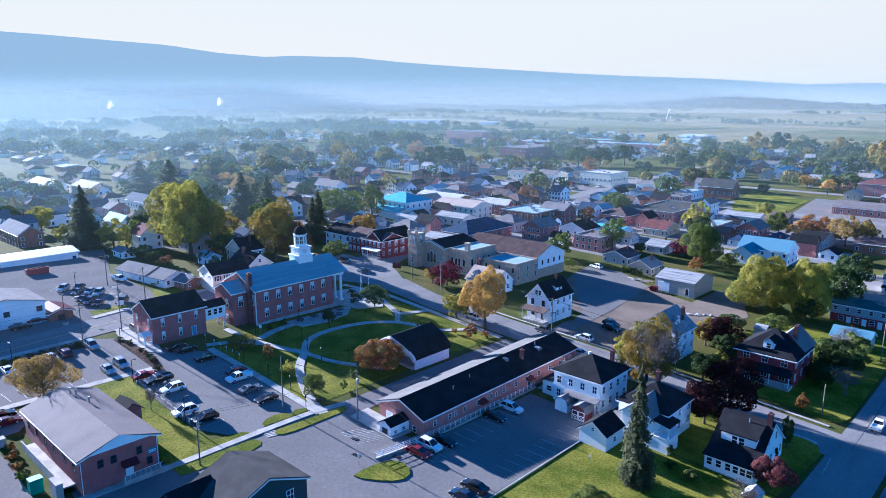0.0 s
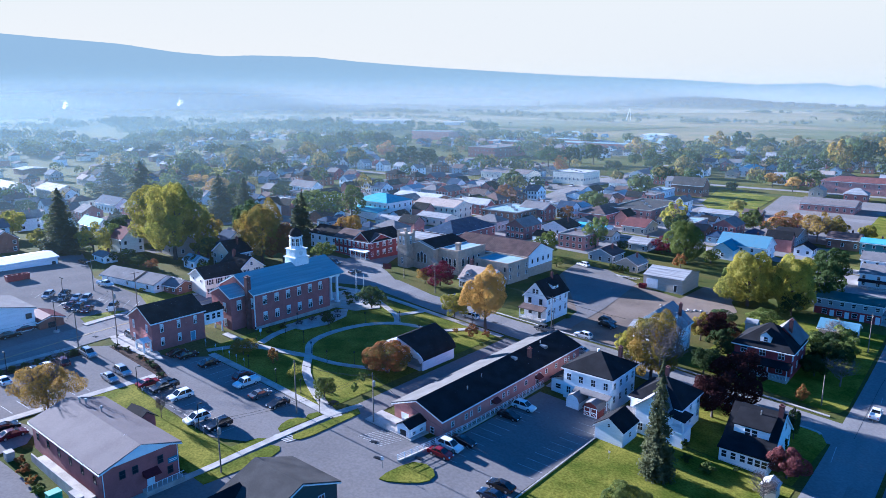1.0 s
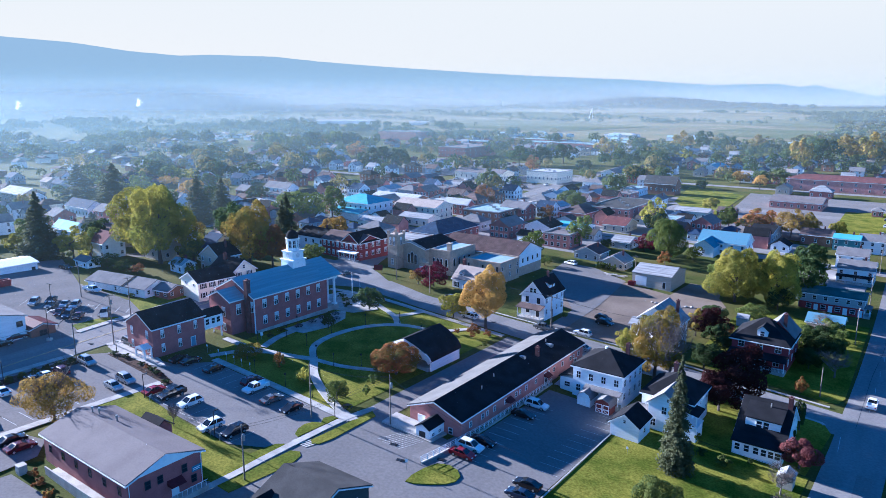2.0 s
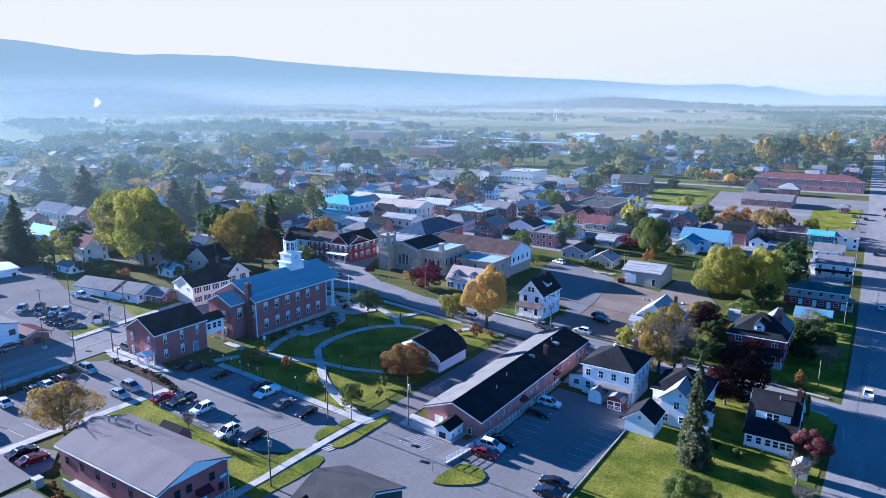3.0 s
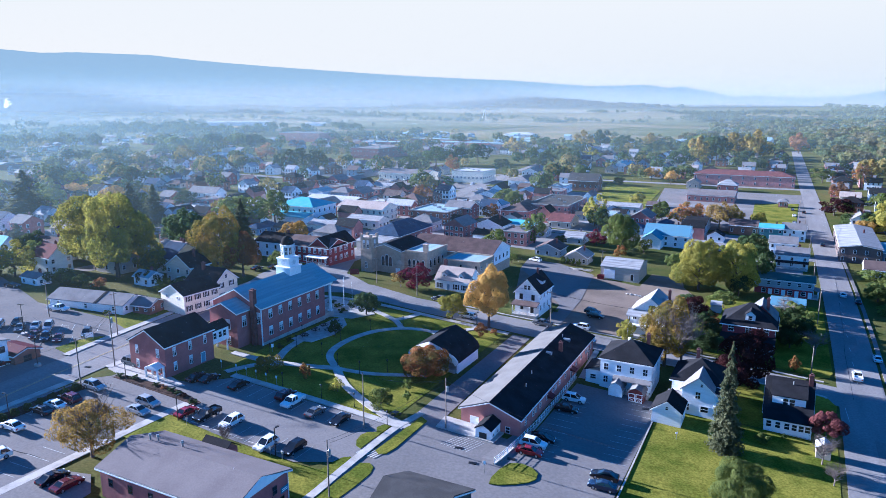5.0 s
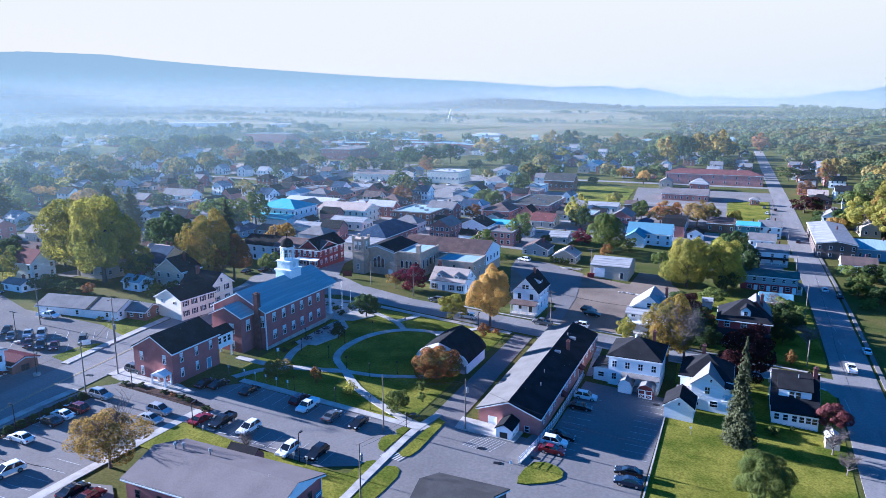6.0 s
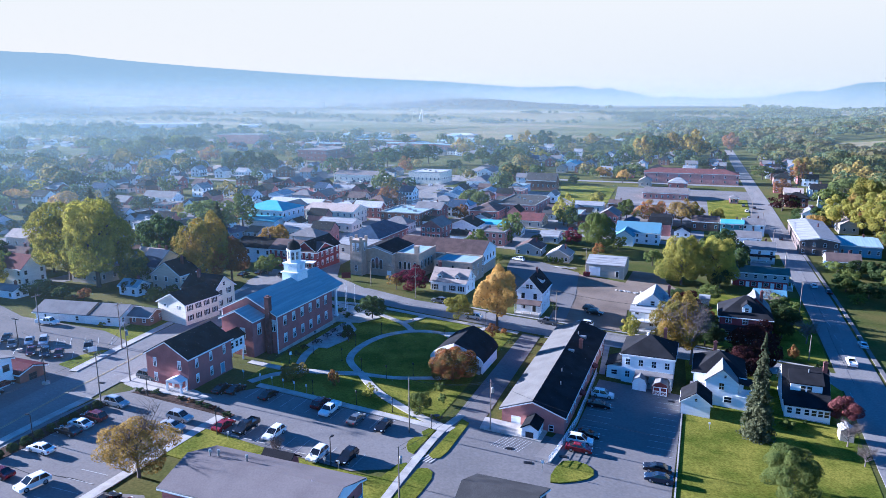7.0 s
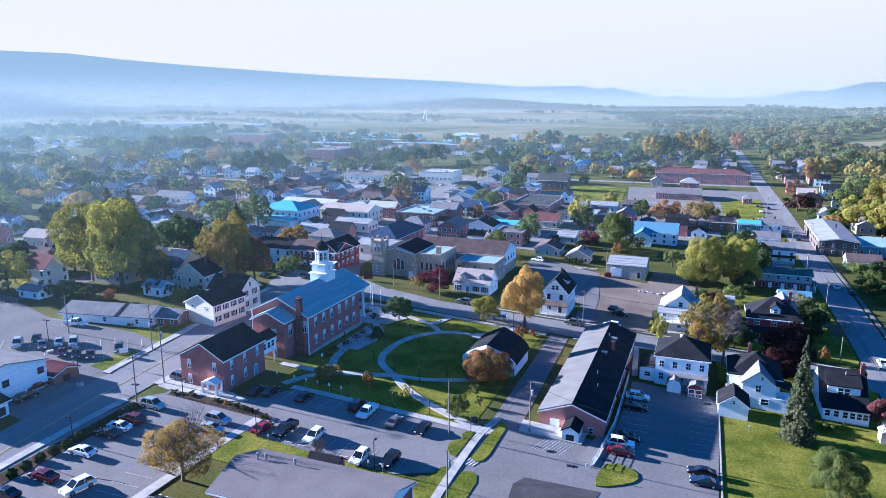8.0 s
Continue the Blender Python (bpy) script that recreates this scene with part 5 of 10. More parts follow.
def red_house():
    t = house("red_house", "red brick house with dark hipped roof and white dormer", "house", -47.6, 166.6, 12.8, 12.0, 6.6, 4.2, "hip", brick_deep, roof_black, z=-7.6, over=0.6,
              rows=(("S", [5.2], 3, 1.3, 1.7, "w", (), 2.2), ("E", [1.9, 5.0], 3, 1.0, 1.6, "w"), ("W", [1.9, 5.0], 3, 1.0, 1.6, "w"), ("S", [1.8], 3, 1.3, 1.7, "w", (), 2.4)))
    dormer(t, 0.2, -5.0, 7.3, 2.4, 4.4, 1.7, "S", trim_white, roof_black, 1.0)
    porch(t, -6.4, 6.4, -9.0, -6.0, 3.0, roof_black, 4, rise=0.7)
    part("cross_gable", roof_mesh(7.5, 8.0, 6.8, 3.6, "y", 0.4, 0.2), roof_grey, t).location = (2.6, 4.6, 0)
    part("cross_wall", wall_mesh(7.5, 8.0, 6.6, 3.5, "y", 2.0), brick_deep, t).location = (2.6, 4.6, 0)
    chimney(t, 4.0, 1.5, 8.5, 12.0, 0.8)


red_house()
t = house("row_house", "long two-storey row house, grey siding above red brick", "row house", -40.2, 227.4, 18.0, 9.0, 5.6, 1.3, "x", siding_grey, roof_dark_teal, z=-8.4,
          rows=(("S", [4.3], 6, 1.0, 1.1, "w"), ("E", [1.6, 4.3], 2, 1.0, 1.2, "w"), ("W", [4.3], 2, 1.0, 1.2, "w")))
bm = bmesh.new()
box(bm, -8.82, 8.82, -4.56, 4.5, -2, 2.7)
part("ground_floor", bm, brick_deep, t, "red brick ground floor")
for i in range(4):
    add_window(t, -6 + i * 4, -4.56, 1.5, "S", 1.3, 1.3, "w")
    add_door(t, -4 + i * 4, -4.56, 0, "S", siding_white)
porch(t, 8.8, 10.6, -4.4, 0.5, 2.6, roof_grey, 2, "E")
t = house("garage", "cream garage with bright blue metal roof", "garage", -38.6, 202.6, 9.0, 7.0, 3.0, 1.7, "x", siding_tan, roof_blue, z=-8.2, rows=(("S", [1.6], 1, 1.0, 0.9, "w"),))
t = house("metal_garage", "tan metal-sided garage with low galvanised roof", "garage", -92.4, 217.6, 13.4, 15.0, 4.1, 1.9, "x", siding_tan, roof_metal, z=-5.6, over=0.25, fasc=False)
bm = bmesh.new()
box(bm, -5.6, -1.6, -7.56, -7.4, 0, 3.2)
for i in range(6):
    box(bm, -5.5, -1.7, -7.6, -7.55, 0.1 + i * 0.52, 0.52 + i * 0.52)
part("roller_door", bm, trim_white, t, "white roller door")
add_door(t, 4.4, -7.5, 0, "S", trim_dark)

# white cottage beside the church
t = house("cape_cottage", "white storey-and-a-half cottage with tan shingle roof", "house", -134.8, 166.4, 12.0, 9.0, 3.8, 3.4, "x", siding_white, roof_tan, z=-3.6, over=0.3,
          rows=(("S", [1.9], 4, 1.0, 1.6, "n", ((1, 0),), 1.6), ("E", [1.9, 4.9], 2, 0.8, 1.4, "w", (), 2.6)))
add_door(t, -1.3, -4.5, 0.4, "S", siding_blue)
for x in (-3.2, 2.8):
    dormer(t, x, -3.5, 4.2, 1.6, 3.0, 1.3, "S", siding_white, roof_tan, 0.8)
chimney(t, -4.6, 0.4, 5.0, 9.0, 0.9)

# houses beyond the left street
t = house("cream_house", "cream two-storey house with dark roof and shutters", "house", -184.6, 101.4, 9.6, 11.4, 5.6, 2.4, "y", siding_cream, roof_black, yaw=-5, z=0.9, over=0.35,
          rows=(("E", [1.8, 4.4], 4, 0.85, 1.4, "n", (), 1.5), ("S", [4.6], 2, 0.7, 0.6, "w", (), 2.6)))
t = house("gabled_house", "tall cream gabled house with dark shutters", "house", -186.8, 111.8, 10.6, 8.6, 5.9, 3.2, "x", siding_cream, roof_black, z=0.9, over=0.4,
          rows=(("E", [1.8, 4.7], 2, 0.85, 1.5, "n", (), 2.4), ("S", [4.9], 1, 0.85, 1.4, "n")))
add_window(t, 5.3, 0, 7.0, "E", 0.8, 1.0, "w")
chimney(t, -2, -1, 7.5, 10.2, 0.8)
t = house("clinic", "long white single-storey clinic with grey roof", "clinic", -206.3, 89.2, 24.2, 8.6, 2.8, 1.7, "x", siding_white, roof_grey, yaw=9.5, z=1.6, over=0.6,
          rows=(("S", [1.6], 3, 0.8, 1.1, "w", (), 3.0), ("E", [1.6], 2, 0.8, 1.1, "w")))
add_door(t, 1.6, -4.3, 0, "S", trim_white)
add_door(t, -8.4, -4.3, 0, "S", trim_white)
bm = bmesh.new()
prism(bm, [(-4.9, 2.80), (0, 4.74), (0, 4.84), (-4.9, 2.90)], "x", 3.2, 4.0)
part("roof_strip", bm, roof_black, t, "black strip on the roof")
house("brick_cottage", "low red brick cottage with grey roof", "cottage", -191.2, 93.2, 5.4, 6.0, 2.6, 1.2, "x", brick_brown, roof_grey, yaw=9.5, z=1.3, rows=(("E", [1.5], 2, 0.8, 1.0, "w"), ("S", [1.5], 2, 0.8, 1.0, "w")))
t = house("bank_building", "white two-storey shop with low gable roof", "shop", -193.0, 44.0, 15.0, 17.0, 6.4, 1.9, "x", siding_white, roof_grey, z=0.8,
          rows=(("E", [4.6], 3, 1.2, 1.2, "d"), ("N", [4.6], 4, 1.0, 1.2, "d"), ("S", [4.6], 3, 1.0, 1.2, "d")))
t = house("brick_shop", "low brick shop front with dark red awning roof", "shop", -188.4, 55.6, 8.4, 5.6, 3.0, 0.9, "x", brick_brown, roof_maroon, z=0.8, rows=(("E", [1.5], 1, 1.6, 1.4, "d"),))
t = house("corner_shop", "small white shop with black flat canopy", "shop", -184.2, 37.0, 6.6, 7.6, 3.6, 0.8, "y", siding_white, roof_black, z=0.8, rows=(("E", [1.8], 2, 1.2, 1.4, "d"),))
t = house("white_shed", "long white metal shed with pale roof", "warehouse", -256.0, 70.0, 12.0, 26.0, 4.0, 0.9, "y", siding_white, siding_white, z=1.2, rows=(("E", [2.0], 2, 1.0, 1.2, "d"),))

# ------------------------------------------------------------------ trees
leaf_green = leaf_material("green_leaves", (0.066, 0.09, 0.021), (0.14, 0.155, 0.034))
leaf_dark = leaf_material("dark_green_leaves", (0.032, 0.05, 0.016), (0.06, 0.08, 0.025))
leaf_yellow = leaf_material("yellow_green_leaves", (0.115, 0.125, 0.021), (0.32, 0.28, 0.045), 0.42)
leaf_red = leaf_material("dusty_red_leaves", (0.16, 0.06, 0.058), (0.11, 0.048, 0.042))
leaf_gold = leaf_material("golden_leaves", (0.29, 0.185, 0.04), (0.36, 0.25, 0.07), 0.3)
leaf_orange = leaf_material("orange_green_leaves", (0.30, 0.105, 0.042), (0.125, 0.145, 0.035), 0.35)
leaf_olive = leaf_material("olive_gold_leaves", (0.21, 0.15, 0.042), (0.27, 0.19, 0.048), 0.3)
leaf_purple = leaf_material("purple_leaves", (0.034, 0.011, 0.012), (0.024, 0.012, 0.011))
leaf_plum = leaf_material("plum_red_leaves", (0.12, 0.016, 0.034), (0.07, 0.016, 0.026))
leaf_rust = leaf_material("rust_leaves", (0.16, 0.075, 0.03), (0.20, 0.11, 0.04))
leaf_spruce = leaf_material("spruce_needles", (0.062, 0.07, 0.034), (0.11, 0.115, 0.058), 0.35)
leaf_turning = leaf_material("turning_leaves", (0.13, 0.135, 0.026), (0.28, 0.18, 0.035))
twig = material("bare_twigs", (0.16, 0.13, 0.11), 0.95, second=(0.11, 0.09, 0.075), var=0.15, scale=1, fine=5)


def quads(centres, normals, sizes, rng):
    """Small four-cornered leaves (two joined triangles, slightly folded)."""
    n = len(centres)
    a = np.cross(normals, rng.normal(size=(n, 3)))
    a /= np.linalg.norm(a, axis=1)[:, None] + 1e-9
    b = np.cross(normals, a)
    s = sizes[:, None]
    v = np.stack([centres - a * s, centres + b * s * 0.6 + normals * s * 0.15, centres + a * s, centres - b * s * 0.6 + normals * s * 0.15], 1).reshape(-1, 3)
    return v, [(4 * i, 4 * i + 1, 4 * i + 2, 4 * i + 3) for i in range(n)]


def leaf_mesh(name, v, f, mats):
    me = bpy.data.meshes.new(name)
    me.from_pydata(v.tolist(), [], f)
    me.materials.append(mats)
    return me


def crown_mesh(seed, lobes, per, leaf, mats, spread_r=1.0, low=0.28, squash=1.0):
    """Leaves of a broad tree of height 1 and width spread_r: round boughs of leaves that overlap, with dark gaps between them."""
    rng = np.random.default_rng(seed)
    cs, rs = [np.array([0.0, 0.0, -0.05])], [0.5]
    for i in range(lobes):
        z = 1 - 1.86 * (i + 0.5) / lobes
        a = i * 2.39996 + rng.uniform(-0.5, 0.5)
        h = math.sqrt(max(0.0, 1 - z * z))
        cs.append(np.array([math.cos(a) * h, math.sin(a) * h, z]) * rng.uniform(0.5, 0.86))
        rs.append(rng.uniform(0.15, 0.36))
    cs, rs = np.array(cs), np.array(rs)
    cen, nor, siz = [], [], []
    for k in range(len(rs)):
        n = int(per * (rs[k] / 0.3) ** 2 * (0.6 if k == 0 else 1))
        d = rng.normal(size=(n, 3)) + 0.55 * cs[k] / (np.linalg.norm(cs[k]) + 0.2)
        d /= np.linalg.norm(d, axis=1)[:, None]
        knobs = rng.normal(size=(9, 3))
        knobs /= np.linalg.norm(knobs, axis=1)[:, None]
        r = rs[k] * (0.80 + 0.34 * np.clip((d @ knobs.T).max(axis=1), 0, 1) ** 5) * (1 - 0.24 * rng.random(n) ** 2)
        q = cs[k] + d * r[:, None]
        keep = np.ones(n, bool)
        for j in range(len(rs)):
            if j != k:
                keep &= np.linalg.norm(q - cs[j], axis=1) > rs[j] * 0.72
        q, d = q[keep], d[keep]
        out = q / (np.linalg.norm(q, axis=1)[:, None] + 0.05)
        nn = d * 0.75 + out * 0.3 + rng.normal(size=q.shape) * 0.4
        cen.append(q)
        nor.append(nn / np.linalg.norm(nn, axis=1)[:, None])
        siz.append(leaf * (0.6 + 0.8 * rng.random(len(q))))
    cen = np.concatenate(cen)
    cen[:, :2] *= (1 - 0.2 * np.clip(cen[:, 2:3], -0.4, 1)) * 0.5 * spread_r
    cen[:, 2] = low + (1 - low) * 0.5 * (1 + cen[:, 2]) * (0.94 + 0.06 * squash)
    v, f = quads(cen, np.concatenate(nor), np.concatenate(siz), rng)
    return leaf_mesh("crown", v, f, mats)


def trunk_mesh(seed, height=0.55, r=0.028, limbs=9, reach=0.3, twigs=0, mats=None, start=0.22):
    rng = random.Random(seed)
    bm = bmesh.new()
    tube(bm, (0, 0, -0.06), (0, 0, 0.05), r * 1.5, r * 1.05, 8)
    tube(bm, (0, 0, 0.05), (0.01, 0, height * 0.5), r * 1.05, r * 0.75, 8)
    tube(bm, (0.01, 0, height * 0.5), (0, 0.01, height), r * 0.75, r * 0.3, 7)
    for i in range(limbs):
        a, z = rng.uniform(0, 6.28), start + (height - start) * rng.random()
        ln = reach * rng.uniform(0.6, 1.1)
        mid = (math.cos(a) * ln * 0.5, math.sin(a) * ln * 0.5, z + ln * 0.45)
        end = (math.cos(a + 0.3) * ln, math.sin(a + 0.3) * ln, z + ln * rng.uniform(0.7, 1.2))
        tube(bm, (0, 0, z), mid, r * 0.5, r * 0.32, 5)
        tube(bm, mid, end, r * 0.32, r * 0.1, 5)
        for k in range(twigs):
            f = rng.random()
            p = Vector(mid).lerp(Vector(end), f)
            q = p + Vector((rng.uniform(-1, 1), rng.uniform(-1, 1), rng.uniform(0.1, 1.3))) * reach * 0.5
            tube(bm, p, q, r * 0.12, r * 0.04, 3, cap=False)
            for _ in range(2):
                w = p.lerp(q, rng.uniform(0.3, 1))
                tube(bm, w, w + Vector((rng.uniform(-1, 1), rng.uniform(-1, 1), rng.uniform(0, 1))) * reach * 0.28, r * 0.06, r * 0.025, 3, cap=False)
    return finish("trunk", bm, mats or bark)


def spruce_meshes(seed, tiers=26, per=120, width=0.17, needle=0.0125):
    rng = np.random.default_rng(seed)
    cen, nor, siz = [], [], []
    for i in range(tiers):
        q = i / (tiers - 1)
        z = 0.06 + 0.92 * q
        R = width * (1 - q) ** 0.85 + 0.008
        arms = max(4, int(11 * (1 - q)) + 3)
        for k in range(arms):
            a = rng.random() * 6.283
            ln = R * (0.75 + 0.4 * rng.random())
            m = max(5, int(per * (1 - q * 0.8) / arms * 1.5))
            s = rng.random(m) ** 0.7
            p = np.stack([np.cos(a) * ln * s, np.sin(a) * ln * s, z - 0.055 * s * (1 - q * 0.6) - 0.02 * s * s], 1)
            p += rng.normal(size=(m, 3)) * np.array([0.012, 0.012, 0.012]) * (1.2 - q)
            cen.append(p)
            nn = rng.normal(size=(m, 3)) * 0.5 + np.array([np.cos(a) * 0.5, np.sin(a) * 0.5, 0.5])
            nor.append(nn / np.linalg.norm(nn, axis=1)[:, None])
            siz.append(needle * (0.6 + 0.8 * rng.random(m)) * (1.15 - 0.5 * q))
    v, f = quads(np.concatenate(cen), np.concatenate(nor), np.concatenate(siz), rng)
    bm = bmesh.new()
    tube(bm, (0, 0, -0.03), (0, 0, 0.95), 0.016, 0.003, 7)
    return leaf_mesh("crown", v, f, leaf_spruce), finish("trunk", bm, bark)


PROTO = {}


def tree_proto(kind, level):
    """Meshes of one kind of tree: trunk and crown of height 1. level 2: close by, 1: middle distance, 0: far."""
    key = (kind, level)
    if key in PROTO:
        return PROTO[key]
    cl, per, lf = {3: (40, 900, 0.0122), 2: (22, 480, 0.0195), 1: (15, 210, 0.031), 0: (10, 105, 0.048)}[level]
    seed = sum(ord(c) for c in kind) * 7 + level
    table = {"green": leaf_green, "dark": leaf_dark, "yellow": leaf_yellow, "gold": leaf_gold, "orange": leaf_orange, "purple": leaf_purple, "plum": leaf_plum, "rust": leaf_rust, "turning": leaf_turning, "red": leaf_red}
    var = []
    for s in range(3 if level < 2 else 2 if level < 3 else 1):
        if kind == "spruce":
            var.append(spruce_meshes(seed + s, *{3: (34, 330, 0.15, 0.0125), 2: (34, 330, 0.15, 0.0125), 1: (26, 200, 0.17, 0.02), 0: (18, 110, 0.18, 0.03)}[level]))
        elif kind == "bare":
            var.append((None, trunk_mesh(seed + s, 0.6, 0.022, 26, 0.34, 19, twig)))
        elif kind == "sparse":
            rng_crown = crown_mesh(seed + s, int(cl * 1.2), int(per * 0.55), lf * 1.05, leaf_olive, 1.1, 0.16)
            var.append((rng_crown, trunk_mesh(seed + s, 0.6, 0.024, 22, 0.36, 8, twig)))
        else:
            var.append((crown_mesh(seed + s, cl, per, lf, table[kind], 1.0 + 0.12 * s, 0.19 if kind == "gold" else 0.06), trunk_mesh(seed + s, 0.55, 0.026, 10, 0.28)))
    PROTO[key] = var
    return var


TREE_LABEL = {"green": "broad green leafy tree in early autumn", "dark": "dense dark green leafy tree", "yellow": "large tree with yellow-green autumn leaves", "gold": "golden-yellow maple in autumn colour", "orange": "round tree turning orange and green",
              "plum": "rounded plum-red ornamental tree", "purple": "dark purple-leaved ornamental maple tree", "rust": "rust-brown tree in autumn colour", "turning": "green tree turning yellow and rust", "red": "rounded dusty red ornamental tree", "spruce": "tall dark green pointed conifer", "bare": "bare branching tree with fine twigs", "sparse": "autumn tree with thinning yellow leaves"}
tree_rng = random.Random(5)


def tree(kind, x, y, height, width=None, level=1, label=None, name="tree", z=None):
    var = tree_proto(kind, level)
    crown, trunk = var[tree_rng.randrange(len(var))]
    t = thing(name, label or TREE_LABEL[kind], "shrub" if name == "shrub" else "tree", x, y, z, tree_rng.uniform(0, 360), "trees")
    k = (width or height * 0.85) / (1.0 if kind != "spruce" else 0.34 if level > 1 else 0.26)
    for nm, me in (("trunk", trunk), ("crown", crown)):
        if me is None:
            continue
        o = part(nm, me, None, t)
        o.scale = (k, k, height) if nm == "crown" or kind in ("bare", "sparse") else ((k + height) / 2, (k + height) / 2, height)
    return t


def shrub(kind, x, y, height, width, level=1, label=None):
    rng = tree_rng
    key = ("shrub" + kind, level)
    if key not in PROTO:
        table = {"green": leaf_green, "dark": leaf_dark, "yellow": leaf_yellow, "purple": leaf_purple, "rust": leaf_rust, "orange": leaf_orange, "ball": leaf_dark}
        if kind == "ball":
            PROTO[key] = [crown_mesh(340, 26, 260, 0.05, leaf_dark, 1.1, -0.05, 1.0)]
        else:
            PROTO[key] = [crown_mesh(300 + len(PROTO), 7, 170, 0.05, table[kind], 1.0, 0.0, 1.0)]
    t = thing("shrub", label or "rounded %s garden shrub" % {"ball": "dark green", "green": "green", "dark": "dark green", "yellow": "yellow-green", "purple": "dark red", "rust": "rust-brown", "orange": "orange"}[kind], "shrub", x, y, None, rng.uniform(0, 360), "shrubs")
    o = part("crown", PROTO[key][0], None, t)
    o.scale = (width, width, height)
    return t


# close to the camera
tree("gold", -110.2, 134.6, 17.0, 12.6, 3)
tree("orange", -108.6, 95.8, 7.6, 11.0, 3)
tree("spruce", -47.6, 98.6, 21.6, 6.6, 2, "tall shaggy grey-green spruce")
tree("green", -43.5, 78.5, 10.0, 9.8, 3, "broad dense green tree on a lawn", z=land(-43.5, 78.5) - 1.0)
t = tree("sparse", -138.6, 37.2, 11.4, 10.4, 3, "broad tree with bare top and yellow-brown leaves below")
for o in t.children:  # the leaves are left on the lower boughs only
    if o.name.startswith("crown"):
        o.scale.z *= 0.85
tree("green", -108.6, 77.6, 5.0, 4.6, 2, "small rounded green tree beside a path")
tree("purple", -46.2, 136.0, 13.0, 14.0, 2)
tree("purple", -48.2, 128.4, 9.5, 10.0, 2)
tree("red", -30.6, 114.2, 6.2, 7.4, 2, "small rounded red-leaved tree")
tree("bare", -29.9, 95.7, 4.2, 5.0, 1, "leafless spreading garden bush")
tree("bare", -31.5, 103.0, 5.6, 6.2, 1)
tree("bare", -60.5, 133.5, 16.5, 15.0, 2)
tree("turning", -64.5, 135.6, 17.0, 13.5, 3)
tree("dark", -57.5, 150.0, 7.0, 8.0, 2)
tree("dark", -54.0, 153.0, 5.0, 6.0, 1)
tree("yellow", -76.5, 147.2, 6.5, 5.5, 2, "small yellow-green street tree")
tree("turning", -66.0, 172.0, 8.0, 7.0, 1)
tree("yellow", -66.2, 214.0, 20.5, 17.5, 3, z=land(-67, 214) - 2.0)
tree("yellow", -55.0, 218.5, 20.5, 17.0, 3, z=land(-53, 219) - 2.0)
tree("dark", -48.0, 231.0, 16.0, 12.0, 1)
tree("green", -101.5, 254.0, 18.0, 15.0, 3)
tree("plum", -114.6, 264.0, 7.0, 8.5, 2)
tree("dark", -128.6, 256.0, 5.0, 5.5, 2)
tree("green", -94.0, 262.0, 6.0, 7.0, 1)
tree("green", -78.0, 238.0, 7.5, 7.0, 1)
tree("plum", -145.0, 157.4, 8.0, 10.0, 2, "rounded dark red ornamental tree")
tree("sparse", -150.2, 156.0, 5.5, 6.0, 1)
tree("yellow", -122.0, 136.2, 7.6, 8.4, 2, "small yellow-green street tree")
tree("rust", -109.4, 127.8, 3.6, 4.4, 1)
tree("dark", -142.6, 124.2, 7.2, 9.0, 2)
tree("dark", -139.6, 105.5, 4.6, 3.8, 1)
tree("turning", -138.0, 78.6, 4.4, 5.8, 2)
tree("orange", -129.4, 80.6, 4.0, 2.8, 1, "small orange park tree")
tree("yellow", -120.2, 79.4, 3.2, 2.8, 1, "small yellow park tree")
tree("bare", -122.6, 50.4, 4.6, 3.2, 1, "slender bare-branched young tree")
tree("bare", -31.6, 165.8, 6.6, 9.5, 2, "round leafless bush-like tree on a lawn")
tree("dark", -33.3, 130.6, 7.0, 2.6, 2, "slender dark upright cypress beside a house")
tree("green", -34.9, 124.7, 4.6, 2.2, 2, "small green upright cypress beside a house")
tree("purple", -63.8, 172.3, 9.0, 10.0, 2)
tree("dark", -59.5, 168.5, 6.5, 7.5, 1)
tree("dark", -38.6, 185.8, 6.5, 8.0, 2)
tree("dark", -34.9, 181.3, 5.4, 7.0, 2)
tree("green", -36.3, 195.3, 6.0, 8.0, 1)
tree("dark", -39.7, 176.0, 4.2, 6.0, 2)
tree("bare", -39.3, 200.0, 5.6, 8.0, 1)
tree("orange", -36.4, 150.6, 4.0, 3.4, 2, "small rust-orange tree on a lawn")
tree("dark", -36.5, 176.0, 7.0, 8.0, 2)
tree("dark", -37.5, 168.0, 5.5, 6.5, 2)
tree("green", -34.5, 182.0, 6.0, 6.5, 2)
tree("dark", -56.5, 164.0, 5.0, 5.5, 1)
tree("rust", -57.5, 171.0, 6.0, 6.0, 1)
tree("green", -42.0, 186.0, 6.0, 7.0, 1)
tree("green", -34.0, 188.0, 6.0, 6.0, 1)
tree("bare", -39.0, 192.0, 6.0, 7.0, 1)
tree("purple", -62.5, 176.0, 7.0, 7.5, 1)
# left side, beyond the street
tree("yellow", -246.0, 118.0, 26.0, 23.0, 3)
tree("yellow", -230.0, 114.0, 28.0, 23.0, 3)
tree("dark", -244.0, 156.0, 18.0, 17.0, 1)
tree("green", -222.0, 122.0, 9.0, 9.0, 1)
tree("dark", -214.0, 112.0, 5.0, 6.0, 1)
tree("green", -203.0, 108.0, 4.5, 5.0, 1)
tree("dark", -262.0, 125.0, 14.0, 13.0, 1)
tree("turning", -252.0, 140.0, 13.0, 13.0, 1)
tree("yellow", -226.0, 124.0, 12.0, 12.0, 2)
tree("turning", -206.0, 133.0, 22.0, 19.0, 3)
tree("rust", -198.5, 136.5, 16.0, 12.0, 2)
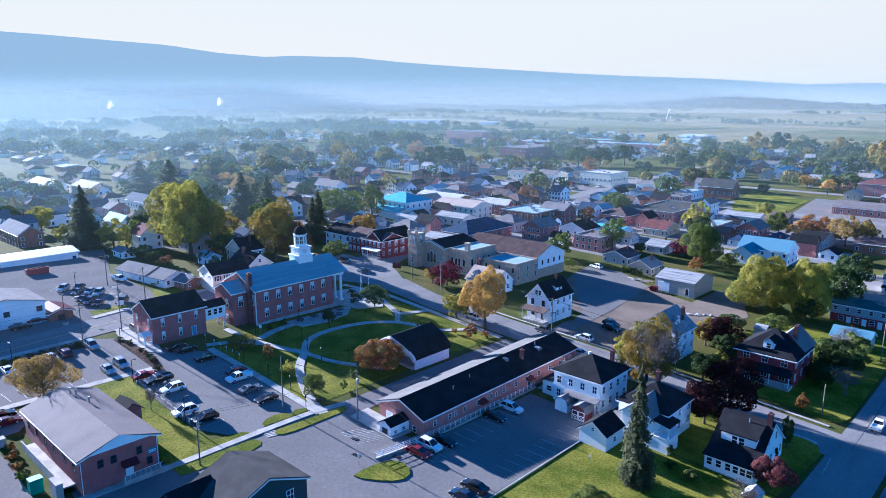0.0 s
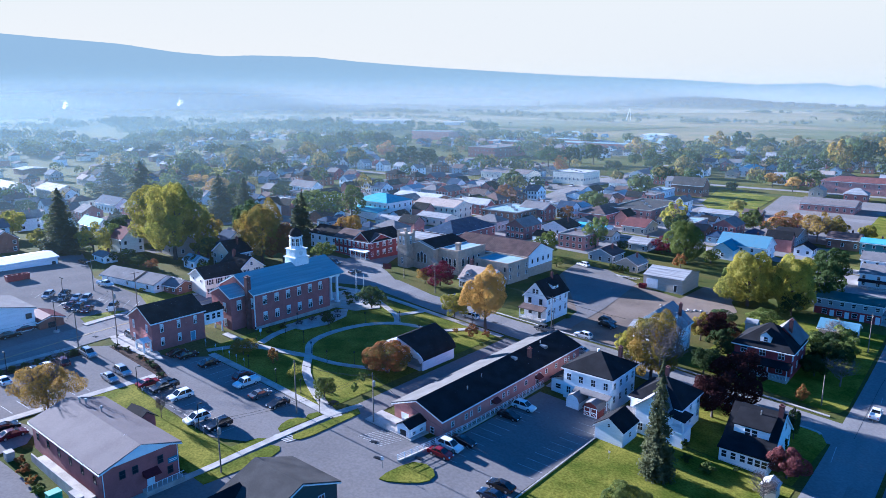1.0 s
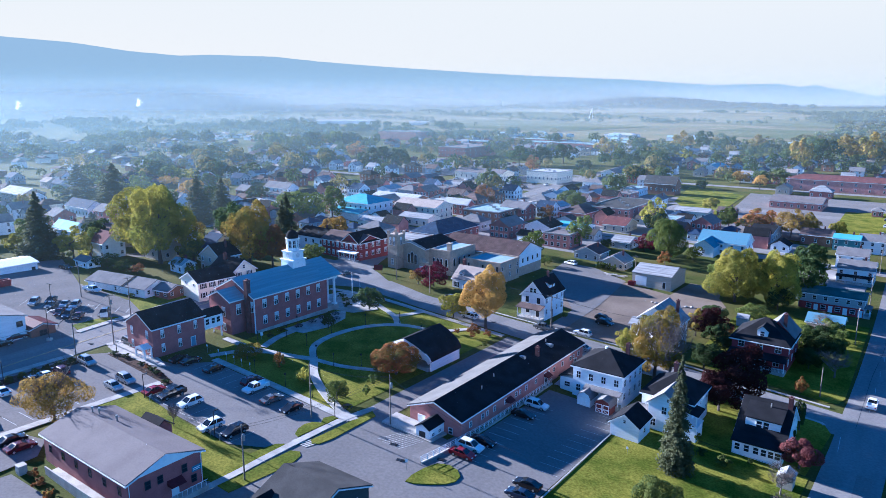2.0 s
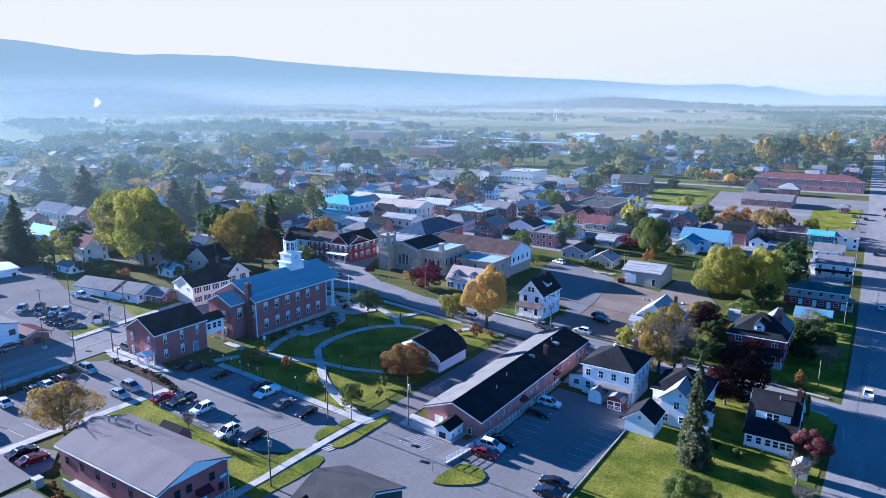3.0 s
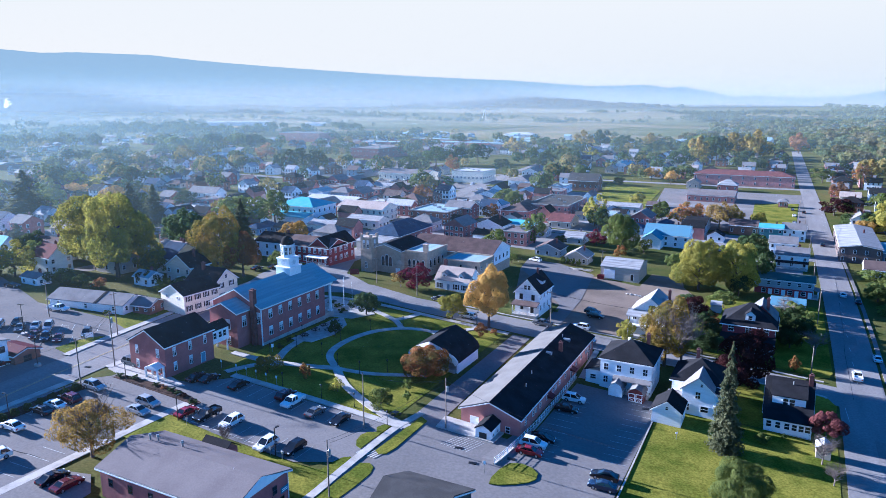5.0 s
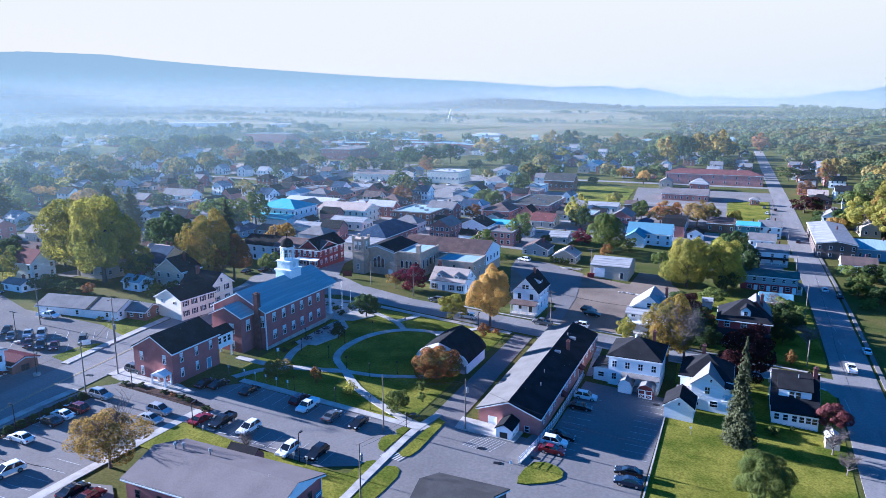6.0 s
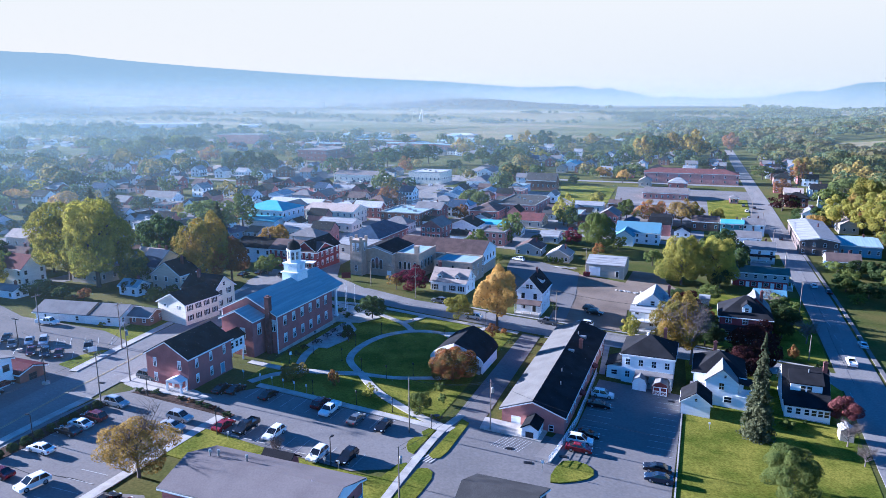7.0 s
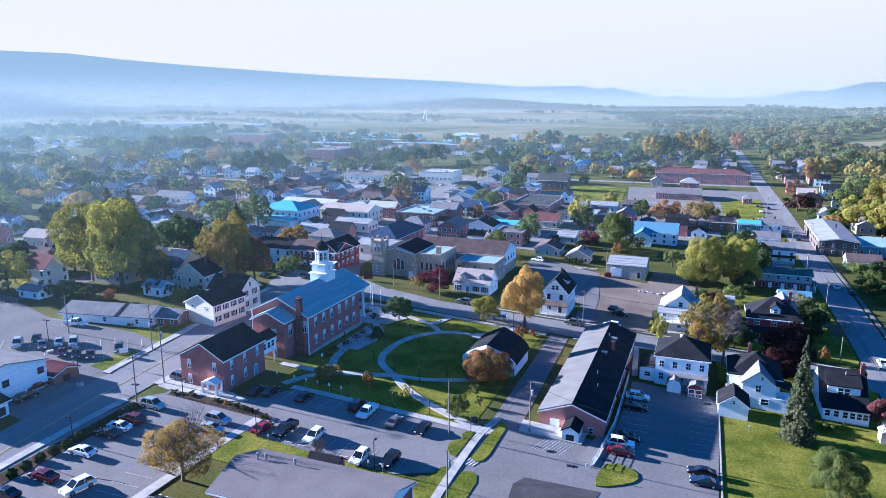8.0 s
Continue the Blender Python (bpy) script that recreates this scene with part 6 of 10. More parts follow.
tree("spruce", -226.0, 165.0, 19.0, 8.0, 1)
tree("spruce", -232.0, 172.0, 21.0, 8.5, 1)
tree("green", -196.0, 152.0, 7.5, 8.0, 1)
tree("turning", -253.0, 128.0, 12.0, 11.0, 1)
tree("green", -262.0, 108.0, 10.0, 9.0, 1)
tree("gold", -212.0, 180.0, 13.0, 11.0, 1)
tree("green", -146.0, 224.0, 10.0, 11.0, 1)
tree("orange", -100.0, 246.0, 6.0, 6.5, 1)
tree("green", -134.0, 212.0, 4.0, 5.0, 1)
tree("green", -60.0, 262.0, 9.0, 8.0, 1)
tree("green", -12.0, 232.0, 7.0, 8.0, 1)
tree("dark", -6.0, 226.0, 6.0, 9.0, 1)
tree("green", 4.0, 236.0, 10.0, 9.0, 1)
tree("yellow", 30.0, 372.0, 17.0, 17.0, 1)
tree("turning", 16.0, 392.0, 15.0, 15.0, 1)
tree("yellow", 36.0, 402.0, 17.0, 18.0, 1)
tree("yellow", 44.0, 432.0, 17.0, 18.0, 1)
tree("green", 38.0, 352.0, 15.0, 15.0, 1)
tree("dark", 28.0, 316.0, 12.0, 12.0, 1)
tree("green", 22.0, 290.0, 12.0, 13.0, 1)
tree("yellow", 30.0, 262.0, 12.0, 13.0, 1)
tree("green", 16.0, 246.0, 9.0, 10.0, 1)
tree("green", -8.0, 246.0, 5.0, 7.0, 1)
tree("green", -11.0, 216.0, 4.0, 6.0, 1)
tree("dark", 0.0, 216.0, 5.0, 7.0, 1)
tree("turning", 12.0, 222.0, 8.0, 9.0, 1)
tree("green", 20.0, 206.0, 9.0, 10.0, 1)
tree("gold", -8.0, 352.0, 8.0, 8.0, 1)
tree("rust", -14.0, 470.0, 11.0, 11.0, 1)
tree("green", -12.0, 410.0, 8.0, 9.0, 1)
for x, y, h, w, k in ((-108.6, 88.0, 2.8, 2.4, "green"), (-106.2, 83.6, 2.4, 2.0, "green"), (-47.6, 111.6, 2.2, 2.0, "green"), (-41.5, 106.0, 2.0, 3.6, "green"), (-45.6, 107.4, 1.6, 2.4, "dark"), (-37.8, 110.0, 1.3, 1.2, "dark"),
                      (-33.8, 124.0, 4.6, 2.4, "dark"), (-145.0, 91.0, 1.4, 2.4, "dark"), (-146.3, 96.0, 1.2, 2.0, "dark"), (-107.4, 131.0, 1.8, 2.6, "rust"), (-114.0, 126.5, 1.6, 2.0, "orange"), (-103.6, 124.0, 1.4, 1.8, "green"),
                      (-139.8, 59.6, 1.1, 2.2, "dark"), (-143.6, 60.6, 0.9, 2.0, "purple"), (-145.4, 60.9, 0.8, 1.8, "dark"), (-147.4, 61.2, 0.9, 2.2, "dark"), (-149.6, 61.4, 0.8, 1.9, "rust"), (-152.0, 61.4, 0.8, 1.9, "dark"), (-158.0, 61.2, 1.0, 2.2, "dark"), (-161.4, 60.4, 1.0, 2.0, "dark"), (-90.0, 29.0, 1.8, 2.2, "rust"),
                      (-124.0, 27.2, 1.6, 2.2, "rust"), (-120.6, 26.6, 1.5, 2.2, "rust"), (-116.8, 26.2, 1.6, 2.4, "orange"), (-113.4, 25.8, 1.5, 2.2, "green"), (-60.2, 64.0, 2.2, 2.6, "yellow"), (-189.5, 91.6, 1.2, 2.0, "green"), (-198.0, 85.4, 1.2, 2.0, "yellow"),
                      (-152.0, 118.0, 1.4, 2.2, "dark"), (-149.0, 122.0, 1.6, 3.0, "dark"), (-152.6, 125.0, 1.6, 3.0, "dark"), (-156.0, 127.0, 1.6, 3.0, "dark"), (-79.0, 152.0, 1.2, 2.4, "green"), (-99.6, 160.0, 1.6, 2.0, "green")):
    shrub(k, x, y, h, w)
for i in range(11):
    shrub("ball", -162.0 - 0.08 * i, 26.9 + 2.47 * i, 1.5, 1.75, label="clipped round dark green shrub in a mulch bed")
for i in range(4):
    shrub("green", -117.0 + 2.1 * i, 222.4, 3.0, 2.4, label="clipped upright green shrub beside a garage")
for i in range(9):
    shrub("green", -79.0 + 0.15 * i, 151.6 + 1.7 * i, 1.2, 1.8, label="low garden hedge shrub beside a gravel yard")
drape("planting_bed", [(-164.2, 22), (-161.3, 22), (-162.0, 54), (-165.4, 54)], soil, 0.13, "narrow mulch bed with clipped shrubs", "flower bed", thick=0.2)
drape("planting_bed", [(-162.5, 59.4), (-142, 59.2), (-138.6, 58.2), (-138.8, 60.6), (-146, 62.2), (-160, 62)], soil, 0.14, "mulch bed with rusty shrubs at the car park", "flower bed", thick=0.2)
tree("green", -139.8, 254.1, 13.8, 11.4, 1)
tree("dark", -253.9, 163.9, 15.0, 16.0, 2)
# trees standing among the houses of the town
tree("spruce", -422.7, 180.7, 23.1, 20.9, 0)
tree("spruce", -381.0, 179.5, 25.8, 19.2, 1)
tree("green", -427.2, 222.9, 16.7, 19.0, 0)
tree("green", -471.7, 270.1, 14.5, 18.9, 0)
tree("gold", -450.1, 254.8, 8.9, 12.5, 0)
tree("spruce", -314.9, 200.9, 19.9, 11.2, 1)
tree("green", -270.4, 212.7, 17.6, 21.9, 1)
tree("green", -267.5, 232.7, 16.7, 15.4, 1)
tree("spruce", -310.3, 131.5, 10.0, 9.6, 1)
tree("dark", -338.8, 243.4, 11.9, 15.2, 1)
tree("dark", -380.3, 237.2, 16.9, 19.5, 0)
tree("dark", -324.9, 203.8, 16.4, 11.1, 1)
tree("dark", -460.1, 288.5, 12.0, 18.5, 0)
tree("green", -632.7, 501.8, 25.7, 24.5, 0)
tree("green", -593.6, 499.3, 24.9, 27.4, 0)
tree("dark", -643.0, 489.9, 12.8, 23.0, 0)
tree("green", -654.3, 617.9, 24.3, 28.0, 0)
tree("dark", -638.8, 628.7, 23.1, 28.0, 0)
tree("turning", -677.2, 617.5, 17.0, 22.5, 0)
tree("orange", -535.7, 532.8, 17.9, 19.4, 0)
tree("dark", -442.0, 443.0, 16.7, 14.8, 0)
tree("dark", -429.2, 451.8, 22.4, 26.2, 0)
tree("dark", -420.8, 465.2, 20.5, 24.8, 0)
tree("dark", -842.9, 408.2, 21.2, 28.0, 0)
tree("green", -866.3, 462.9, 25.1, 28.0, 0)
tree("green", -881.4, 495.8, 27.5, 27.1, 0)
tree("rust", -484.8, 273.8, 7.2, 10.8, 0)
tree("dark", -689.5, 609.2, 23.3, 27.1, 0)
tree("dark", -653.3, 529.9, 23.0, 20.6, 0)
tree("dark", -820.5, 961.1, 24.0, 28.0, 0)
tree("dark", -357.5, 177.5, 6.8, 11.5, 1)
tree("dark", -534.8, 244.8, 14.3, 19.8, 0)
tree("yellow", -467.3, 284.2, 10.8, 15.9, 0)
tree("green", -190.7, 344.3, 12.4, 12.8, 1)
tree("orange", -86.7, 341.3, 12.1, 15.2, 1)
tree("sparse", -71.4, 334.3, 14.1, 14.5, 1)
tree("turning", -65.5, 343.0, 11.8, 12.9, 1)
tree("dark", -53.0, 263.1, 14.0, 10.9, 1)
tree("yellow", -122.8, 387.8, 8.8, 10.5, 1)
tree("gold", -121.3, 502.8, 11.4, 10.6, 0)
tree("gold", -139.0, 521.6, 11.4, 11.1, 0)
tree("dark", -349.0, 561.1, 21.1, 24.8, 0)
tree("dark", -335.5, 577.8, 20.3, 23.4, 0)
tree("dark", -323.3, 602.5, 22.1, 25.7, 0)
tree("orange", -310.7, 518.9, 14.9, 14.6, 0)
tree("turning", -321.9, 702.3, 23.3, 25.6, 0)
tree("green", -272.5, 619.2, 18.2, 18.7, 0)
tree("dark", -244.8, 568.9, 18.2, 21.9, 0)
tree("dark", -321.1, 807.2, 18.8, 26.2, 0)
tree("turning", -285.8, 847.8, 24.7, 28.0, 0)
tree("dark", -271.9, 884.8, 27.1, 28.0, 0)
tree("turning", -117.0, 642.1, 30.0, 26.7, 0)
tree("dark", -108.6, 691.8, 30.0, 28.0, 0)
tree("turning", -98.8, 762.1, 30.0, 28.0, 0)
tree("turning", -79.1, 750.4, 30.0, 28.0, 0)
tree("dark", -81.3, 662.3, 17.5, 25.6, 0)
tree("green", -135.3, 791.2, 27.5, 28.0, 0)
tree("dark", -136.6, 638.1, 18.9, 20.0, 0)
tree("turning", -207.6, 905.7, 21.6, 28.0, 0)
tree("dark", -245.7, 922.3, 17.9, 28.0, 0)
tree("rust", -37.4, 862.1, 24.2, 24.6, 0)
tree("dark", -49.0, 660.2, 16.1, 15.3, 0)
tree("purple", -18.6, 403.8, 10.9, 17.1, 0)
tree("green", -20.5, 561.4, 12.3, 17.5, 0)
tree("dark", -4.1, 648.3, 11.1, 16.7, 0)
tree("yellow", -229.9, 688.3, 13.9, 18.3, 0)
tree("dark", -154.5, 483.4, 7.4, 10.4, 0)
tree("dark", -220.8, 590.0, 18.4, 12.8, 0)
tree("dark", -273.3, 541.5, 12.0, 18.3, 0)
tree("green", -207.7, 516.8, 10.9, 14.1, 0)
tree("dark", -171.8, 656.1, 14.5, 17.2, 0)
tree("yellow", -54.7, 350.0, 8.4, 8.4, 1)
# along the right-hand side of the long street
tree("yellow", 3.0, 357.0, 18.0, 21.0, 2)
tree("yellow", 13.0, 349.0, 21.0, 23.0, 2)
tree("yellow", 18.0, 328.0, 22.0, 23.0, 2)
tree("yellow", 29.0, 425.0, 20.0, 24.0, 1)
tree("green", 8.0, 421.0, 13.0, 17.0, 1)
tree("orange", 2.0, 532.0, 19.0, 16.0, 1)
tree("turning", 12.0, 584.0, 17.0, 20.0, 0)
tree("dark", -12.5, 369.0, 8.0, 11.0, 1)
tree("dark", -5.0, 363.0, 11.0, 11.0, 1)
tree("green", 20.0, 455.0, 17.0, 20.0, 1)
tree("turning", 43.0, 534.0, 18.0, 24.0, 0)
tree("green", -11.0, 258.0, 5.5, 10.0, 1)
tree("dark", -5.0, 256.0, 7.0, 11.0, 1)
tree("dark", 1.0, 254.0, 8.0, 11.0, 1)
tree("dark", -12.3, 242.0, 4.2, 8.0, 1)
tree("green", -8.8, 233.1, 4.4, 8.5, 1)
# behind the western car park
tree("spruce", -268.0, 92.0, 24.0, 17.0, 2)
tree("yellow", -257.5, 98.0, 12.0, 14.0, 2)
tree("dark", -280.3, 117.9, 11.0, 13.0, 1)
tree("green", -311.5, 107.1, 9.8, 15.0, 1)
tree("spruce", -304.6, 179.8, 23.0, 15.0, 1)
tree("dark", -344.4, 186.1, 15.5, 14.7, 1)
tree("green", -393.7, 198.4, 15.4, 18.3, 1)
tree("dark", -352.5, 90.3, 10.3, 15.2, 1)
tree("dark", -236.0, 98.5, 5.0, 8.0, 1)
tree("green", -228.0, 99.5, 4.0, 6.0, 1)
tree("rust", -221.0, 100.5, 3.6, 5.0, 1)
tree("dark", -200.5, 112.0, 4.5, 6.0, 1)
# shade trees round the row house
tree("dark", -53.5, 214.0, 8.0, 8.0, 1)
tree("green", -56.5, 196.0, 6.0, 8.0, 1)
tree("dark", -66.0, 190.0, 5.0, 7.0, 1)

# ------------------------------------------------------------------ vehicles
CAR_PAINT = {"black": (0.012, 0.012, 0.014), "white": (0.72, 0.72, 0.71), "silver": (0.36, 0.37, 0.38), "grey": (0.11, 0.115, 0.12), "red": (0.20, 0.012, 0.016), "maroon": (0.08, 0.012, 0.018), "navy": (0.018, 0.03, 0.06)}
CAR_MESH = {}


def car_meshes(kind, color):
    key = (kind, color)
    if key in CAR_MESH:
        return CAR_MESH[key]
    L, W = {"sedan": (4.7, 1.82), "suv": (4.85, 1.92), "pickup": (5.6, 1.98)}[kind]
    a = L / 2
    belt, roof = {"sedan": (0.92, 1.45), "suv": (1.06, 1.76), "pickup": (1.1, 1.84)}[kind]
    # window line from rear to front: base rear, top rear, top front, base front
    cab = {"sedan": (-1.95, -0.95, 0.3, 1.3), "suv": (-2.3, -1.72, 0.3, 1.32), "pickup": (-0.55, -0.45, 0.95, 1.55)}[kind]
    bm = bmesh.new()
    if kind == "pickup":
        side = [(-a, 0.5), (-a, 1.1), (a - 1.15, 1.12), (a - 0.25, 1.0), (a, 0.75), (a - 0.05, 0.42), (-a + 0.1, 0.42)]
    elif kind == "suv":
        side = [(-a + 0.02, 0.45), (-a, 1.06), (a - 1.2, 1.06), (a - 0.3, 0.92), (a, 0.68), (a - 0.06, 0.34), (-a + 0.1, 0.34)]
    else:
        side = [(-a + 0.03, 0.4), (-a - 0.02, 0.72), (-a + 0.1, 0.96), (-a + 0.6, 1.0), (a - 1.15, 0.95), (a - 0.45, 0.82), (a - 0.08, 0.66), (a, 0.5), (a - 0.08, 0.28), (-a + 0.12, 0.28)]
    prism(bm, side, "y", -W / 2, W / 2)
    bmesh.ops.bevel(bm, geom=list(bm.edges), offset=0.075, segments=2, profile=0.7, affect="EDGES", clamp_overlap=True)
    # pillars and roof panel
    w2 = W / 2 - 0.09
    w1 = W / 2 - 0.24
    r0, r1, r2, r3 = cab

    def quad_prism(base, top):
        v = [bm.verts.new(c) for c in base + top]
        for f in ((3, 2, 1, 0), (4, 5, 6, 7), (0, 1, 5, 4), (1, 2, 6, 5), (2, 3, 7, 6), (3, 0, 4, 7)):
            bm.faces.new([v[i] for i in f])

    quad_prism([(r1 - 0.02, -w1, roof - 0.06), (r2 + 0.02, -w1, roof - 0.06), (r2 + 0.02, w1, roof - 0.06), (r1 - 0.02, w1, roof - 0.06)],
               [(r1 + 0.12, -w1 + 0.1, roof + 0.02), (r2 - 0.12, -w1 + 0.1, roof + 0.01), (r2 - 0.12, w1 - 0.1, roof + 0.01), (r1 + 0.12, w1 - 0.1, roof + 0.02)])
    for s in (-1, 1):
        for b, t in ((r0, r1), (r3, r2), ((r0 + r3) / 2 - 0.05, (r1 + r2) / 2 - 0.05)):
            q = 0.06
            quad_prism([(b - q, s * w2 - 0.03, belt - 0.08), (b + q, s * w2 - 0.03, belt - 0.08), (b + q, s * w2 + 0.03, belt - 0.08), (b - q, s * w2 + 0.03, belt - 0.08)],
                       [(t - q, s * w1 - 0.03, roof - 0.04), (t + q, s * w1 - 0.03, roof - 0.04), (t + q, s * w1 + 0.03, roof - 0.04), (t - q, s * w1 + 0.03, roof - 0.04)])
    if kind == "pickup":
        for s in (-1, 1):
            box(bm, -a + 0.1, r0 - 0.1, s * (W / 2 - 0.06) - 0.05, s * (W / 2 - 0.06) + 0.05, 1.05, 1.3)
        box(bm, -a + 0.02, -a + 0.12, -W / 2 + 0.06, W / 2 - 0.06, 1.05, 1.3)
    paint = material("paint_" + color, CAR_PAINT[color], 0.25, metal=0.0 if color == "white" else 0.15, var=0.03, spec=0.6)
    body = finish("body", bm, paint)
    bm = bmesh.new()
    v = [bm.verts.new(c) for c in ((r0, -w2, belt - 0.06), (r3, -w2, belt - 0.06), (r3, w2, belt - 0.06), (r0, w2, belt - 0.06), (r1, -w1, roof - 0.05), (r2, -w1, roof - 0.05), (r2, w1, roof - 0.05), (r1, w1, roof - 0.05))]
    for f in ((3, 2, 1, 0), (4, 5, 6, 7), (0, 1, 5, 4), (1, 2, 6, 5), (2, 3, 7, 6), (3, 0, 4, 7)):
        bm.faces.new([v[i] for i in f])
    cabin = finish("cabin_glass", bm, glass_car)
    r = 0.34 if kind == "sedan" else 0.39
    bm = bmesh.new()
    tube(bm, (0, -0.12, 0), (0, 0.12, 0), r, r, 16)
    tyre = finish("tyre", bm, tyre_black)
    bm = bmesh.new()
    tube(bm, (0, -0.13, 0), (0, 0.13, 0), r * 0.62, r * 0.62, 10)
    rim = finish("rim", bm, rim_silver)
    bm = bmesh.new()
    box(bm, -0.12, 0.05, -0.2, 0.2, -0.08, 0.08)
    head = finish("headlight", bm, lamp_clear)
    bm = bmesh.new()
    box(bm, -0.04, 0.1, -0.16, 0.16, -0.1, 0.1)
    tail = finish("taillight", bm, lamp_red)
    CAR_MESH[key] = (L, W, r, belt, body, cabin, tyre, rim, head, tail)
    return CAR_MESH[key]


def car(kind, color, x, y, heading, far=False):
    """A parked vehicle whose nose points along heading (degrees from +x)."""
    L, W, r, belt, body, cabin, tyre, rim, head, tail = car_meshes(kind, color)
    a = radians(heading)
    dx, dy = math.cos(a), math.sin(a)
    zf, zb = land(x + 1.5 * dx, y + 1.5 * dy), land(x - 1.5 * dx, y - 1.5 * dy)
    zl, zr = land(x - dy, y + dx), land(x + dy, y - dx)
    kindname = {"sedan": "saloon car", "suv": "sport utility car", "pickup": "pickup truck"}[kind]
    t = thing({"sedan": "car", "suv": "suv", "pickup": "pickup_truck"}[kind], "%s %s parked on the asphalt" % ({"grey": "dark grey", "navy": "dark blue"}.get(color, color), kindname), "truck" if kind == "pickup" else "car", x, y, (zf + zb) / 2 + 0.1, 0, "parked cars")
    t.matrix_basis = Matrix.Translation((x, y, (zf + zb) / 2 + 0.1)) @ pose(0, 0, 0, 0, 0, heading) @ pose(0, 0, 0, math.degrees(math.atan2(zl - zr, 2)), -math.degrees(math.atan2(zf - zb, 3)), 0)
    part("body", body, None, t)
    part("cabin_glass", cabin, None, t, "dark tinted glass")
    wb = L * 0.29
    for sx in (-1, 1):
        for sy in (-1, 1):
            w = part("tyre", tyre, None, t)
            w.location = (sx * wb, sy * (W / 2 - 0.11), r)
            if not far:
                part("rim", rim, None, w)
    for sy in () if far else (-1, 1):
        part("headlight", head, None, t).location = (L / 2 - 0.08, sy * (W / 2 - 0.3), 0.66 if kind == "sedan" else 0.8)
        part("taillight", tail, None, t).location = (-L / 2 - 0.01, sy * (W / 2 - 0.24), 0.76 if kind == "sedan" else 0.92)
    return t


car("sedan", "black", -137.8, 69.7, 90)
car("suv", "maroon", -126.8, 71.1, 90)
car("pickup", "white", -123.9, 69.7, -90)
car("sedan", "grey", -117.7, 68.6, 90)
car("sedan", "black", -112.0, 68.6, -90)
car("sedan", "black", -147.4, 67.8, 90)
car("sedan", "black", -144.9, 68.8, 90)
car("sedan", "red", -137.3, 55.6, 90)
car("pickup", "black", -133.4, 56.9, -90)
car("suv", "white", -127.7, 57.1, -90)
car("suv", "white", -117.2, 54.3, -90)
car("suv", "black", -112.4, 55.8, -90)
car("suv", "silver", -146.2, 54.6, 0)
car("sedan", "silver", -145.1, 51.4, 0)
car("suv", "silver", -160.5, 53.9, 0)
car("suv", "maroon", -159.5, 47.9, 180)
car("sedan", "white", -159.6, 45.0, 180)
car("sedan", "black", -159.3, 42.3, 180)
car("sedan", "white", -158.1, 36.2, 180)
car("sedan", "maroon", -157.3, 28.5, 180)
car("suv", "white", -150.4, 28.5, -100)
car("sedan", "black", -158.2, 23.0, 180)
car("suv", "white", -77.4, 103.2, 5)
car("sedan", "black", -77.3, 97.7, 5)
car("sedan", "black", -77.4, 83.3, 5)
car("suv", "white", -78.1, 80.2, 5)
car("sedan", "red", -77.7, 77.2, 5)
car("sedan", "black", -64.3, 76.4, 185)
car("sedan", "navy", -63.8, 73.1, 185)
car("suv", "white", -89.2, 149.8, 180)
car("sedan", "silver", -84.8, 139.9, 180)
car("suv", "white", -118.5, 139.2, 180)
car("suv", "grey", -132.6, 148.8, 180)
car("suv", "black", -90.1, 165.5, 0)
car("suv", "black", -88.3, 162.1, 0)
car("suv", "white", -127.3, 220.2, 170)
car("sedan", "maroon", -186.2, 50.4, 90)
car("sedan", "black", -183.7, 46.1, 90)
car("pickup", "white", -210.6, 80.6, 12)
for kind, color, x, y in (("suv", "silver", -209.8, 64.6), ("sedan", "black", -208.8, 68.5), ("sedan", "grey", -204.2, 66.4), ("sedan", "silver", -202.4, 69.2), ("suv", "silver", -199.4, 70.4), ("sedan", "maroon", -196.5, 65.0), ("suv", "navy", -193.0, 65.5), ("sedan", "maroon", -190.2, 66.7), ("suv", "grey", -187.8, 72.2)):
    car(kind, color, x, y, -44)
car("sedan", "white", -22.0, 232.6, 90)
car("sedan", "black", -18.1, 226.2, 90)
car("sedan", "white", -17.3, 170.5, 90)
car("pickup", "white", -22.8, 153.6, 90)
car("suv", "grey", -164.4, 65.9, 0)
car("pickup", "grey", -98.9, 146.0, 180)
car("sedan", "maroon", -133.9, 29.5, 90)
car("sedan", "black", -137.3, 29.5, 90)
car("suv", "grey", -188.5, 150.8, 0)
car("sedan", "grey", -174.0, 147.0, 90)
car("sedan", "black", -201.5, 146.2, 90)
car("sedan", "black", -198.2, 151.0, 90)
car("suv", "white", -229.6, 233.3, 0)
car("sedan", "white", -262.5, 231.3, 0)
car("sedan", "white", -304.6, 386.4, 0)
car("sedan", "red", -295.4, 383.6, 0)
car("suv", "white", -292.3, 388.5, 0)
car("sedan", "grey", -279.6, 401.4, 0)
car("suv", "white", -272.3, 404.6, 0)
car("sedan", "white", -234.9, 410.5, 0)
car("sedan", "grey", -231.5, 418.8, 0)
car("sedan", "white", -38.1, 390.5, 90)
car("sedan", "silver", -37.9, 368.1, 90)
car("sedan", "black", -33.4, 404.8, 90)
car("sedan", "grey", -39.2, 410.9, 90)
car("sedan", "black", -26.1, 317.5, 90)
car("sedan", "white", -263.4, 75.8, 20)
car("sedan", "black", -244.1, 89.0, 10)

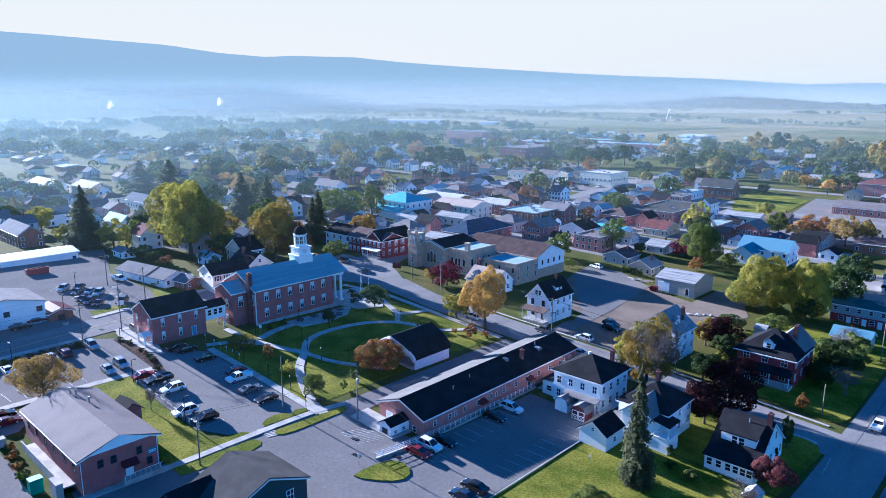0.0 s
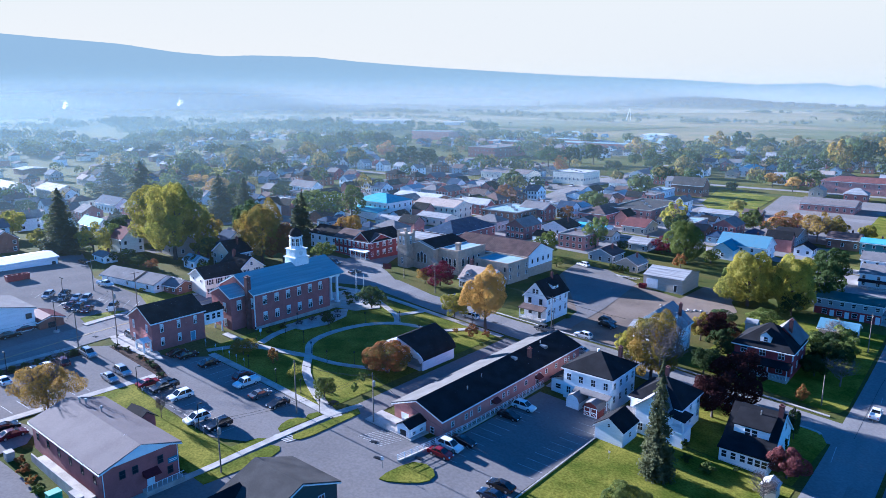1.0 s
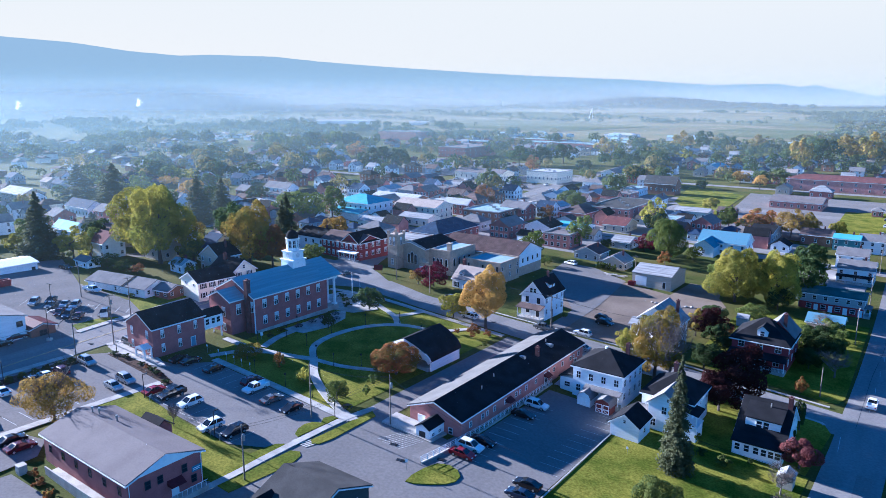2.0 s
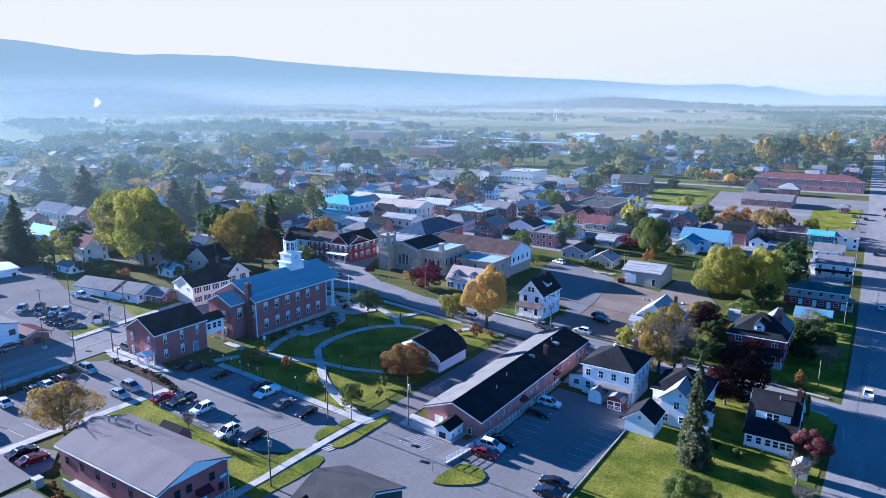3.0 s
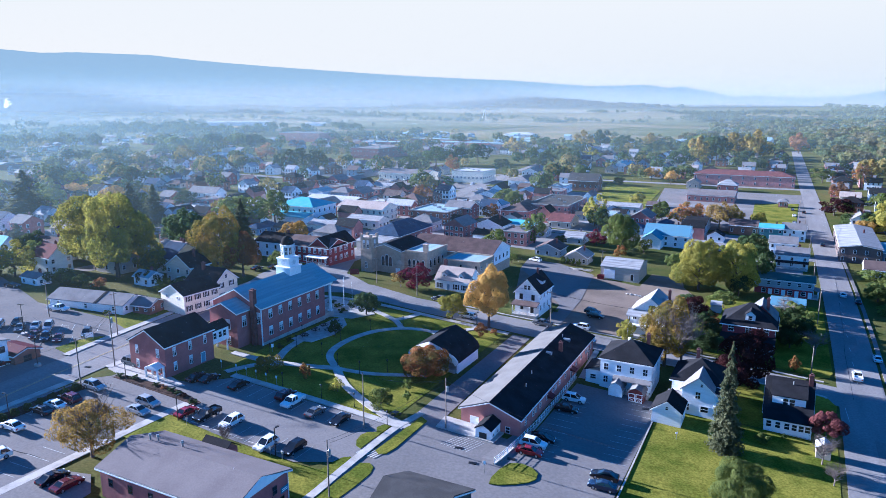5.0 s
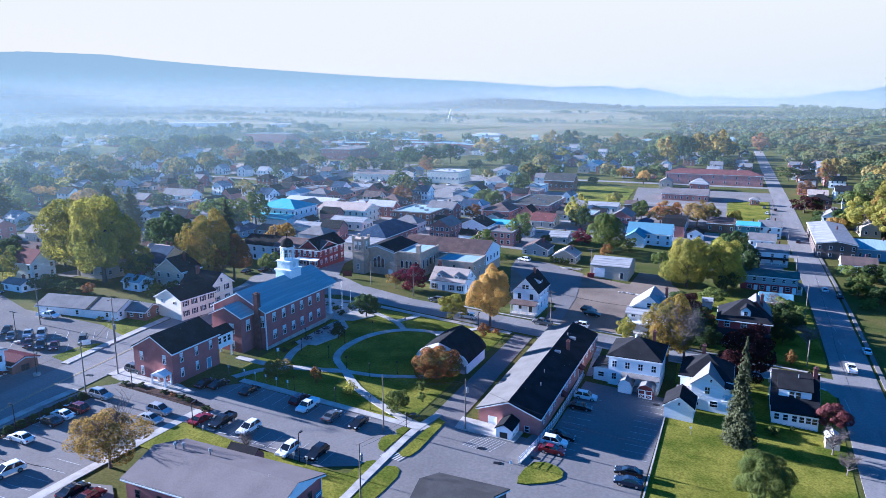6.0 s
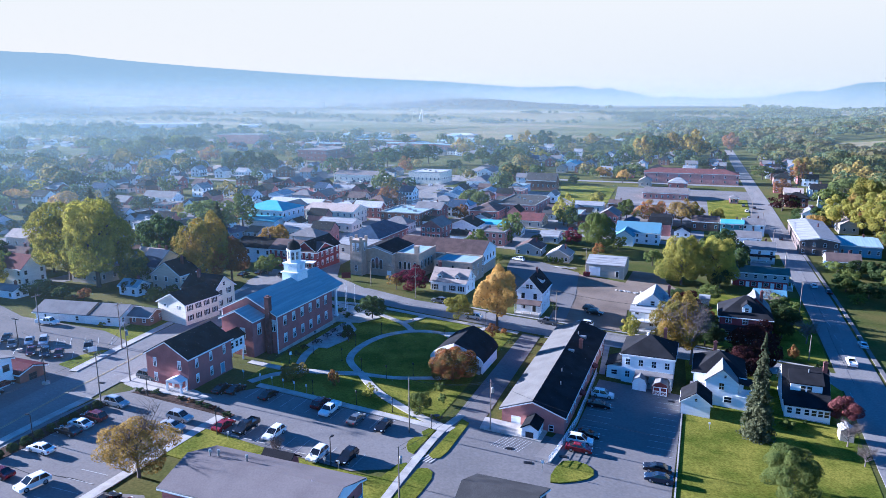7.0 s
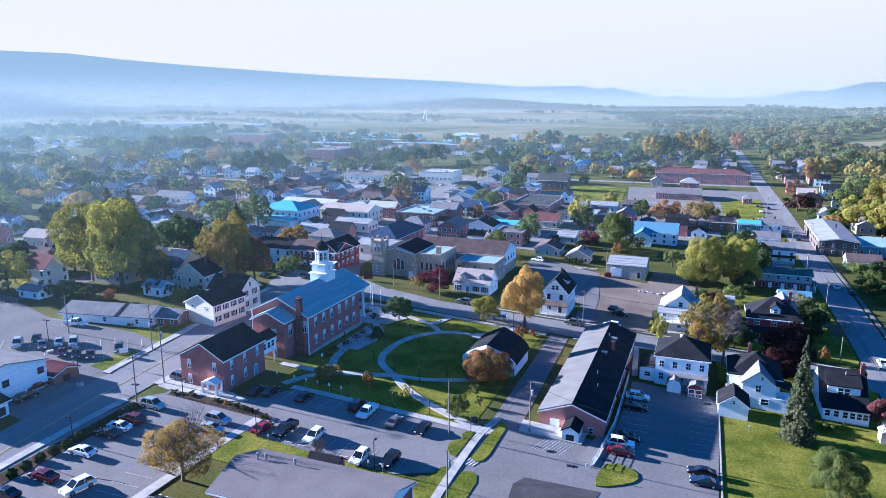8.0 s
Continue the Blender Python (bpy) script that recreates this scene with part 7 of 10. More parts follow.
# cars in the car parks and streets of the town beyond
park = random.Random(31)
for x0, x1, y0, y1, heading in ((-326, -250, 408.5, 409, 90), (-326, -250, 424, 425, 90), (-326, -250, 434, 435, -90), (-476, -356, 530, 531, 90), (-476, -356, 546, 547, 90), (-476, -356, 562, 563, 90), (-476, -356, 577, 578, 90), (-232, -204, 206, 207, 90), (-232, -204, 222, 223, -90)):
    x = x0
    while x < x1:
        if park.random() < (0.42 if y0 < 500 else 0.26):
            car(park.choice(("sedan", "suv", "suv", "pickup")), park.choice(("white", "silver", "grey", "black", "red", "navy", "white")), x, park.uniform(y0, y1), heading + park.uniform(-2, 2), True)
        x += 3.2

# ------------------------------------------------------------------ the town beyond
FOOT = []
FAR_TREES = []


def mid(name, label, category, x, y, w, l, eave, rise, roof, wallmat, roofmat, storeys):
    """A building of the town, with rows of windows for each storey."""
    zs = [eave * 0.45] if storeys == 1 else [eave * 0.27, eave * 0.73]
    wh = min(1.5, eave / storeys * 0.45)
    nx, ny = max(2, int(w / 3.2)), max(2, int(l / 3.6))
    z = min(land(x + sx * w / 2, y + sy * l / 2) for sx in (-1, 1) for sy in (-1, 1)) + 0.25
    t = house(name, label, category, x, y, w, l, eave, rise, roof, wallmat, roofmat, z=z, over=0.35, fasc=(roof != "flat") or concrete,
              rows=(("S", zs, min(nx, 9), 0.9, wh, "o"), ("E", zs, min(ny, 7), 0.9, wh, "o")))
    FOOT.append((x, y, w / 2 + 3, l / 2 + 3))
    if roof in ("x", "y") and w < 20:
        chimney(t, w * 0.2, l * 0.1, eave, eave + rise + 0.9, 0.6)
    if roof == "flat":
        for k in range(3):
            bm = bmesh.new()
            px, py = (k - 1) * w * 0.25, (0.2 - 0.2 * k) * l
            box(bm, px - 0.9, px + 0.9, py - 0.6, py + 0.6, eave - 0.1, eave + 0.9)
            box(bm, px - 0.7, px + 0.7, py - 0.45, py + 0.45, eave + 0.9, eave + 1.05)
            part("roof_unit", bm, metal_grey, t, "galvanised rooftop unit")
    return t


def hotel():
    z = land(-190, 172) + 0.2
    t = house("hotel", "two-storey dark red brick hotel with white trim", "hotel", -194.8, 171.0, 18.8, 11.6, 6.6, 2.4, "x", brick_deep, roof_brown, z=z, over=0.5,
              rows=(("S", [2.0, 5.0], 8, 1.0, 1.7, "b"), ("E", [2.0, 5.0], 4, 1.0, 1.6, "w")))
    part("cross_wall", wall_mesh(8.5, 16.0, 6.8, 3.2, "y", 2.0), brick_deep, t).location = (5.2, 2.4, 0)
    part("cross_roof", roof_mesh(8.5, 16.0, 6.8, 3.2, "y", 0.5, 0.16), roof_black, t).location = (5.2, 2.4, 0)
    part("cross_fascia", fascia(8.5, 16.0, 6.8, 3.2, "y", 0.5), trim_white, t).location = (5.2, 2.4, 0)
    for k in (2.0, 5.0):
        for x in (3.0, 5.2, 7.4):
            add_window(t, x, -5.62, k, "S", 1.0, 1.7, "b")
        for y in (-3.5, 0, 3.5, 7.0):
            add_window(t, 9.45, y + 2.0, k, "E", 1.0, 1.7, "b")
    porch(t, 1.0, 9.4, -7.8, -5.7, 3.0, trim_white, 4, rise=0.4)
    mid("hotel_wing", "two-storey white-trimmed wing with black roof", "hotel", -212.5, 172.0, 15.0, 11.0, 6.0, 2.6, "x", siding_white, roof_black, 2)
    FOOT.append((-195, 173, 14, 14))


hotel()


def church():
    z = land(-158, 175) + 0.2
    t = house("church", "tan stone church with square tower and arched windows", "church", -164.9, 179.0, 13.2, 18.0, 8.2, 1.9, "y", stone_tan, roof_black, z=z, over=0.25)
    bm = bmesh.new()
    box(bm, -7.6, -3.2, -12.4, -8.0, -2, 12.6)
    for sx in (-7.7, -3.9):
        for sy in (-12.5, -8.7):
            box(bm, sx, sx + 0.8, sy, sy + 0.8, 12.6, 13.7)
    for q in (4.2, 8.0, 12.3):
        box(bm, -7.72, -3.08, -12.52, -7.88, q, q + 0.25)
    part("tower", bm, stone_tan, t, "square stone tower with corner turrets")
    for x in (-6.2, -4.6):
        add_window(t, x, -12.4, 10.2, "S", 0.7, 2.6, "b")
    add_window(t, -3.2, -10.2, 10.2, "E", 0.8, 2.6, "b")
    add_window(t, -5.4, -12.4, 3.0, "S", 0.8, 2.0, "w")
    bm = bmesh.new()
    prism(bm, [(-6.8, 8.2), (-6.8, 8.7), (0, 10.7), (6.8, 8.7), (6.8, 8.2), (0, 10.2)], "y", -9.35, -8.95)
    part("gable_coping", bm, concrete, t, "pale stone gable coping")

    def lancet(x, y, z0, w, h, side):
        bm = bmesh.new()
        n = 7
        arch = [(-w / 2, 0), (w / 2, 0)] + [(w / 2 * math.cos(math.pi * i / n), h - w / 2 + w * 0.75 * math.sin(math.pi * i / n)) for i in range(n + 1)]
        prism(bm, [(u * 1.18, q - 0.06 if q == 0 else q * 1.04) for u, q in arch], "y", -0.07, 0.05)
        o = part("window", bm, trim_white, t)
        o.matrix_basis = pose(x, y, z0, 0, 0, {"S": 0, "E": 90}[side])
        bm = bmesh.new()
        prism(bm, arch, "y", -0.1, 0.05)
        part("pane", bm, glass, o)

    for x, h in ((-0.6, 3.0), (0.9, 3.7), (2.4, 3.0)):
        lancet(x, -9.0, 2.6, 1.2, h, "S")
    # flat-roofed side aisle
    bm = bmesh.new()
    box(bm, 6.6, 15.4, -6.6, 9.0, -2, 7.7)
    part("aisle_wall", bm, stone_tan, t)
    bm = bmesh.new()
    box(bm, 6.65, 15.1, -6.3, 9.0, 7.7, 7.8)
    part("aisle_roof", bm, roof_slate, t)
    bm = bmesh.new()
    for x0, x1, y0, y1 in ((6.6, 15.5, -6.7, -6.35), (15.15, 15.5, -6.35, 9.0)):
        box(bm, x0, x1, y0, y1, 7.7, 8.3)
    part("aisle_parapet", bm, stone_tan, t)
    for x in (8.6, 10.4, 11.9, 14.0):
        lancet(x, -6.6, 2.6, 0.9, 2.4, "S")
    bm = bmesh.new()
    box(bm, 4.9, 7.5, -10.6, -8.4, -2, 3.4)
    prism(bm, [(4.7, 3.4), (7.7, 3.4), (6.2, 5.2)], "y", -10.8, -8.4)
    part("entrance", bm, stone_tan, t)
    add_door(t, 6.2, -10.6, 0.2, "S", trim_white, 1.4, 2.3)
    for y in (-4, -1, 2, 5):
        lancet(15.4, y, 2.6, 1.0, 2.5, "E")
    bm = bmesh.new()
    box(bm, 13.4, 14.8, -5.6, -4.2, 7, 10.4)
    box(bm, 13.2, 15.0, -5.8, -4.0, 10.4, 10.7)
    part("chimney", bm, stone_tan, t)
    FOOT.append((-155, 181, 22, 18))
    # parish hall behind, tiled roof
    t = house("parish_hall", "large parish hall with brown tiled roof and white gable end", "hall", -149.0, 197.6, 33.0, 17.0, 7.2, 3.4, "x", stone_tan, roof_tile, z=land(-140, 197) + 0.1, over=0.4)
    bm = bmesh.new()
    prism(bm, [(-8.5, 3.0), (8.5, 3.0), (8.5, 7.2), (0, 10.5), (-8.5, 7.2)], "x", 16.5, 16.56)
    part("gable_cladding", bm, siding_white, t, "white clapboard gable end")
    for y in (-5, -1.5, 2, 5.5):
        add_window(t, 16.56, y, 5.0, "E", 0.7, 1.4, "d")
    bm = bmesh.new()
    for i in range(44):
        x = -16.6 + i * 0.77
        prism(bm, [(-8.9, 7.2 - 3.4 / 8.5 * 0.4 + 0.22), (0, 10.6 + 0.22), (0, 10.6 + 0.30), (-8.9, 7.2 - 3.4 / 8.5 * 0.4 + 0.30)], "x", x, x + 0.22)
    part("roof_ribs", bm, roof_tile, t, "rows of brown roof tiles")
    t = house("parish_office", "flat-roofed tan brick parish office", "office building", -138.6, 182.6, 14.0, 12.4, 6.4, 0, "flat", stone_tan, roof_slate, z=land(-138, 180) + 0.1, fasc=stone_tan,
              rows=(("S", [4.6], 3, 0.5, 1.4, "d"), ("E", [2.0, 4.6], 3, 0.8, 1.3, "w")))
    FOOT.append((-148, 195, 20, 16))


church()
t = mid("teal_building", "three-storey white building with teal metal roof", "apartment building", -262.0, 250.0, 24.0, 19.0, 8.2, 3.2, "hip", siding_white, roof_teal, 2)
part("lower_wall", wall_mesh(20, 8, 4.0, 0, "flat", 2), siding_white, t).location = (2, -12.5, 0)
bm = bmesh.new()
prism(bm, [(-17, 4.0), (-8.8, 5.6), (-8.8, 5.8), (-17, 4.2)], "x", -8.4, 12.4)
part("lower_roof", bm, roof_teal, t)
mid("cream_building", "cream two-storey building with tan roof", "apartment building", -237.4, 269.8, 27.5, 15.0, 6.4, 2.6, "x", siding_cream, roof_tan, 2)
mid("tan_garage", "tan block garage with brown gable roof", "garage", -112.8, 230.4, 8.8, 9.0, 2.8, 2.4, "y", siding_tan, roof_tan, 1)
mid("dark_garage", "grey two-door garage with dark roof", "garage", -126.6, 237.4, 10.4, 10.0, 3.0, 2.2, "y", siding_grey, roof_brown, 1)
mid("school", "long two-storey brick school with dull red roof", "school", -73.0, 526.0, 68.0, 20.0, 7.6, 2.8, "hip", brick_rose, roof_red, 2)
t = mid("street_warehouse", "grey-brown brick warehouse with pale ribbed metal roof", "warehouse", -13.6, 316.0, 15.0, 54.0, 6.4, 1.2, "y", brick_umber, roof_metal, 2)
windows_row(t, 15.0, 54.0, "W", [2.2, 5.0], 10, 1.6, 1.4, "d")
mid("side_warehouse", "low blue-grey warehouse beside the brick one", "warehouse", 2.6, 306.0, 16.0, 24.0, 4.6, 1.6, "x", siding_blue, roof_slate, 1)
mid("street_house", "white bungalow beside the street", "house", -7.5, 272.0, 12.0, 9.0, 3.0, 2.4, "x", siding_white, roof_brown, 1)
mid("brick_bungalow", "brick bungalow with grey roof", "house", 7.0, 204.0, 12.0, 9.0, 3.0, 2.2, "x", brick_brown, roof_grey, 1)
mid("brick_store", "red brick store with pale metal roof", "store", -227.7, 288.6, 16.0, 6.4, 6, 2.4, "x", brick_red, roof_white, 2)
mid("brick_block", "brick block with flat blue-grey roof", "shop building", -202.8, 284.8, 21.0, 25.4, 6.2, 0, "flat", brick_brown, roof_slate, 2)
mid("fire_hall", "low brick hall with navy hipped roof", "hall", -193.6, 229.8, 15.6, 30.2, 4.4, 4.0, "hip", brick_red, roof_navy, 1)
mid("long_store", "long white store with flat roof", "store", -344.8, 332.7, 26.5, 9.9, 5.0, 0, "flat", siding_white, roof_grey, 1)
mid("low_store", "low brick store with white roof", "store", -279.8, 301.3, 33.8, 11.8, 4.0, 1.6, "x", brick_brown, roof_white, 1)
mid("tower_house", "brick house with grey roof and red tower", "house", -195.4, 296.8, 14.6, 11.3, 6.4, 2.6, "x", brick_red, roof_grey, 2)
mid("white_house", "white gabled house with dark roof", "house", -166.9, 271.8, 14.1, 13.0, 3.6, 3.0, "y", siding_white, roof_black, 1)
mid("blue_shed", "white shed with pale blue metal roof", "shed", -155.5, 282.2, 14.4, 11.9, 3.4, 1.2, "x", siding_white, roof_teal, 1)
mid("brown_house", "brick house with brown hipped roof", "house", -170.7, 323.3, 15.1, 28.1, 4.4, 3.0, "hip", brick_pink, roof_brown, 1)
mid("red_roof_house", "tan house with dull red roof and dormers", "house", -141.8, 303.2, 11.5, 15.0, 3.2, 2.8, "x", siding_tan, roof_red, 1)
mid("long_block", "long brick block with flat dark roof", "shop building", -157.9, 346.5, 22.9, 42.6, 6.0, 0, "flat", brick_pink, roof_weathered, 2)
mid("chapel", "brown brick chapel with grey roof", "church", -170.2, 444.7, 21.0, 12.2, 7.0, 4.5, "x", brick_brown, roof_weathered, 1)
mid("white_house", "tall white house with grey roof", "house", -146.0, 369.7, 5.0, 13.6, 7.0, 2.5, "y", siding_white, roof_grey, 2)
mid("grey_cottage", "small grey cottage with metal roof", "cottage", -124.6, 267.1, 8.4, 11.1, 3.0, 1.6, "x", siding_grey, roof_metal, 1)
mid("dark_workshop", "low workshop with flat slate-blue roof", "workshop", -126.1, 324.8, 10.4, 22.7, 4.0, 0, "flat", siding_blue, roof_slate, 1)
t = mid("blue_roof_house", "white house with bright blue metal roof", "house", -88.0, 286.0, 19.0, 13.0, 5.2, 3.6, "x", siding_white, roof_blue, 2)
part("wing_wall", wall_mesh(8.0, 8.0, 4.4, 2.6, "y", 2.0), siding_white, t).location = (-5.0, -10.0, 0)
part("wing_roof", roof_mesh(8.0, 12.0, 4.4, 2.6, "y", 0.4, 0.16), roof_blue, t, "bright blue metal roof").location = (-5.0, -8.2, 0)
add_window(t, -5.0, -14.0, 2.2, "S", 1.0, 1.4, "w")
mid("school_pavilion", "brick pavilion with pale hipped roof", "school pavilion", -80.3, 484.7, 12.6, 10.0, 4.5, 3.0, "hip", brick_red, roof_metal, 1)
mid("brown_cottage", "small dark brown brick cottage on a lawn", "cottage", -108.0, 367.0, 9.0, 8.0, 4.6, 1.6, "x", brick_brown, roof_brown, 1)
mid("factory", "large red brick factory with flat roof", "factory", -456.0, 629.7, 35.5, 62.8, 11, 0, "flat", brick_red, roof_mauve, 2)
mid("cream_warehouse", "cream box-shaped warehouse with flat roof", "warehouse", -261.7, 457.5, 26.0, 25.3, 8.5, 0, "flat", siding_cream, roof_white, 1)
mid("long_warehouse", "long cream warehouse with mauve roof", "warehouse", -312.9, 444.5, 43.1, 19.9, 5.5, 2.5, "x", siding_cream, roof_mauve, 1)
mid("far_plant", "large red brick plant with flat roof", "factory", -724.4, 845.2, 76.9, 44.0, 13, 0, "flat", brick_pink, roof_mauve, 1)
mid("barn_house", "dark red house with pale roof", "house", -456.5, 288.2, 12.5, 10.4, 5, 3.4, "x", red_paint, roof_metal, 1)
mid("white_house", "large white house with grey roof", "house", -353.8, 273.0, 22.1, 8.9, 6, 3.0, "x", siding_white, roof_grey, 2)
mid("white_house", "white two-storey house with brown roof", "house", -497.5, 342.2, 14.0, 8.1, 6, 2.6, "hip", siding_white, roof_brown, 2)
mid("white_house", "white gabled house with grey roof", "house", -445.2, 327.9, 10.2, 11.3, 5, 3, "y", siding_white, roof_grey, 1)
mid("dusk_house", "cream house with navy roof and shutters", "house", -222.7, 132.1, 7.7, 12.5, 5.4, 4.0, "x", siding_cream, roof_navy, 1)
mid("gable_house", "tan gabled house with dark roof among trees", "house", -208.0, 122.5, 10.5, 8.0, 5.6, 3.6, "y", siding_tan, roof_black, 2)
mid("garden_shed", "pale garden shed with slate-blue metal roof", "shed", -214.5, 112.6, 6.6, 5.0, 2.8, 1.4, "x", siding_white, roof_slate, 1)
mid("garden_shed", "small white shed with grey roof behind the car park", "shed", -243.2, 95.8, 7.6, 4.6, 2.2, 1.0, "x", siding_white, roof_grey, 1)
mid("maroon_house", "white house with dark red roof behind the trees", "house", -256.0, 109.5, 9.5, 8.0, 5.6, 3.4, "x", siding_white, roof_red, 2)
mid("pink_house", "pale house behind the trees", "house", -273.7, 121.8, 12.2, 9.7, 5.6, 2.8, "x", siding_tan, roof_brown, 2)
t = mid("porch_house", "white two-storey house with grey roof and dark porch", "house", -38.2, 270.5, 11.5, 9.0, 5.2, 2.4, "x", siding_white, roof_grey, 2)
porch(t, -5.7, 5.7, -6.6, -4.5, 2.5, roof_black, 5, rise=0.4)
mid("grey_house", "grey house with pale porch roof", "house", -41.8, 291.9, 10.6, 8.5, 5.4, 2.2, "x", siding_white, roof_grey, 2)
mid("grey_house", "white house with grey gable roof", "house", -38.0, 326.2, 9.9, 7.9, 5.4, 2.2, "x", siding_white, roof_grey, 2)
mid("green_store", "teal-fronted two-storey store with metal roof", "store", -47.5, 324.5, 10.1, 8.0, 5.2, 1.4, "x", siding_teal, roof_teal, 2)
mid("brown_terrace", "brown terrace with dark roof", "terrace", -59.8, 330.3, 12.5, 10.0, 4.4, 2.2, "x", brick_brown, roof_brown, 1)
mid("grey_terrace", "grey terrace with pale windows", "terrace", -80.6, 325.7, 10.1, 22.1, 4.6, 2.0, "x", siding_grey, roof_black, 1)
mid("kiosk", "small brick kiosk beside the street", "kiosk", -44.4, 423.6, 5.1, 5.0, 3.4, 1.4, "hip", brick_pink, roof_grey, 1)
mid("annex_hall", "low brick hall with dull red roof", "hall", -85.1, 434.1, 27.5, 22.0, 4.0, 2.4, "x", brick_pink, roof_mauve, 1)
mid("white_house", "white house with teal roof", "house", -301.6, 118.1, 17.1, 6.0, 5, 2.8, "x", siding_white, roof_teal, 1)
mid("navy_house", "white house with navy roof", "house", -371.8, 158.8, 23.3, 9.2, 5, 3.2, "x", siding_white, roof_navy, 1)
mid("white_house", "white dormered house with dark roof", "house", -316.3, 111.3, 12.9, 5.0, 5.4, 3.2, "x", siding_white, roof_black, 2)
mid("white_house", "pale house with bright roof", "house", -495.9, 151.4, 38.2, 13.4, 5.4, 3.0, "x", siding_white, roof_metal, 2)
mid("pale_house", "pale house with grey roof", "house", -458.1, 164.5, 30.1, 13.5, 5.4, 3.0, "x", siding_tan, roof_metal, 2)
mid("brick_house", "brick house with dark roof", "house", -294.9, 78.4, 24.3, 8.5, 5.4, 3.0, "x", brick_brown, roof_navy, 2)
mid("pale_store", "white hall with grey roof", "hall", -562.6, 509.6, 36.7, 26.1, 5.0, 3.0, "x", siding_white, roof_slate, 1)
mid("dark_house", "brick house with dormers and dark roof", "house", -380.4, 338.0, 10.3, 9.3, 5.6, 3.2, "x", brick_red, roof_brown, 2)
mid("brick_cottage", "low brick cottage with grey roof", "cottage", -477.1, 451.7, 14.2, 15.6, 3.4, 2, "x", brick_pink, roof_grey, 1)
mid("porch_cottage", "white cottage with dark roof and porch", "cottage", -217.8, 453.1, 15.1, 29.5, 4.4, 2.6, "hip", siding_white, roof_grey, 1)
mid("white_house", "white house with grey roof", "house", -228.9, 506.8, 13.3, 27.3, 5.6, 2.8, "y", siding_white, roof_grey, 2)
mid("pale_blue_house", "pale blue house with white gable", "house", -177.1, 596.8, 15.2, 30.3, 5.2, 3, "y", siding_white, roof_teal, 2)
mid("blue_store", "pale store with low flat roof", "store", -181.9, 424.0, 10.6, 22.9, 4.6, 0, "flat", siding_white, roof_slate, 1)
for x, y, w, l in ((-566.0, 806.0, 62.0, 28.0), (-496.0, 842.0, 70.0, 36.0), (-428.0, 846.0, 56.0, 30.0), (-384.0, 826.0, 34.0, 24.0), (-520.0, 905.0, 90.0, 26.0)):
    mid("far_school", "low brick school block with pale blue-grey flat roof", "school", x, y, w, l, 5.2, 0, "flat", brick_pink, roof_slate, 1)
mid("greenhouse", "long white greenhouse at the edge of town", "greenhouse", -470.0, 1112.0, 54.0, 24.0, 4.5, 3.0, "hip", siding_white, roof_white, 1)
mid("field_barn", "white barn with pale metal roof among the fields", "barn", -172.0, 1560.0, 34.0, 22.0, 6.5, 4.0, "x", siding_white, roof_white, 1)
house("far_warehouse", "very long white warehouse with pale roof across the valley", "warehouse", -1175.0, 1155.0, 158.0, 34.0, 8.0, 2.0, "x", siding_white, roof_white, yaw=41)
house("far_warehouse", "very long white warehouse with pale roof across the valley", "warehouse", -1010.0, 1240.0, 46.0, 24.0, 7.0, 2.0, "x", siding_white, roof_white, yaw=35)
FOOT += [(-1175, 1155, 80, 70), (-157, 102, 14, 22), (-89, 107, 12, 32), (-48, 166, 12, 12), (-40, 222, 14, 9), (-92, 218, 10, 10), (-132, 169, 10, 8)]

# ordinary houses of the neighbourhoods: a few patterns, repeated
kinds = [
    ("white two-storey house with grey gable roof", siding_white, roof_grey, 8.5, 10.5, 5.4, 2.8, "y"),
    ("white clapboard house with dark roof", siding_white, roof_black, 10.5, 8.5, 5.2, 3.0, "x"),
    ("cream bungalow with brown hipped roof", siding_cream, roof_brown, 12.0, 9.0, 3.2, 2.4, "hip"),
    ("red brick house with grey roof", brick_red, roof_grey, 9.5, 9.5, 5.6, 2.8, "x"),
    ("pale grey house with slate-coloured roof", siding_grey, roof_navy, 9.0, 11.0, 5.0, 3.0, "y"),
    ("tan house with tan shingle roof", siding_tan, roof_tan, 11.0, 8.5, 4.2, 2.6, "x"),
    ("white house with galvanised metal roof", siding_white, roof_metal, 9.0, 9.0, 5.4, 3.0, "x"),
    ("brown brick duplex with dark hipped roof", brick_brown, roof_black, 12.0, 9.5, 5.6, 2.8, "hip"),
    ("blue-grey house with brown roof", siding_blue, roof_brown, 9.0, 10.0, 5.0, 3.0, "y"),
]
PATTERN, FAR_PATTERN = [], []
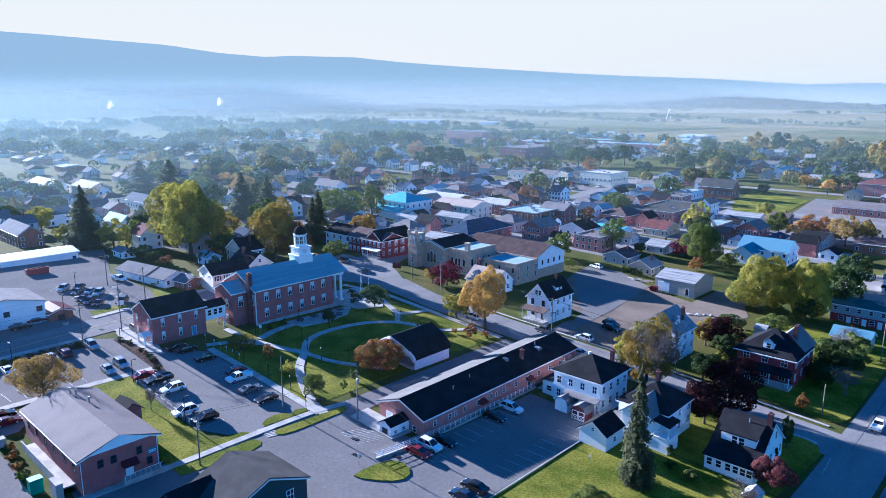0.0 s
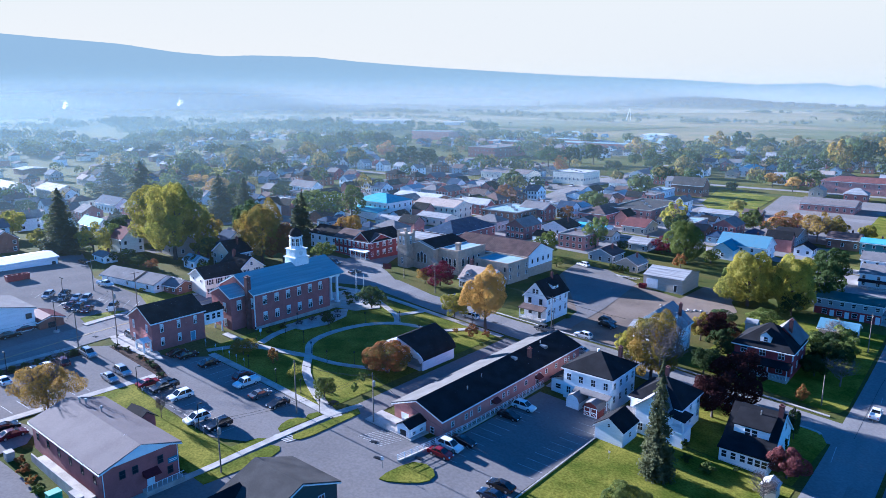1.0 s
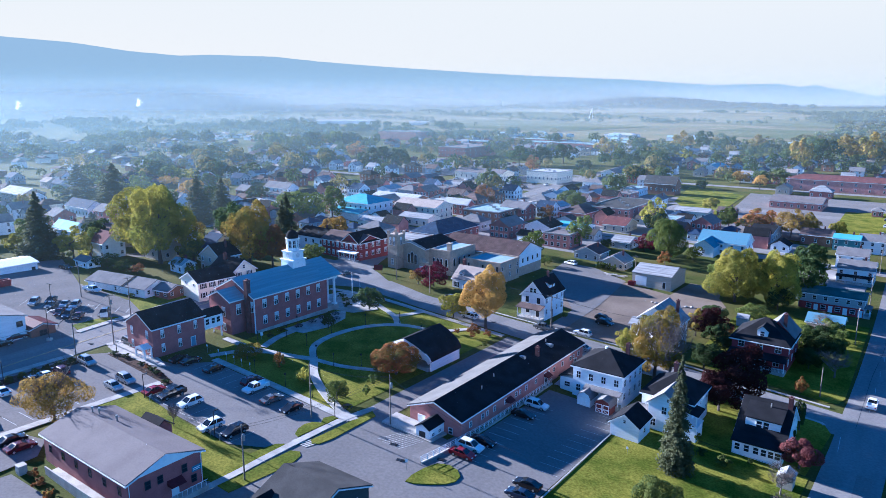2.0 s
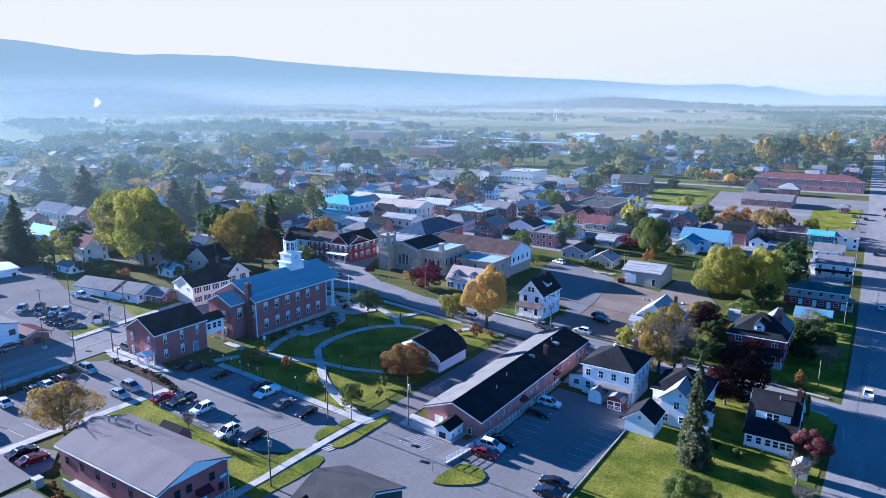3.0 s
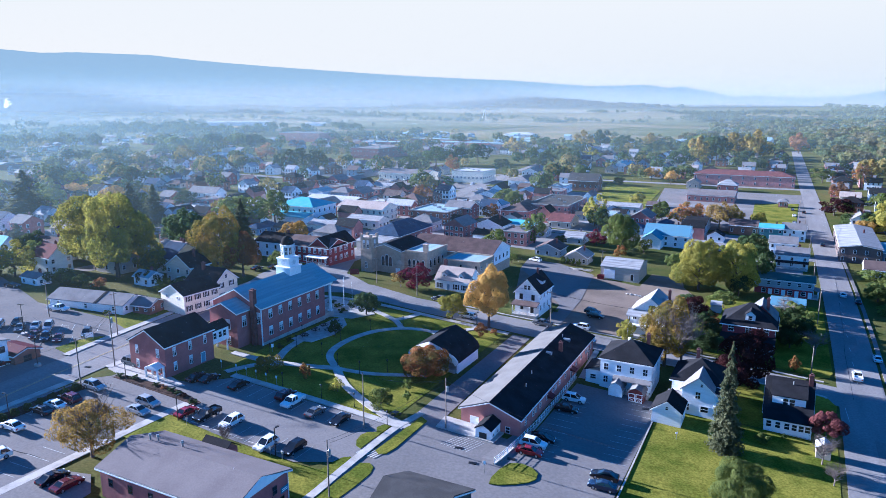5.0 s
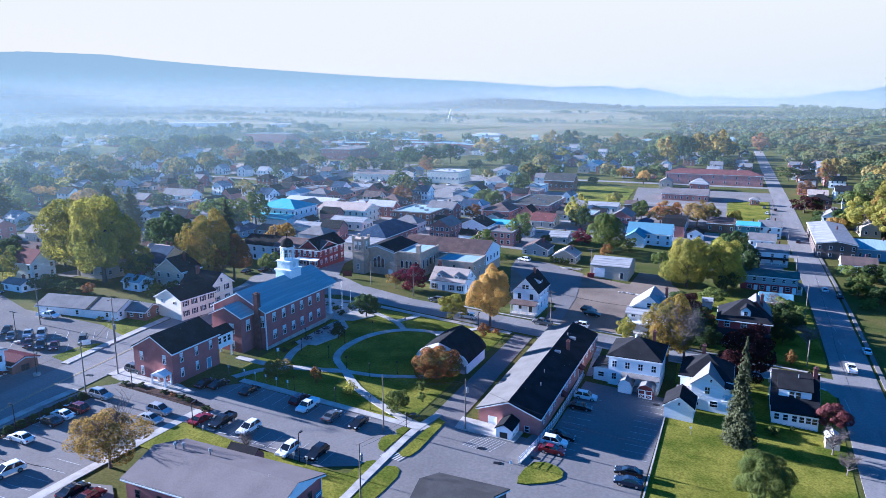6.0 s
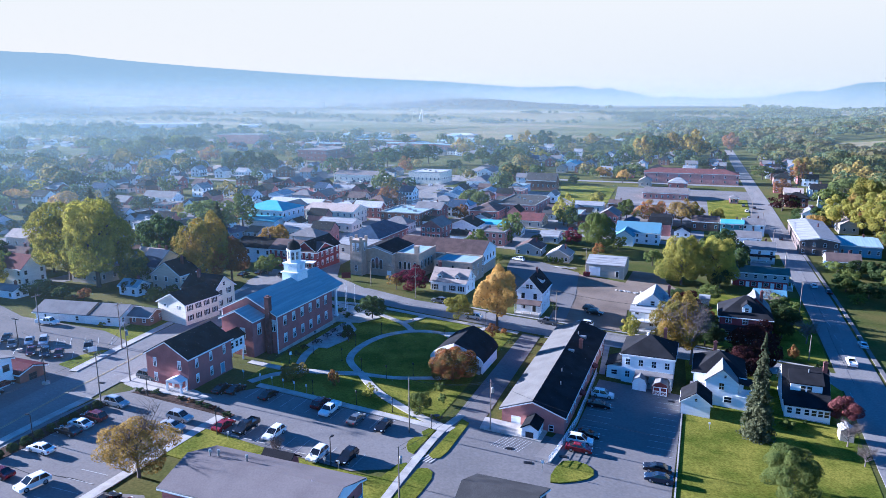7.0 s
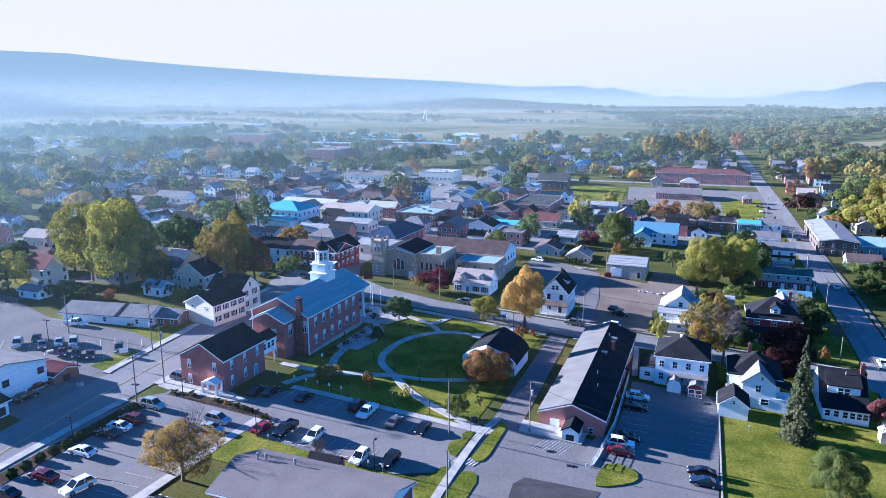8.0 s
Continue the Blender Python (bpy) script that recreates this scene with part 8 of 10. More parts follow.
for i, (lab, wm, rm, w, l, ev, ri, rf) in enumerate(kinds):
    zs = [ev * 0.45] if ev < 4.5 else [1.5, 4.2]
    near_rows = (("S", zs, 3, 0.95, 1.3, "o"), ("E", zs, 2, 0.95, 1.3, "o", (), 2.2), ("W", zs, 2, 0.95, 1.3, "o", (), 2.2))
    for far in (0, 1):
        t = house("house", lab, "house", -300 - 45 * i, 730 + 60 * far, w, l, ev, ri, rf, wm, rm, over=0.4, fasc=False, group="houses of the town", rows=() if far else near_rows)
        if far:
            bm = bmesh.new()
            for z in zs:
                for u in (-w * 0.3, 0, w * 0.3):
                    far_window(bm, u, -l / 2, z, "S", 1.0, 1.35)
                for u in (-l * 0.22, l * 0.22):
                    far_window(bm, w / 2, u, z, "E", 1.0, 1.35)
                    far_window(bm, -w / 2, u, z, "W", 1.0, 1.35)
            tagged(part("far_windows", bm, [trim_white, glass], t), kind="stuff")
        chimney(t, w * 0.15, l * 0.1, ev, ev + ri + 0.9, 0.6)
        if i % 2 == 0:
            bm = bmesh.new()
            prism(bm, [(-l / 2 - 2.2, 2.3), (-l / 2, 2.9), (-l / 2, 3.05), (-l / 2 - 2.2, 2.45)], "x", -w / 2, w / 2)
            part("porch_roof", bm, rm, t)
            for u in () if far else (-w / 2 + 0.2, w / 2 - 0.2):
                bm = bmesh.new()
                box(bm, u - 0.1, u + 0.1, -l / 2 - 2.1, -l / 2 - 1.9, -1, 2.4)
                part("porch_post", bm, trim_white, t)
        (FAR_PATTERN if far else PATTERN).append(t)
        FOOT.append((t.location.x, t.location.y, w / 2 + 3, l / 2 + 3))


def free(x, y, m=5):
    return all(abs(x - fx) > fw + m or abs(y - fy) > fl + m for fx, fy, fw, fl in FOOT)


def clear_of_roads(x, y, m=6):
    if -372 < x < -238 and 378 < y < 446 or -520 < x < -345 and 505 < y < 604 or -172 < x < -108 and 366 < y < 505 or -118 < x < -34 and 345 < y < 470 or -138 < x < -58 and 236 < y < 300:
        return False
    if abs(x + 24 + max(0, y - 300) * 0.03) < 8 + m or abs(y - 287) < 5 + m or abs(y - 404) < 6 + m or abs(y - 509) < 6 + m or abs(y - 190) < 5 + m:
        return False
    sx = -200 - (y - 178) * 0.145
    return abs(x - sx) > 6 + m


# shops and workshops of the town centre: low blocks with flat or low-pitched roofs
shop_kinds = [
    ("flat-roofed brick shop with parapet", brick_pink, roof_mauve, 12.0, 14.0, 5.6, 0, "flat"),
    ("white gabled shop with dark roof", siding_white, roof_black, 9.0, 13.0, 5.2, 3.0, "y"),
    ("pale house with brown gable roof", siding_cream, roof_brown, 11.0, 9.0, 5.0, 3.0, "x"),
    ("grey workshop with grey hipped roof", siding_grey, roof_grey, 13.0, 10.0, 4.4, 2.6, "hip"),
    ("white house with dark navy roof", siding_white, roof_navy, 9.0, 10.0, 5.4, 3.2, "x"),
    ("pale flat-roofed shop with white walls", siding_white, roof_white, 14.0, 11.0, 4.2, 0, "flat"),
    ("long pale workshop with metal roof", siding_cream, roof_metal, 18.0, 10.0, 3.8, 1.6, "x"),
    ("brown brick house with tiled roof", brick_brown, roof_tile, 13.0, 12.0, 5.4, 3.2, "hip"),
    ("white shop with pale blue roof", siding_white, roof_slate, 11.0, 12.0, 4.6, 1.8, "y"),
    ("red brick shop with grey gable roof", brick_red, roof_grey, 10.0, 14.0, 5.6, 3.0, "y"),
]
SHOPS = []
for i, (lab, wm, rm, w, l, ev, ri, rf) in enumerate(shop_kinds):
    t = house("shop", lab, "shop", -760 - 45 * i, 730, w, l, ev, ri, rf, wm, rm, over=0.3, fasc=concrete if rf == "flat" else False, group="shops of the town", rows=())
    zs = [ev * 0.45] if ev < 5 else [1.5, 4.3]
    bm = bmesh.new()
    for z in zs:
        for u in (-w * 0.36, -w * 0.12, w * 0.12, w * 0.36):
            far_window(bm, u, -l / 2, z, "S", 1.1, 1.4)
        for u in (-l * 0.32, 0, l * 0.32):
            far_window(bm, w / 2, u, z, "E", 1.1, 1.4)
            far_window(bm, -w / 2, u, z, "W", 1.1, 1.4)
    tagged(part("far_windows", bm, [trim_white, glass], t), kind="stuff")
    if rf == "flat":
        bm = bmesh.new()
        box(bm, w * 0.15, w * 0.15 + 1.8, 0, 1.3, ev - 0.1, ev + 1.0)
        part("roof_unit", bm, metal_grey, t, "galvanised rooftop unit")
        bm = bmesh.new()
        box(bm, -w * 0.3, -w * 0.3 + 0.7, l * 0.2, l * 0.2 + 0.7, ev - 0.1, ev + 1.3)
        part("vent_stack", bm, brick_brown, t)
    SHOPS.append((t, w, l))
    FOOT.append((t.location.x, t.location.y, w / 2 + 3, l / 2 + 3))

fill = random.Random(11)
count = 0
for k in range(900):
    px, py = fill.uniform(-340, -105), fill.uniform(200, 400)
    t, w, l = SHOPS[fill.randrange(len(SHOPS))]
    if py < 240 and px > -185 or not clear_of_roads(px, py, 4) or not all(abs(px - fx) > fw + w / 2 - 1 or abs(py - fy) > fl + l / 2 - 1 for fx, fy, fw, fl in FOOT) or -118 < px < -50 and py > 322 or -292 < px < -234 and py < 262:
        continue
    copy_thing(t, pose(px, py, land(px, py) + 0.15, 0, 0, fill.uniform(-2, 2)))
    FOOT.append((px, py, w / 2 + 2, l / 2 + 2))
    count += 1
    if count > 46:
        break
count = 0
SHEDS = []
for i, (lab, wm, rm, w, l, ev, ri, rf) in enumerate((
        ("small white garage with dark gable roof", siding_white, roof_black, 7.0, 8.0, 2.8, 2.0, "y"),
        ("low brick back building with brown roof", brick_brown, roof_brown, 8.0, 9.0, 3.6, 2.2, "x"),
        ("grey garage with weathered shingle roof", siding_grey, roof_weathered, 6.5, 9.0, 2.8, 1.8, "x"),
        ("narrow red brick house with dark roof", brick_pink, roof_black, 6.5, 10.0, 5.4, 2.8, "y"),
        ("blue-grey shed with navy roof", siding_blue, roof_navy, 7.0, 7.5, 3.0, 1.8, "hip"))):
    t = house("back_building", lab, "shed", -760 - 30 * i, 770, w, l, ev, ri, rf, wm, rm, over=0.3, fasc=False, group="back buildings of the town")
    bm = bmesh.new()
    for u in (-w * 0.25, w * 0.25):
        far_window(bm, u, -l / 2, 1.6, "S", 1.0, 1.2)
        far_window(bm, w / 2, u, 1.6, "E", 1.0, 1.2)
    tagged(part("far_windows", bm, [trim_white, glass], t), kind="stuff")
    SHEDS.append((t, w, l))
    FOOT.append((t.location.x, t.location.y, w / 2 + 3, l / 2 + 3))
for k in range(1500):
    px, py = fill.uniform(-345, -62), fill.uniform(200, 420)
    t, w, l = SHEDS[fill.randrange(len(SHEDS))]
    if py < 245 and px > -188 or not clear_of_roads(px, py, 2) or not all(abs(px - fx) > fw + w / 2 - 2 or abs(py - fy) > fl + l / 2 - 2 for fx, fy, fw, fl in FOOT) or -118 < px < -50 and py > 322:
        continue
    copy_thing(t, pose(px, py, land(px, py) + 0.1, 0, 0, fill.choice((0, 90)) + fill.uniform(-3, 3)))
    FOOT.append((px, py, w / 2 + 2, l / 2 + 2))
    count += 1
    if count > 70:
        break
count = 0
# streets of houses in the different quarters: x from, to, y from, to, spacing
for x0, x1, y0, y1, sx, sy in ((-10, 20, 350, 780, 17, 15), (-54, -40, 545, 800, 22, 16), (-560, -285, 60, 280, 22, 24), (-620, -300, 296, 520, 21, 25), (-255, -60, 420, 500, 22, 24), (-225, -45, 545, 760, 21, 26), (-120, -40, 296, 330, 20, 20), (-260, -215, 100, 185, 24, 22), (-640, -240, 690, 860, 26, 30), (-330, -270, 200, 280, 20, 22), (-180, -100, 300, 400, 19, 22), (-330, -250, 300, 395, 20, 22)):
    y = y0
    while y < y1:
        x = x0
        while x < x1:
            px, py = x + fill.uniform(-3, 3), y + fill.uniform(-3, 3)
            inside = -118 < px < -50 and 330 < py < 395 or -340 < px < -235 and 398 < py < 445 or -490 < px < -340 and 515 < py < 600
            if fill.random() < 0.80 and free(px, py) and clear_of_roads(px, py) and not inside and count < 330:
                src = (PATTERN if math.hypot(px + 40, py + 20) < 400 else FAR_PATTERN)[fill.randrange(len(PATTERN))]
                copy_thing(src, pose(px, py, land(px, py) + 0.2, 0, 0, fill.choice((0, 0, 0, 90, -90)) + fill.uniform(-3, 3)))
                FOOT.append((px, py, 6, 6))
                count += 1
                if math.hypot(px + 40, py + 20) < 480 and fill.random() < 0.7:
                    dw, dl = fill.uniform(4, 9), fill.uniform(9, 18)
                    dx = fill.choice((-1, 1)) * (7 + dw / 2)
                    drape("driveway", rect(px + dx - dw / 2, px + dx + dw / 2, py - dl / 2, py + dl / 2), fill.choice((asphalt, asphalt_road, gravel)), 0.07, "asphalt driveway beside a town house", "driveway")
            x += sx
        y += sy

# trees of the neighbourhoods
tkinds = ["green"] * 5 + ["dark"] * 4 + ["yellow"] * 2 + ["turning"] * 3 + ["rust", "orange", "gold", "spruce", "purple"]
placed = near_placed = 0
for i in range(2600):
    if placed >= 200:
        break
    q = fill.random()
    if q < 0.34:
        px, py = fill.uniform(-600, -280), fill.uniform(60, 520)
    elif q < 0.62:
        px, py = fill.uniform(-280, -45), fill.uniform(290, 520)
    elif q < 0.75:
        px, py = fill.uniform(16, 60), fill.uniform(240, 700)
    else:
        px, py = fill.uniform(-650, -40), fill.uniform(520, 900)
    if not free(px, py, 1) or not clear_of_roads(px, py, 3) or (-118 < px < -50 and 335 < py < 395) or (-340 < px < -240 and 400 < py < 442) or (-490 < px < -345 and 515 < py < 590) or (-135 < px < -30 and 395 < py < 520):
        continue
    h = fill.uniform(8, 19)
    d = math.hypot(px + 40, py + 20)
    if d < 400 and near_placed < 95:
        tree(fill.choice(tkinds), px, py, h, h * fill.uniform(0.75, 1.1), 1)
        near_placed += 1
    else:
        for _ in range(fill.randrange(1, 6)):
            FAR_TREES.append((px + fill.gauss(0, 7), py + fill.gauss(0, 5), h * fill.uniform(0.75, 1.05)))
    placed += 1

# the far edge of town: small gabled houses and sheds, too far off to tell their windows
def far_houses(name, n, mats, x0, x1, y0, y1, seed):
    rng = random.Random(seed)
    bm = bmesh.new()
    for _ in range(n):
        x, y = rng.uniform(x0, x1), rng.uniform(y0, y1)
        if not free(x, y, 2):
            continue
        w, l, e, r = rng.uniform(7, 13), rng.uniform(8, 15), rng.uniform(3.2, 6.2), rng.uniform(1.8, 3.2)
        if rng.random() < 0.15:
            w, l, e, r = w * 2, l * 1.6, 4.6, 1.2
        z = land(x, y)
        box(bm, x - w / 2, x + w / 2, y - l / 2, y + l / 2, z - 1, z + e, 0)
        prism(bm, [(y - l / 2 - 0.4, z + e), (y + l / 2 + 0.4, z + e), (y, z + e + r)], "x", x - w / 2 - 0.4, x + w / 2 + 0.4, 1)
        if rng.random() < 0.4:
            FAR_TREES.append((x + rng.uniform(8, 14) * rng.choice((-1, 1)), y + rng.uniform(-9, 9), rng.uniform(8, 17)))
    solid(name, bm, mats, "small far houses at the edge of town", "house", kind="stuff")


far_houses("far_houses", 70, [siding_white, roof_grey], -1050, -600, 60, 820, 3)
far_houses("far_houses", 60, [siding_cream, roof_brown], -1050, -600, 60, 820, 4)
far_houses("far_houses", 50, [brick_brown, roof_metal], -1100, -560, 60, 900, 5)
far_houses("far_houses", 40, [siding_white, roof_slate], -700, -60, 880, 1100, 6)

# ------------------------------------------------------------------ far valley and mountains
RIDGE_AZ = (-110, -90, -74.8, -71.4, -63.8, -60, -56.6, -54.4, -49.6, -46.2, -42, -32.8, -28.8, -21.5, -15.3, -10.8, -9.4, -8.3, -7.5, -6.6, -4.6, -3.3, -1.1, 0.5, 3, 5.4, 6.8, 9.2, 11, 20, 40)
RIDGE_EL = (5.0, 4.9, 4.68, 4.55, 4.12, 3.62, 3.38, 3.49, 3.42, 3.09, 2.78, 2.2, 1.97, 1.64, 1.18, 1.23, 0.98, 1.1, 0.9, 0.76, 0.31, 0.4, 0.27, 0.24, 0.32, 0.73, 0.69, 1.27, 1.32, 1.5, 1.7)


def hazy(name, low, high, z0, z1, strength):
    """Distant land as a glowing backdrop: haze is put into its colour, paler towards its foot."""
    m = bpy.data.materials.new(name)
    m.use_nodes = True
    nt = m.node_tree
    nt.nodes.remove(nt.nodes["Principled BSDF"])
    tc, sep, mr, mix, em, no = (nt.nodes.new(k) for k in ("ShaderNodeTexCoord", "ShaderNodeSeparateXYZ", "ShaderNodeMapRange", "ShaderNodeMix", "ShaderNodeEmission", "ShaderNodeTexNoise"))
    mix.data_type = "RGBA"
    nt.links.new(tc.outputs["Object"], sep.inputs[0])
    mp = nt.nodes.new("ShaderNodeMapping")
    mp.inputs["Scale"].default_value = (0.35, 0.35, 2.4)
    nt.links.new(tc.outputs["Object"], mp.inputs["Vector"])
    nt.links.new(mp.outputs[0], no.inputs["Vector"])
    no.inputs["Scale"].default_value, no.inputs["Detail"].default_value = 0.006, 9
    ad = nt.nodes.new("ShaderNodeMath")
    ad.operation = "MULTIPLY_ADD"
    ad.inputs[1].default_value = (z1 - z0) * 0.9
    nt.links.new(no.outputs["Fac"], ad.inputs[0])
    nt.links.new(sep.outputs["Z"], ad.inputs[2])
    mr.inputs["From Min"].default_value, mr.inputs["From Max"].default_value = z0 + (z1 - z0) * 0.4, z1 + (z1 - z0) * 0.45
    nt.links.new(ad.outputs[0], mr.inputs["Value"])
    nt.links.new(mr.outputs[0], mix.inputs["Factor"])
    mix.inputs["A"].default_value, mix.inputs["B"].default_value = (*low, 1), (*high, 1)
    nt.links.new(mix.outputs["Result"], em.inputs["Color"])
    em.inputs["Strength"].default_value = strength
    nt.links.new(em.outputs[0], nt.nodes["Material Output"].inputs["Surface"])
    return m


def mountain():
    cx, cy, dist = -35.0, -22.0, 4300.0
    n, rows = 600, 10
    verts, faces = [], []
    for i in range(n + 1):
        az = -110 + 150 * i / n
        el = float(np.interp(az, RIDGE_AZ, RIDGE_EL))
        el += 0.03 * noise.noise(Vector((az * 3.1, 9.1, 0)))
        top = 56 + dist * math.tan(radians(el))
        for j in range(rows + 1):
            q = j / rows
            d = dist - 900 * (1 - q) ** 1.5
            z = -25 + (top + 25) * q ** 1.25 * (1 if j == rows else 0.97 + 0.08 * noise.noise(Vector((az * 0.35, q * 5, 4))))
            verts.append((cx + d * math.sin(radians(az)), cy + d * math.cos(radians(az)), z))
    for i in range(n):
        for j in range(rows):
            a = i * (rows + 1) + j
            faces.append((a, a + rows + 1, a + rows + 2, a + 1))
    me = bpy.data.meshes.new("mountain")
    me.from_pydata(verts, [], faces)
    me.materials.append(hazy("mountain_haze_glow", (0.68, 0.56, 0.30), (0.425, 0.451, 0.29), -10, 130, 0.188))
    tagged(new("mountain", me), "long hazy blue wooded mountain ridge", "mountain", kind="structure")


mountain()


def sky_haze():
    """The bright hazy sky low over the valley; it thins out upwards into the open sky."""
    n, R = 96, 4700.0
    verts, faces = [], []
    for i in range(n):
        a = radians(-84 + 110 * i / (n - 1))
        for z in (-120, 150, 350, 560, 720, 820):
            verts.append((-35 + R * math.sin(a), -22 + R * math.cos(a), z))
    for i in range(n - 1):
        j = i + 1
        for k in range(5):
            faces.append((i * 6 + k, j * 6 + k, j * 6 + k + 1, i * 6 + k + 1))
    me = bpy.data.meshes.new("backdrop")
    me.from_pydata(verts, [], faces)
    m = bpy.data.materials.new("hazy_sky")
    m.use_nodes = True
    nt = m.node_tree
    nt.nodes.remove(nt.nodes["Principled BSDF"])
    tc, sep, up, ew, c1, c2, em, tr, fade, ms = (nt.nodes.new(k) for k in ("ShaderNodeTexCoord", "ShaderNodeSeparateXYZ", "ShaderNodeMapRange", "ShaderNodeMapRange", "ShaderNodeMix", "ShaderNodeMix", "ShaderNodeEmission", "ShaderNodeBsdfTransparent", "ShaderNodeMapRange", "ShaderNodeMixShader"))
    c1.data_type = c2.data_type = "RGBA"
    nt.links.new(tc.outputs["Object"], sep.inputs[0])
    up.inputs["From Min"].default_value, up.inputs["From Max"].default_value = 100, 680
    nt.links.new(sep.outputs["Z"], up.inputs["Value"])
    ew.inputs["From Min"].default_value, ew.inputs["From Max"].default_value = -4500, 1500
    nt.links.new(sep.outputs["X"], ew.inputs["Value"])
    nt.links.new(ew.outputs[0], c1.inputs["Factor"])
    c1.inputs["A"].default_value, c1.inputs["B"].default_value = (1.09, 0.795, 0.337, 1), (0.851, 0.692, 0.338, 1)
    nt.links.new(up.outputs[0], c2.inputs["Factor"])
    nt.links.new(c1.outputs["Result"], c2.inputs["A"])
    c2.inputs["B"].default_value = (1.018, 0.767, 0.335, 1)
    nt.links.new(c2.outputs["Result"], em.inputs["Color"])
    em.inputs["Strength"].default_value = 0.19
    fade.inputs["From Min"].default_value, fade.inputs["From Max"].default_value = 750, 815
    fade.interpolation_type = "SMOOTHSTEP"
    nt.links.new(sep.outputs["Z"], fade.inputs["Value"])
    nt.links.new(fade.outputs[0], ms.inputs[0])
    nt.links.new(em.outputs[0], ms.inputs[1])
    nt.links.new(tr.outputs[0], ms.inputs[2])
    nt.links.new(ms.outputs[0], nt.nodes["Material Output"].inputs["Surface"])
    me.materials.append(m)
    tagged(new("backdrop", me), "bright hazy morning sky above the horizon", "sky", kind="structure")


sky_haze()


# ------------------------------------------------------------------ woods, hedges and fields of the valley
def woodland(name, spots, mats, label, leaf=1.35, per=72, dome=0.47):
    """Round tree tops of a wood: each a knobbly dome of leaf sprays."""
    rng = np.random.default_rng(len(spots))
    cen, nor, siz = [], [], []
    for x, y, h, w in spots:
        d = rng.normal(size=(per, 3))
        d[:, 2] = np.abs(d[:, 2]) * np.where(rng.random(per) < 0.8, 1, -0.6)
        d /= np.linalg.norm(d, axis=1)[:, None]
        knobs = rng.normal(size=(6, 3))
        knobs[:, 2] = np.abs(knobs[:, 2])
        knobs /= np.linalg.norm(knobs, axis=1)[:, None]
        r = (0.72 + 0.32 * np.clip((d @ knobs.T).max(axis=1), 0, 1) ** 5) * (0.88 + 0.12 * rng.random(per))
        c = np.stack([d[:, 0] * w / 2 * r, d[:, 1] * w / 2 * r, h * (1.02 - dome) + d[:, 2] * h * dome * r], 1)
        cen.append(c + np.array([x, y, land(x, y)]))
        nn = d + rng.normal(size=(per, 3)) * 0.28
        nor.append(nn / np.linalg.norm(nn, axis=1)[:, None])
        siz.append(leaf * (0.6 + 0.7 * rng.random(per)) * (h + w) / 20)
    v, f = quads(np.concatenate(cen), np.concatenate(nor), np.concatenate(siz), rng)
    return tagged(new(name, leaf_mesh(name, v, f, mats)), label, "woodland", kind="stuff")


wr = random.Random(21)


def belt(n, x0, x1, y0, y1, h0, h1):
    out = []
    for _ in range(n):
        h = wr.uniform(h0, h1)
        out.append((wr.uniform(x0, x1), wr.uniform(y0, y1), h, h * wr.uniform(0.8, 1.2)))
    return out


far_green = leaf_material("far_leaves_green", (0.05, 0.07, 0.024), (0.10, 0.115, 0.035), 0.25)
far_dark = leaf_material("far_leaves_dark", (0.026, 0.042, 0.016), (0.05, 0.068, 0.023), 0.25)
far_turning = leaf_material("far_leaves_turning", (0.10, 0.095, 0.028), (0.20, 0.15, 0.04), 0.25)
hill_green = leaf_material("wood_leaves_green", (0.062, 0.078, 0.03), (0.10, 0.112, 0.042), 0.35)
hill_turning = leaf_material("wood_leaves_turning", (0.10, 0.092, 0.04), (0.145, 0.122, 0.05), 0.35)
hill_olive = leaf_material("wood_leaves_olive", (0.095, 0.10, 0.034), (0.145, 0.14, 0.045), 0.35)
hill = [(x, y, h, w * 1.4) for x, y, h, w in belt(2500, 40, 900, 330, 1700, 11, 17)]
hill = [s for s in hill if s[0] > 30 + max(0, 470 - s[1]) * 0.25]
hill += belt(150, -20, 60, 640, 1250, 9, 17)
hill = [s for s in hill if not (70 < s[0] < 360 and 800 < s[1] < 1010 or 180 < s[0] < 520 and 1180 < s[1] < 1330)]
hill += belt(300, -200, 60, 1000, 1700, 9, 17)
woodland("woodland_green", hill[0::3], hill_green, "dense green wood on the hill", dome=0.3)
woodland("woodland_turning", hill[1::3], hill_turning, "dense autumn wood on the hill", dome=0.3)
woodland("woodland_yellow", hill[2::3], hill_olive, "dense yellow-green wood on the hill", dome=0.3)
edge = belt(60, 28, 90, 250, 480, 9, 16)
woodland("woodland_edge", edge, leaf_yellow, "yellow-green trees along the creek", 0.8, 170)
vale = []
for _ in range(80):
    cx, cy = wr.uniform(-2300, 150), wr.uniform(880, 2600)
    n = wr.randrange(16, 50)
    sp = n * wr.uniform(1.0, 2.2)
    if cx > -1150 and cy > 1000 and wr.random() < 0.8:
        continue
    vale += [(cx + wr.gauss(0, sp), cy + wr.gauss(0, 14), wr.uniform(7, 14), wr.uniform(8, 16)) for _ in range(n)]
for _ in range(120):
    cx, cy = wr.uniform(-1700, -620), wr.uniform(150, 1100)
    vale += [(cx + wr.gauss(0, 26), cy + wr.gauss(0, 10), wr.uniform(10, 19), wr.uniform(14, 24)) for _ in range(wr.randrange(4, 14))]
woodland("town_trees", [(x, y, h, h) for x, y, h in FAR_TREES[0::2]], far_green, "green trees among the far houses", 0.85, 150)
woodland("town_trees", [(x, y, h, h) for x, y, h in FAR_TREES[1::4]], far_dark, "dark trees among the far houses", 0.85, 150)
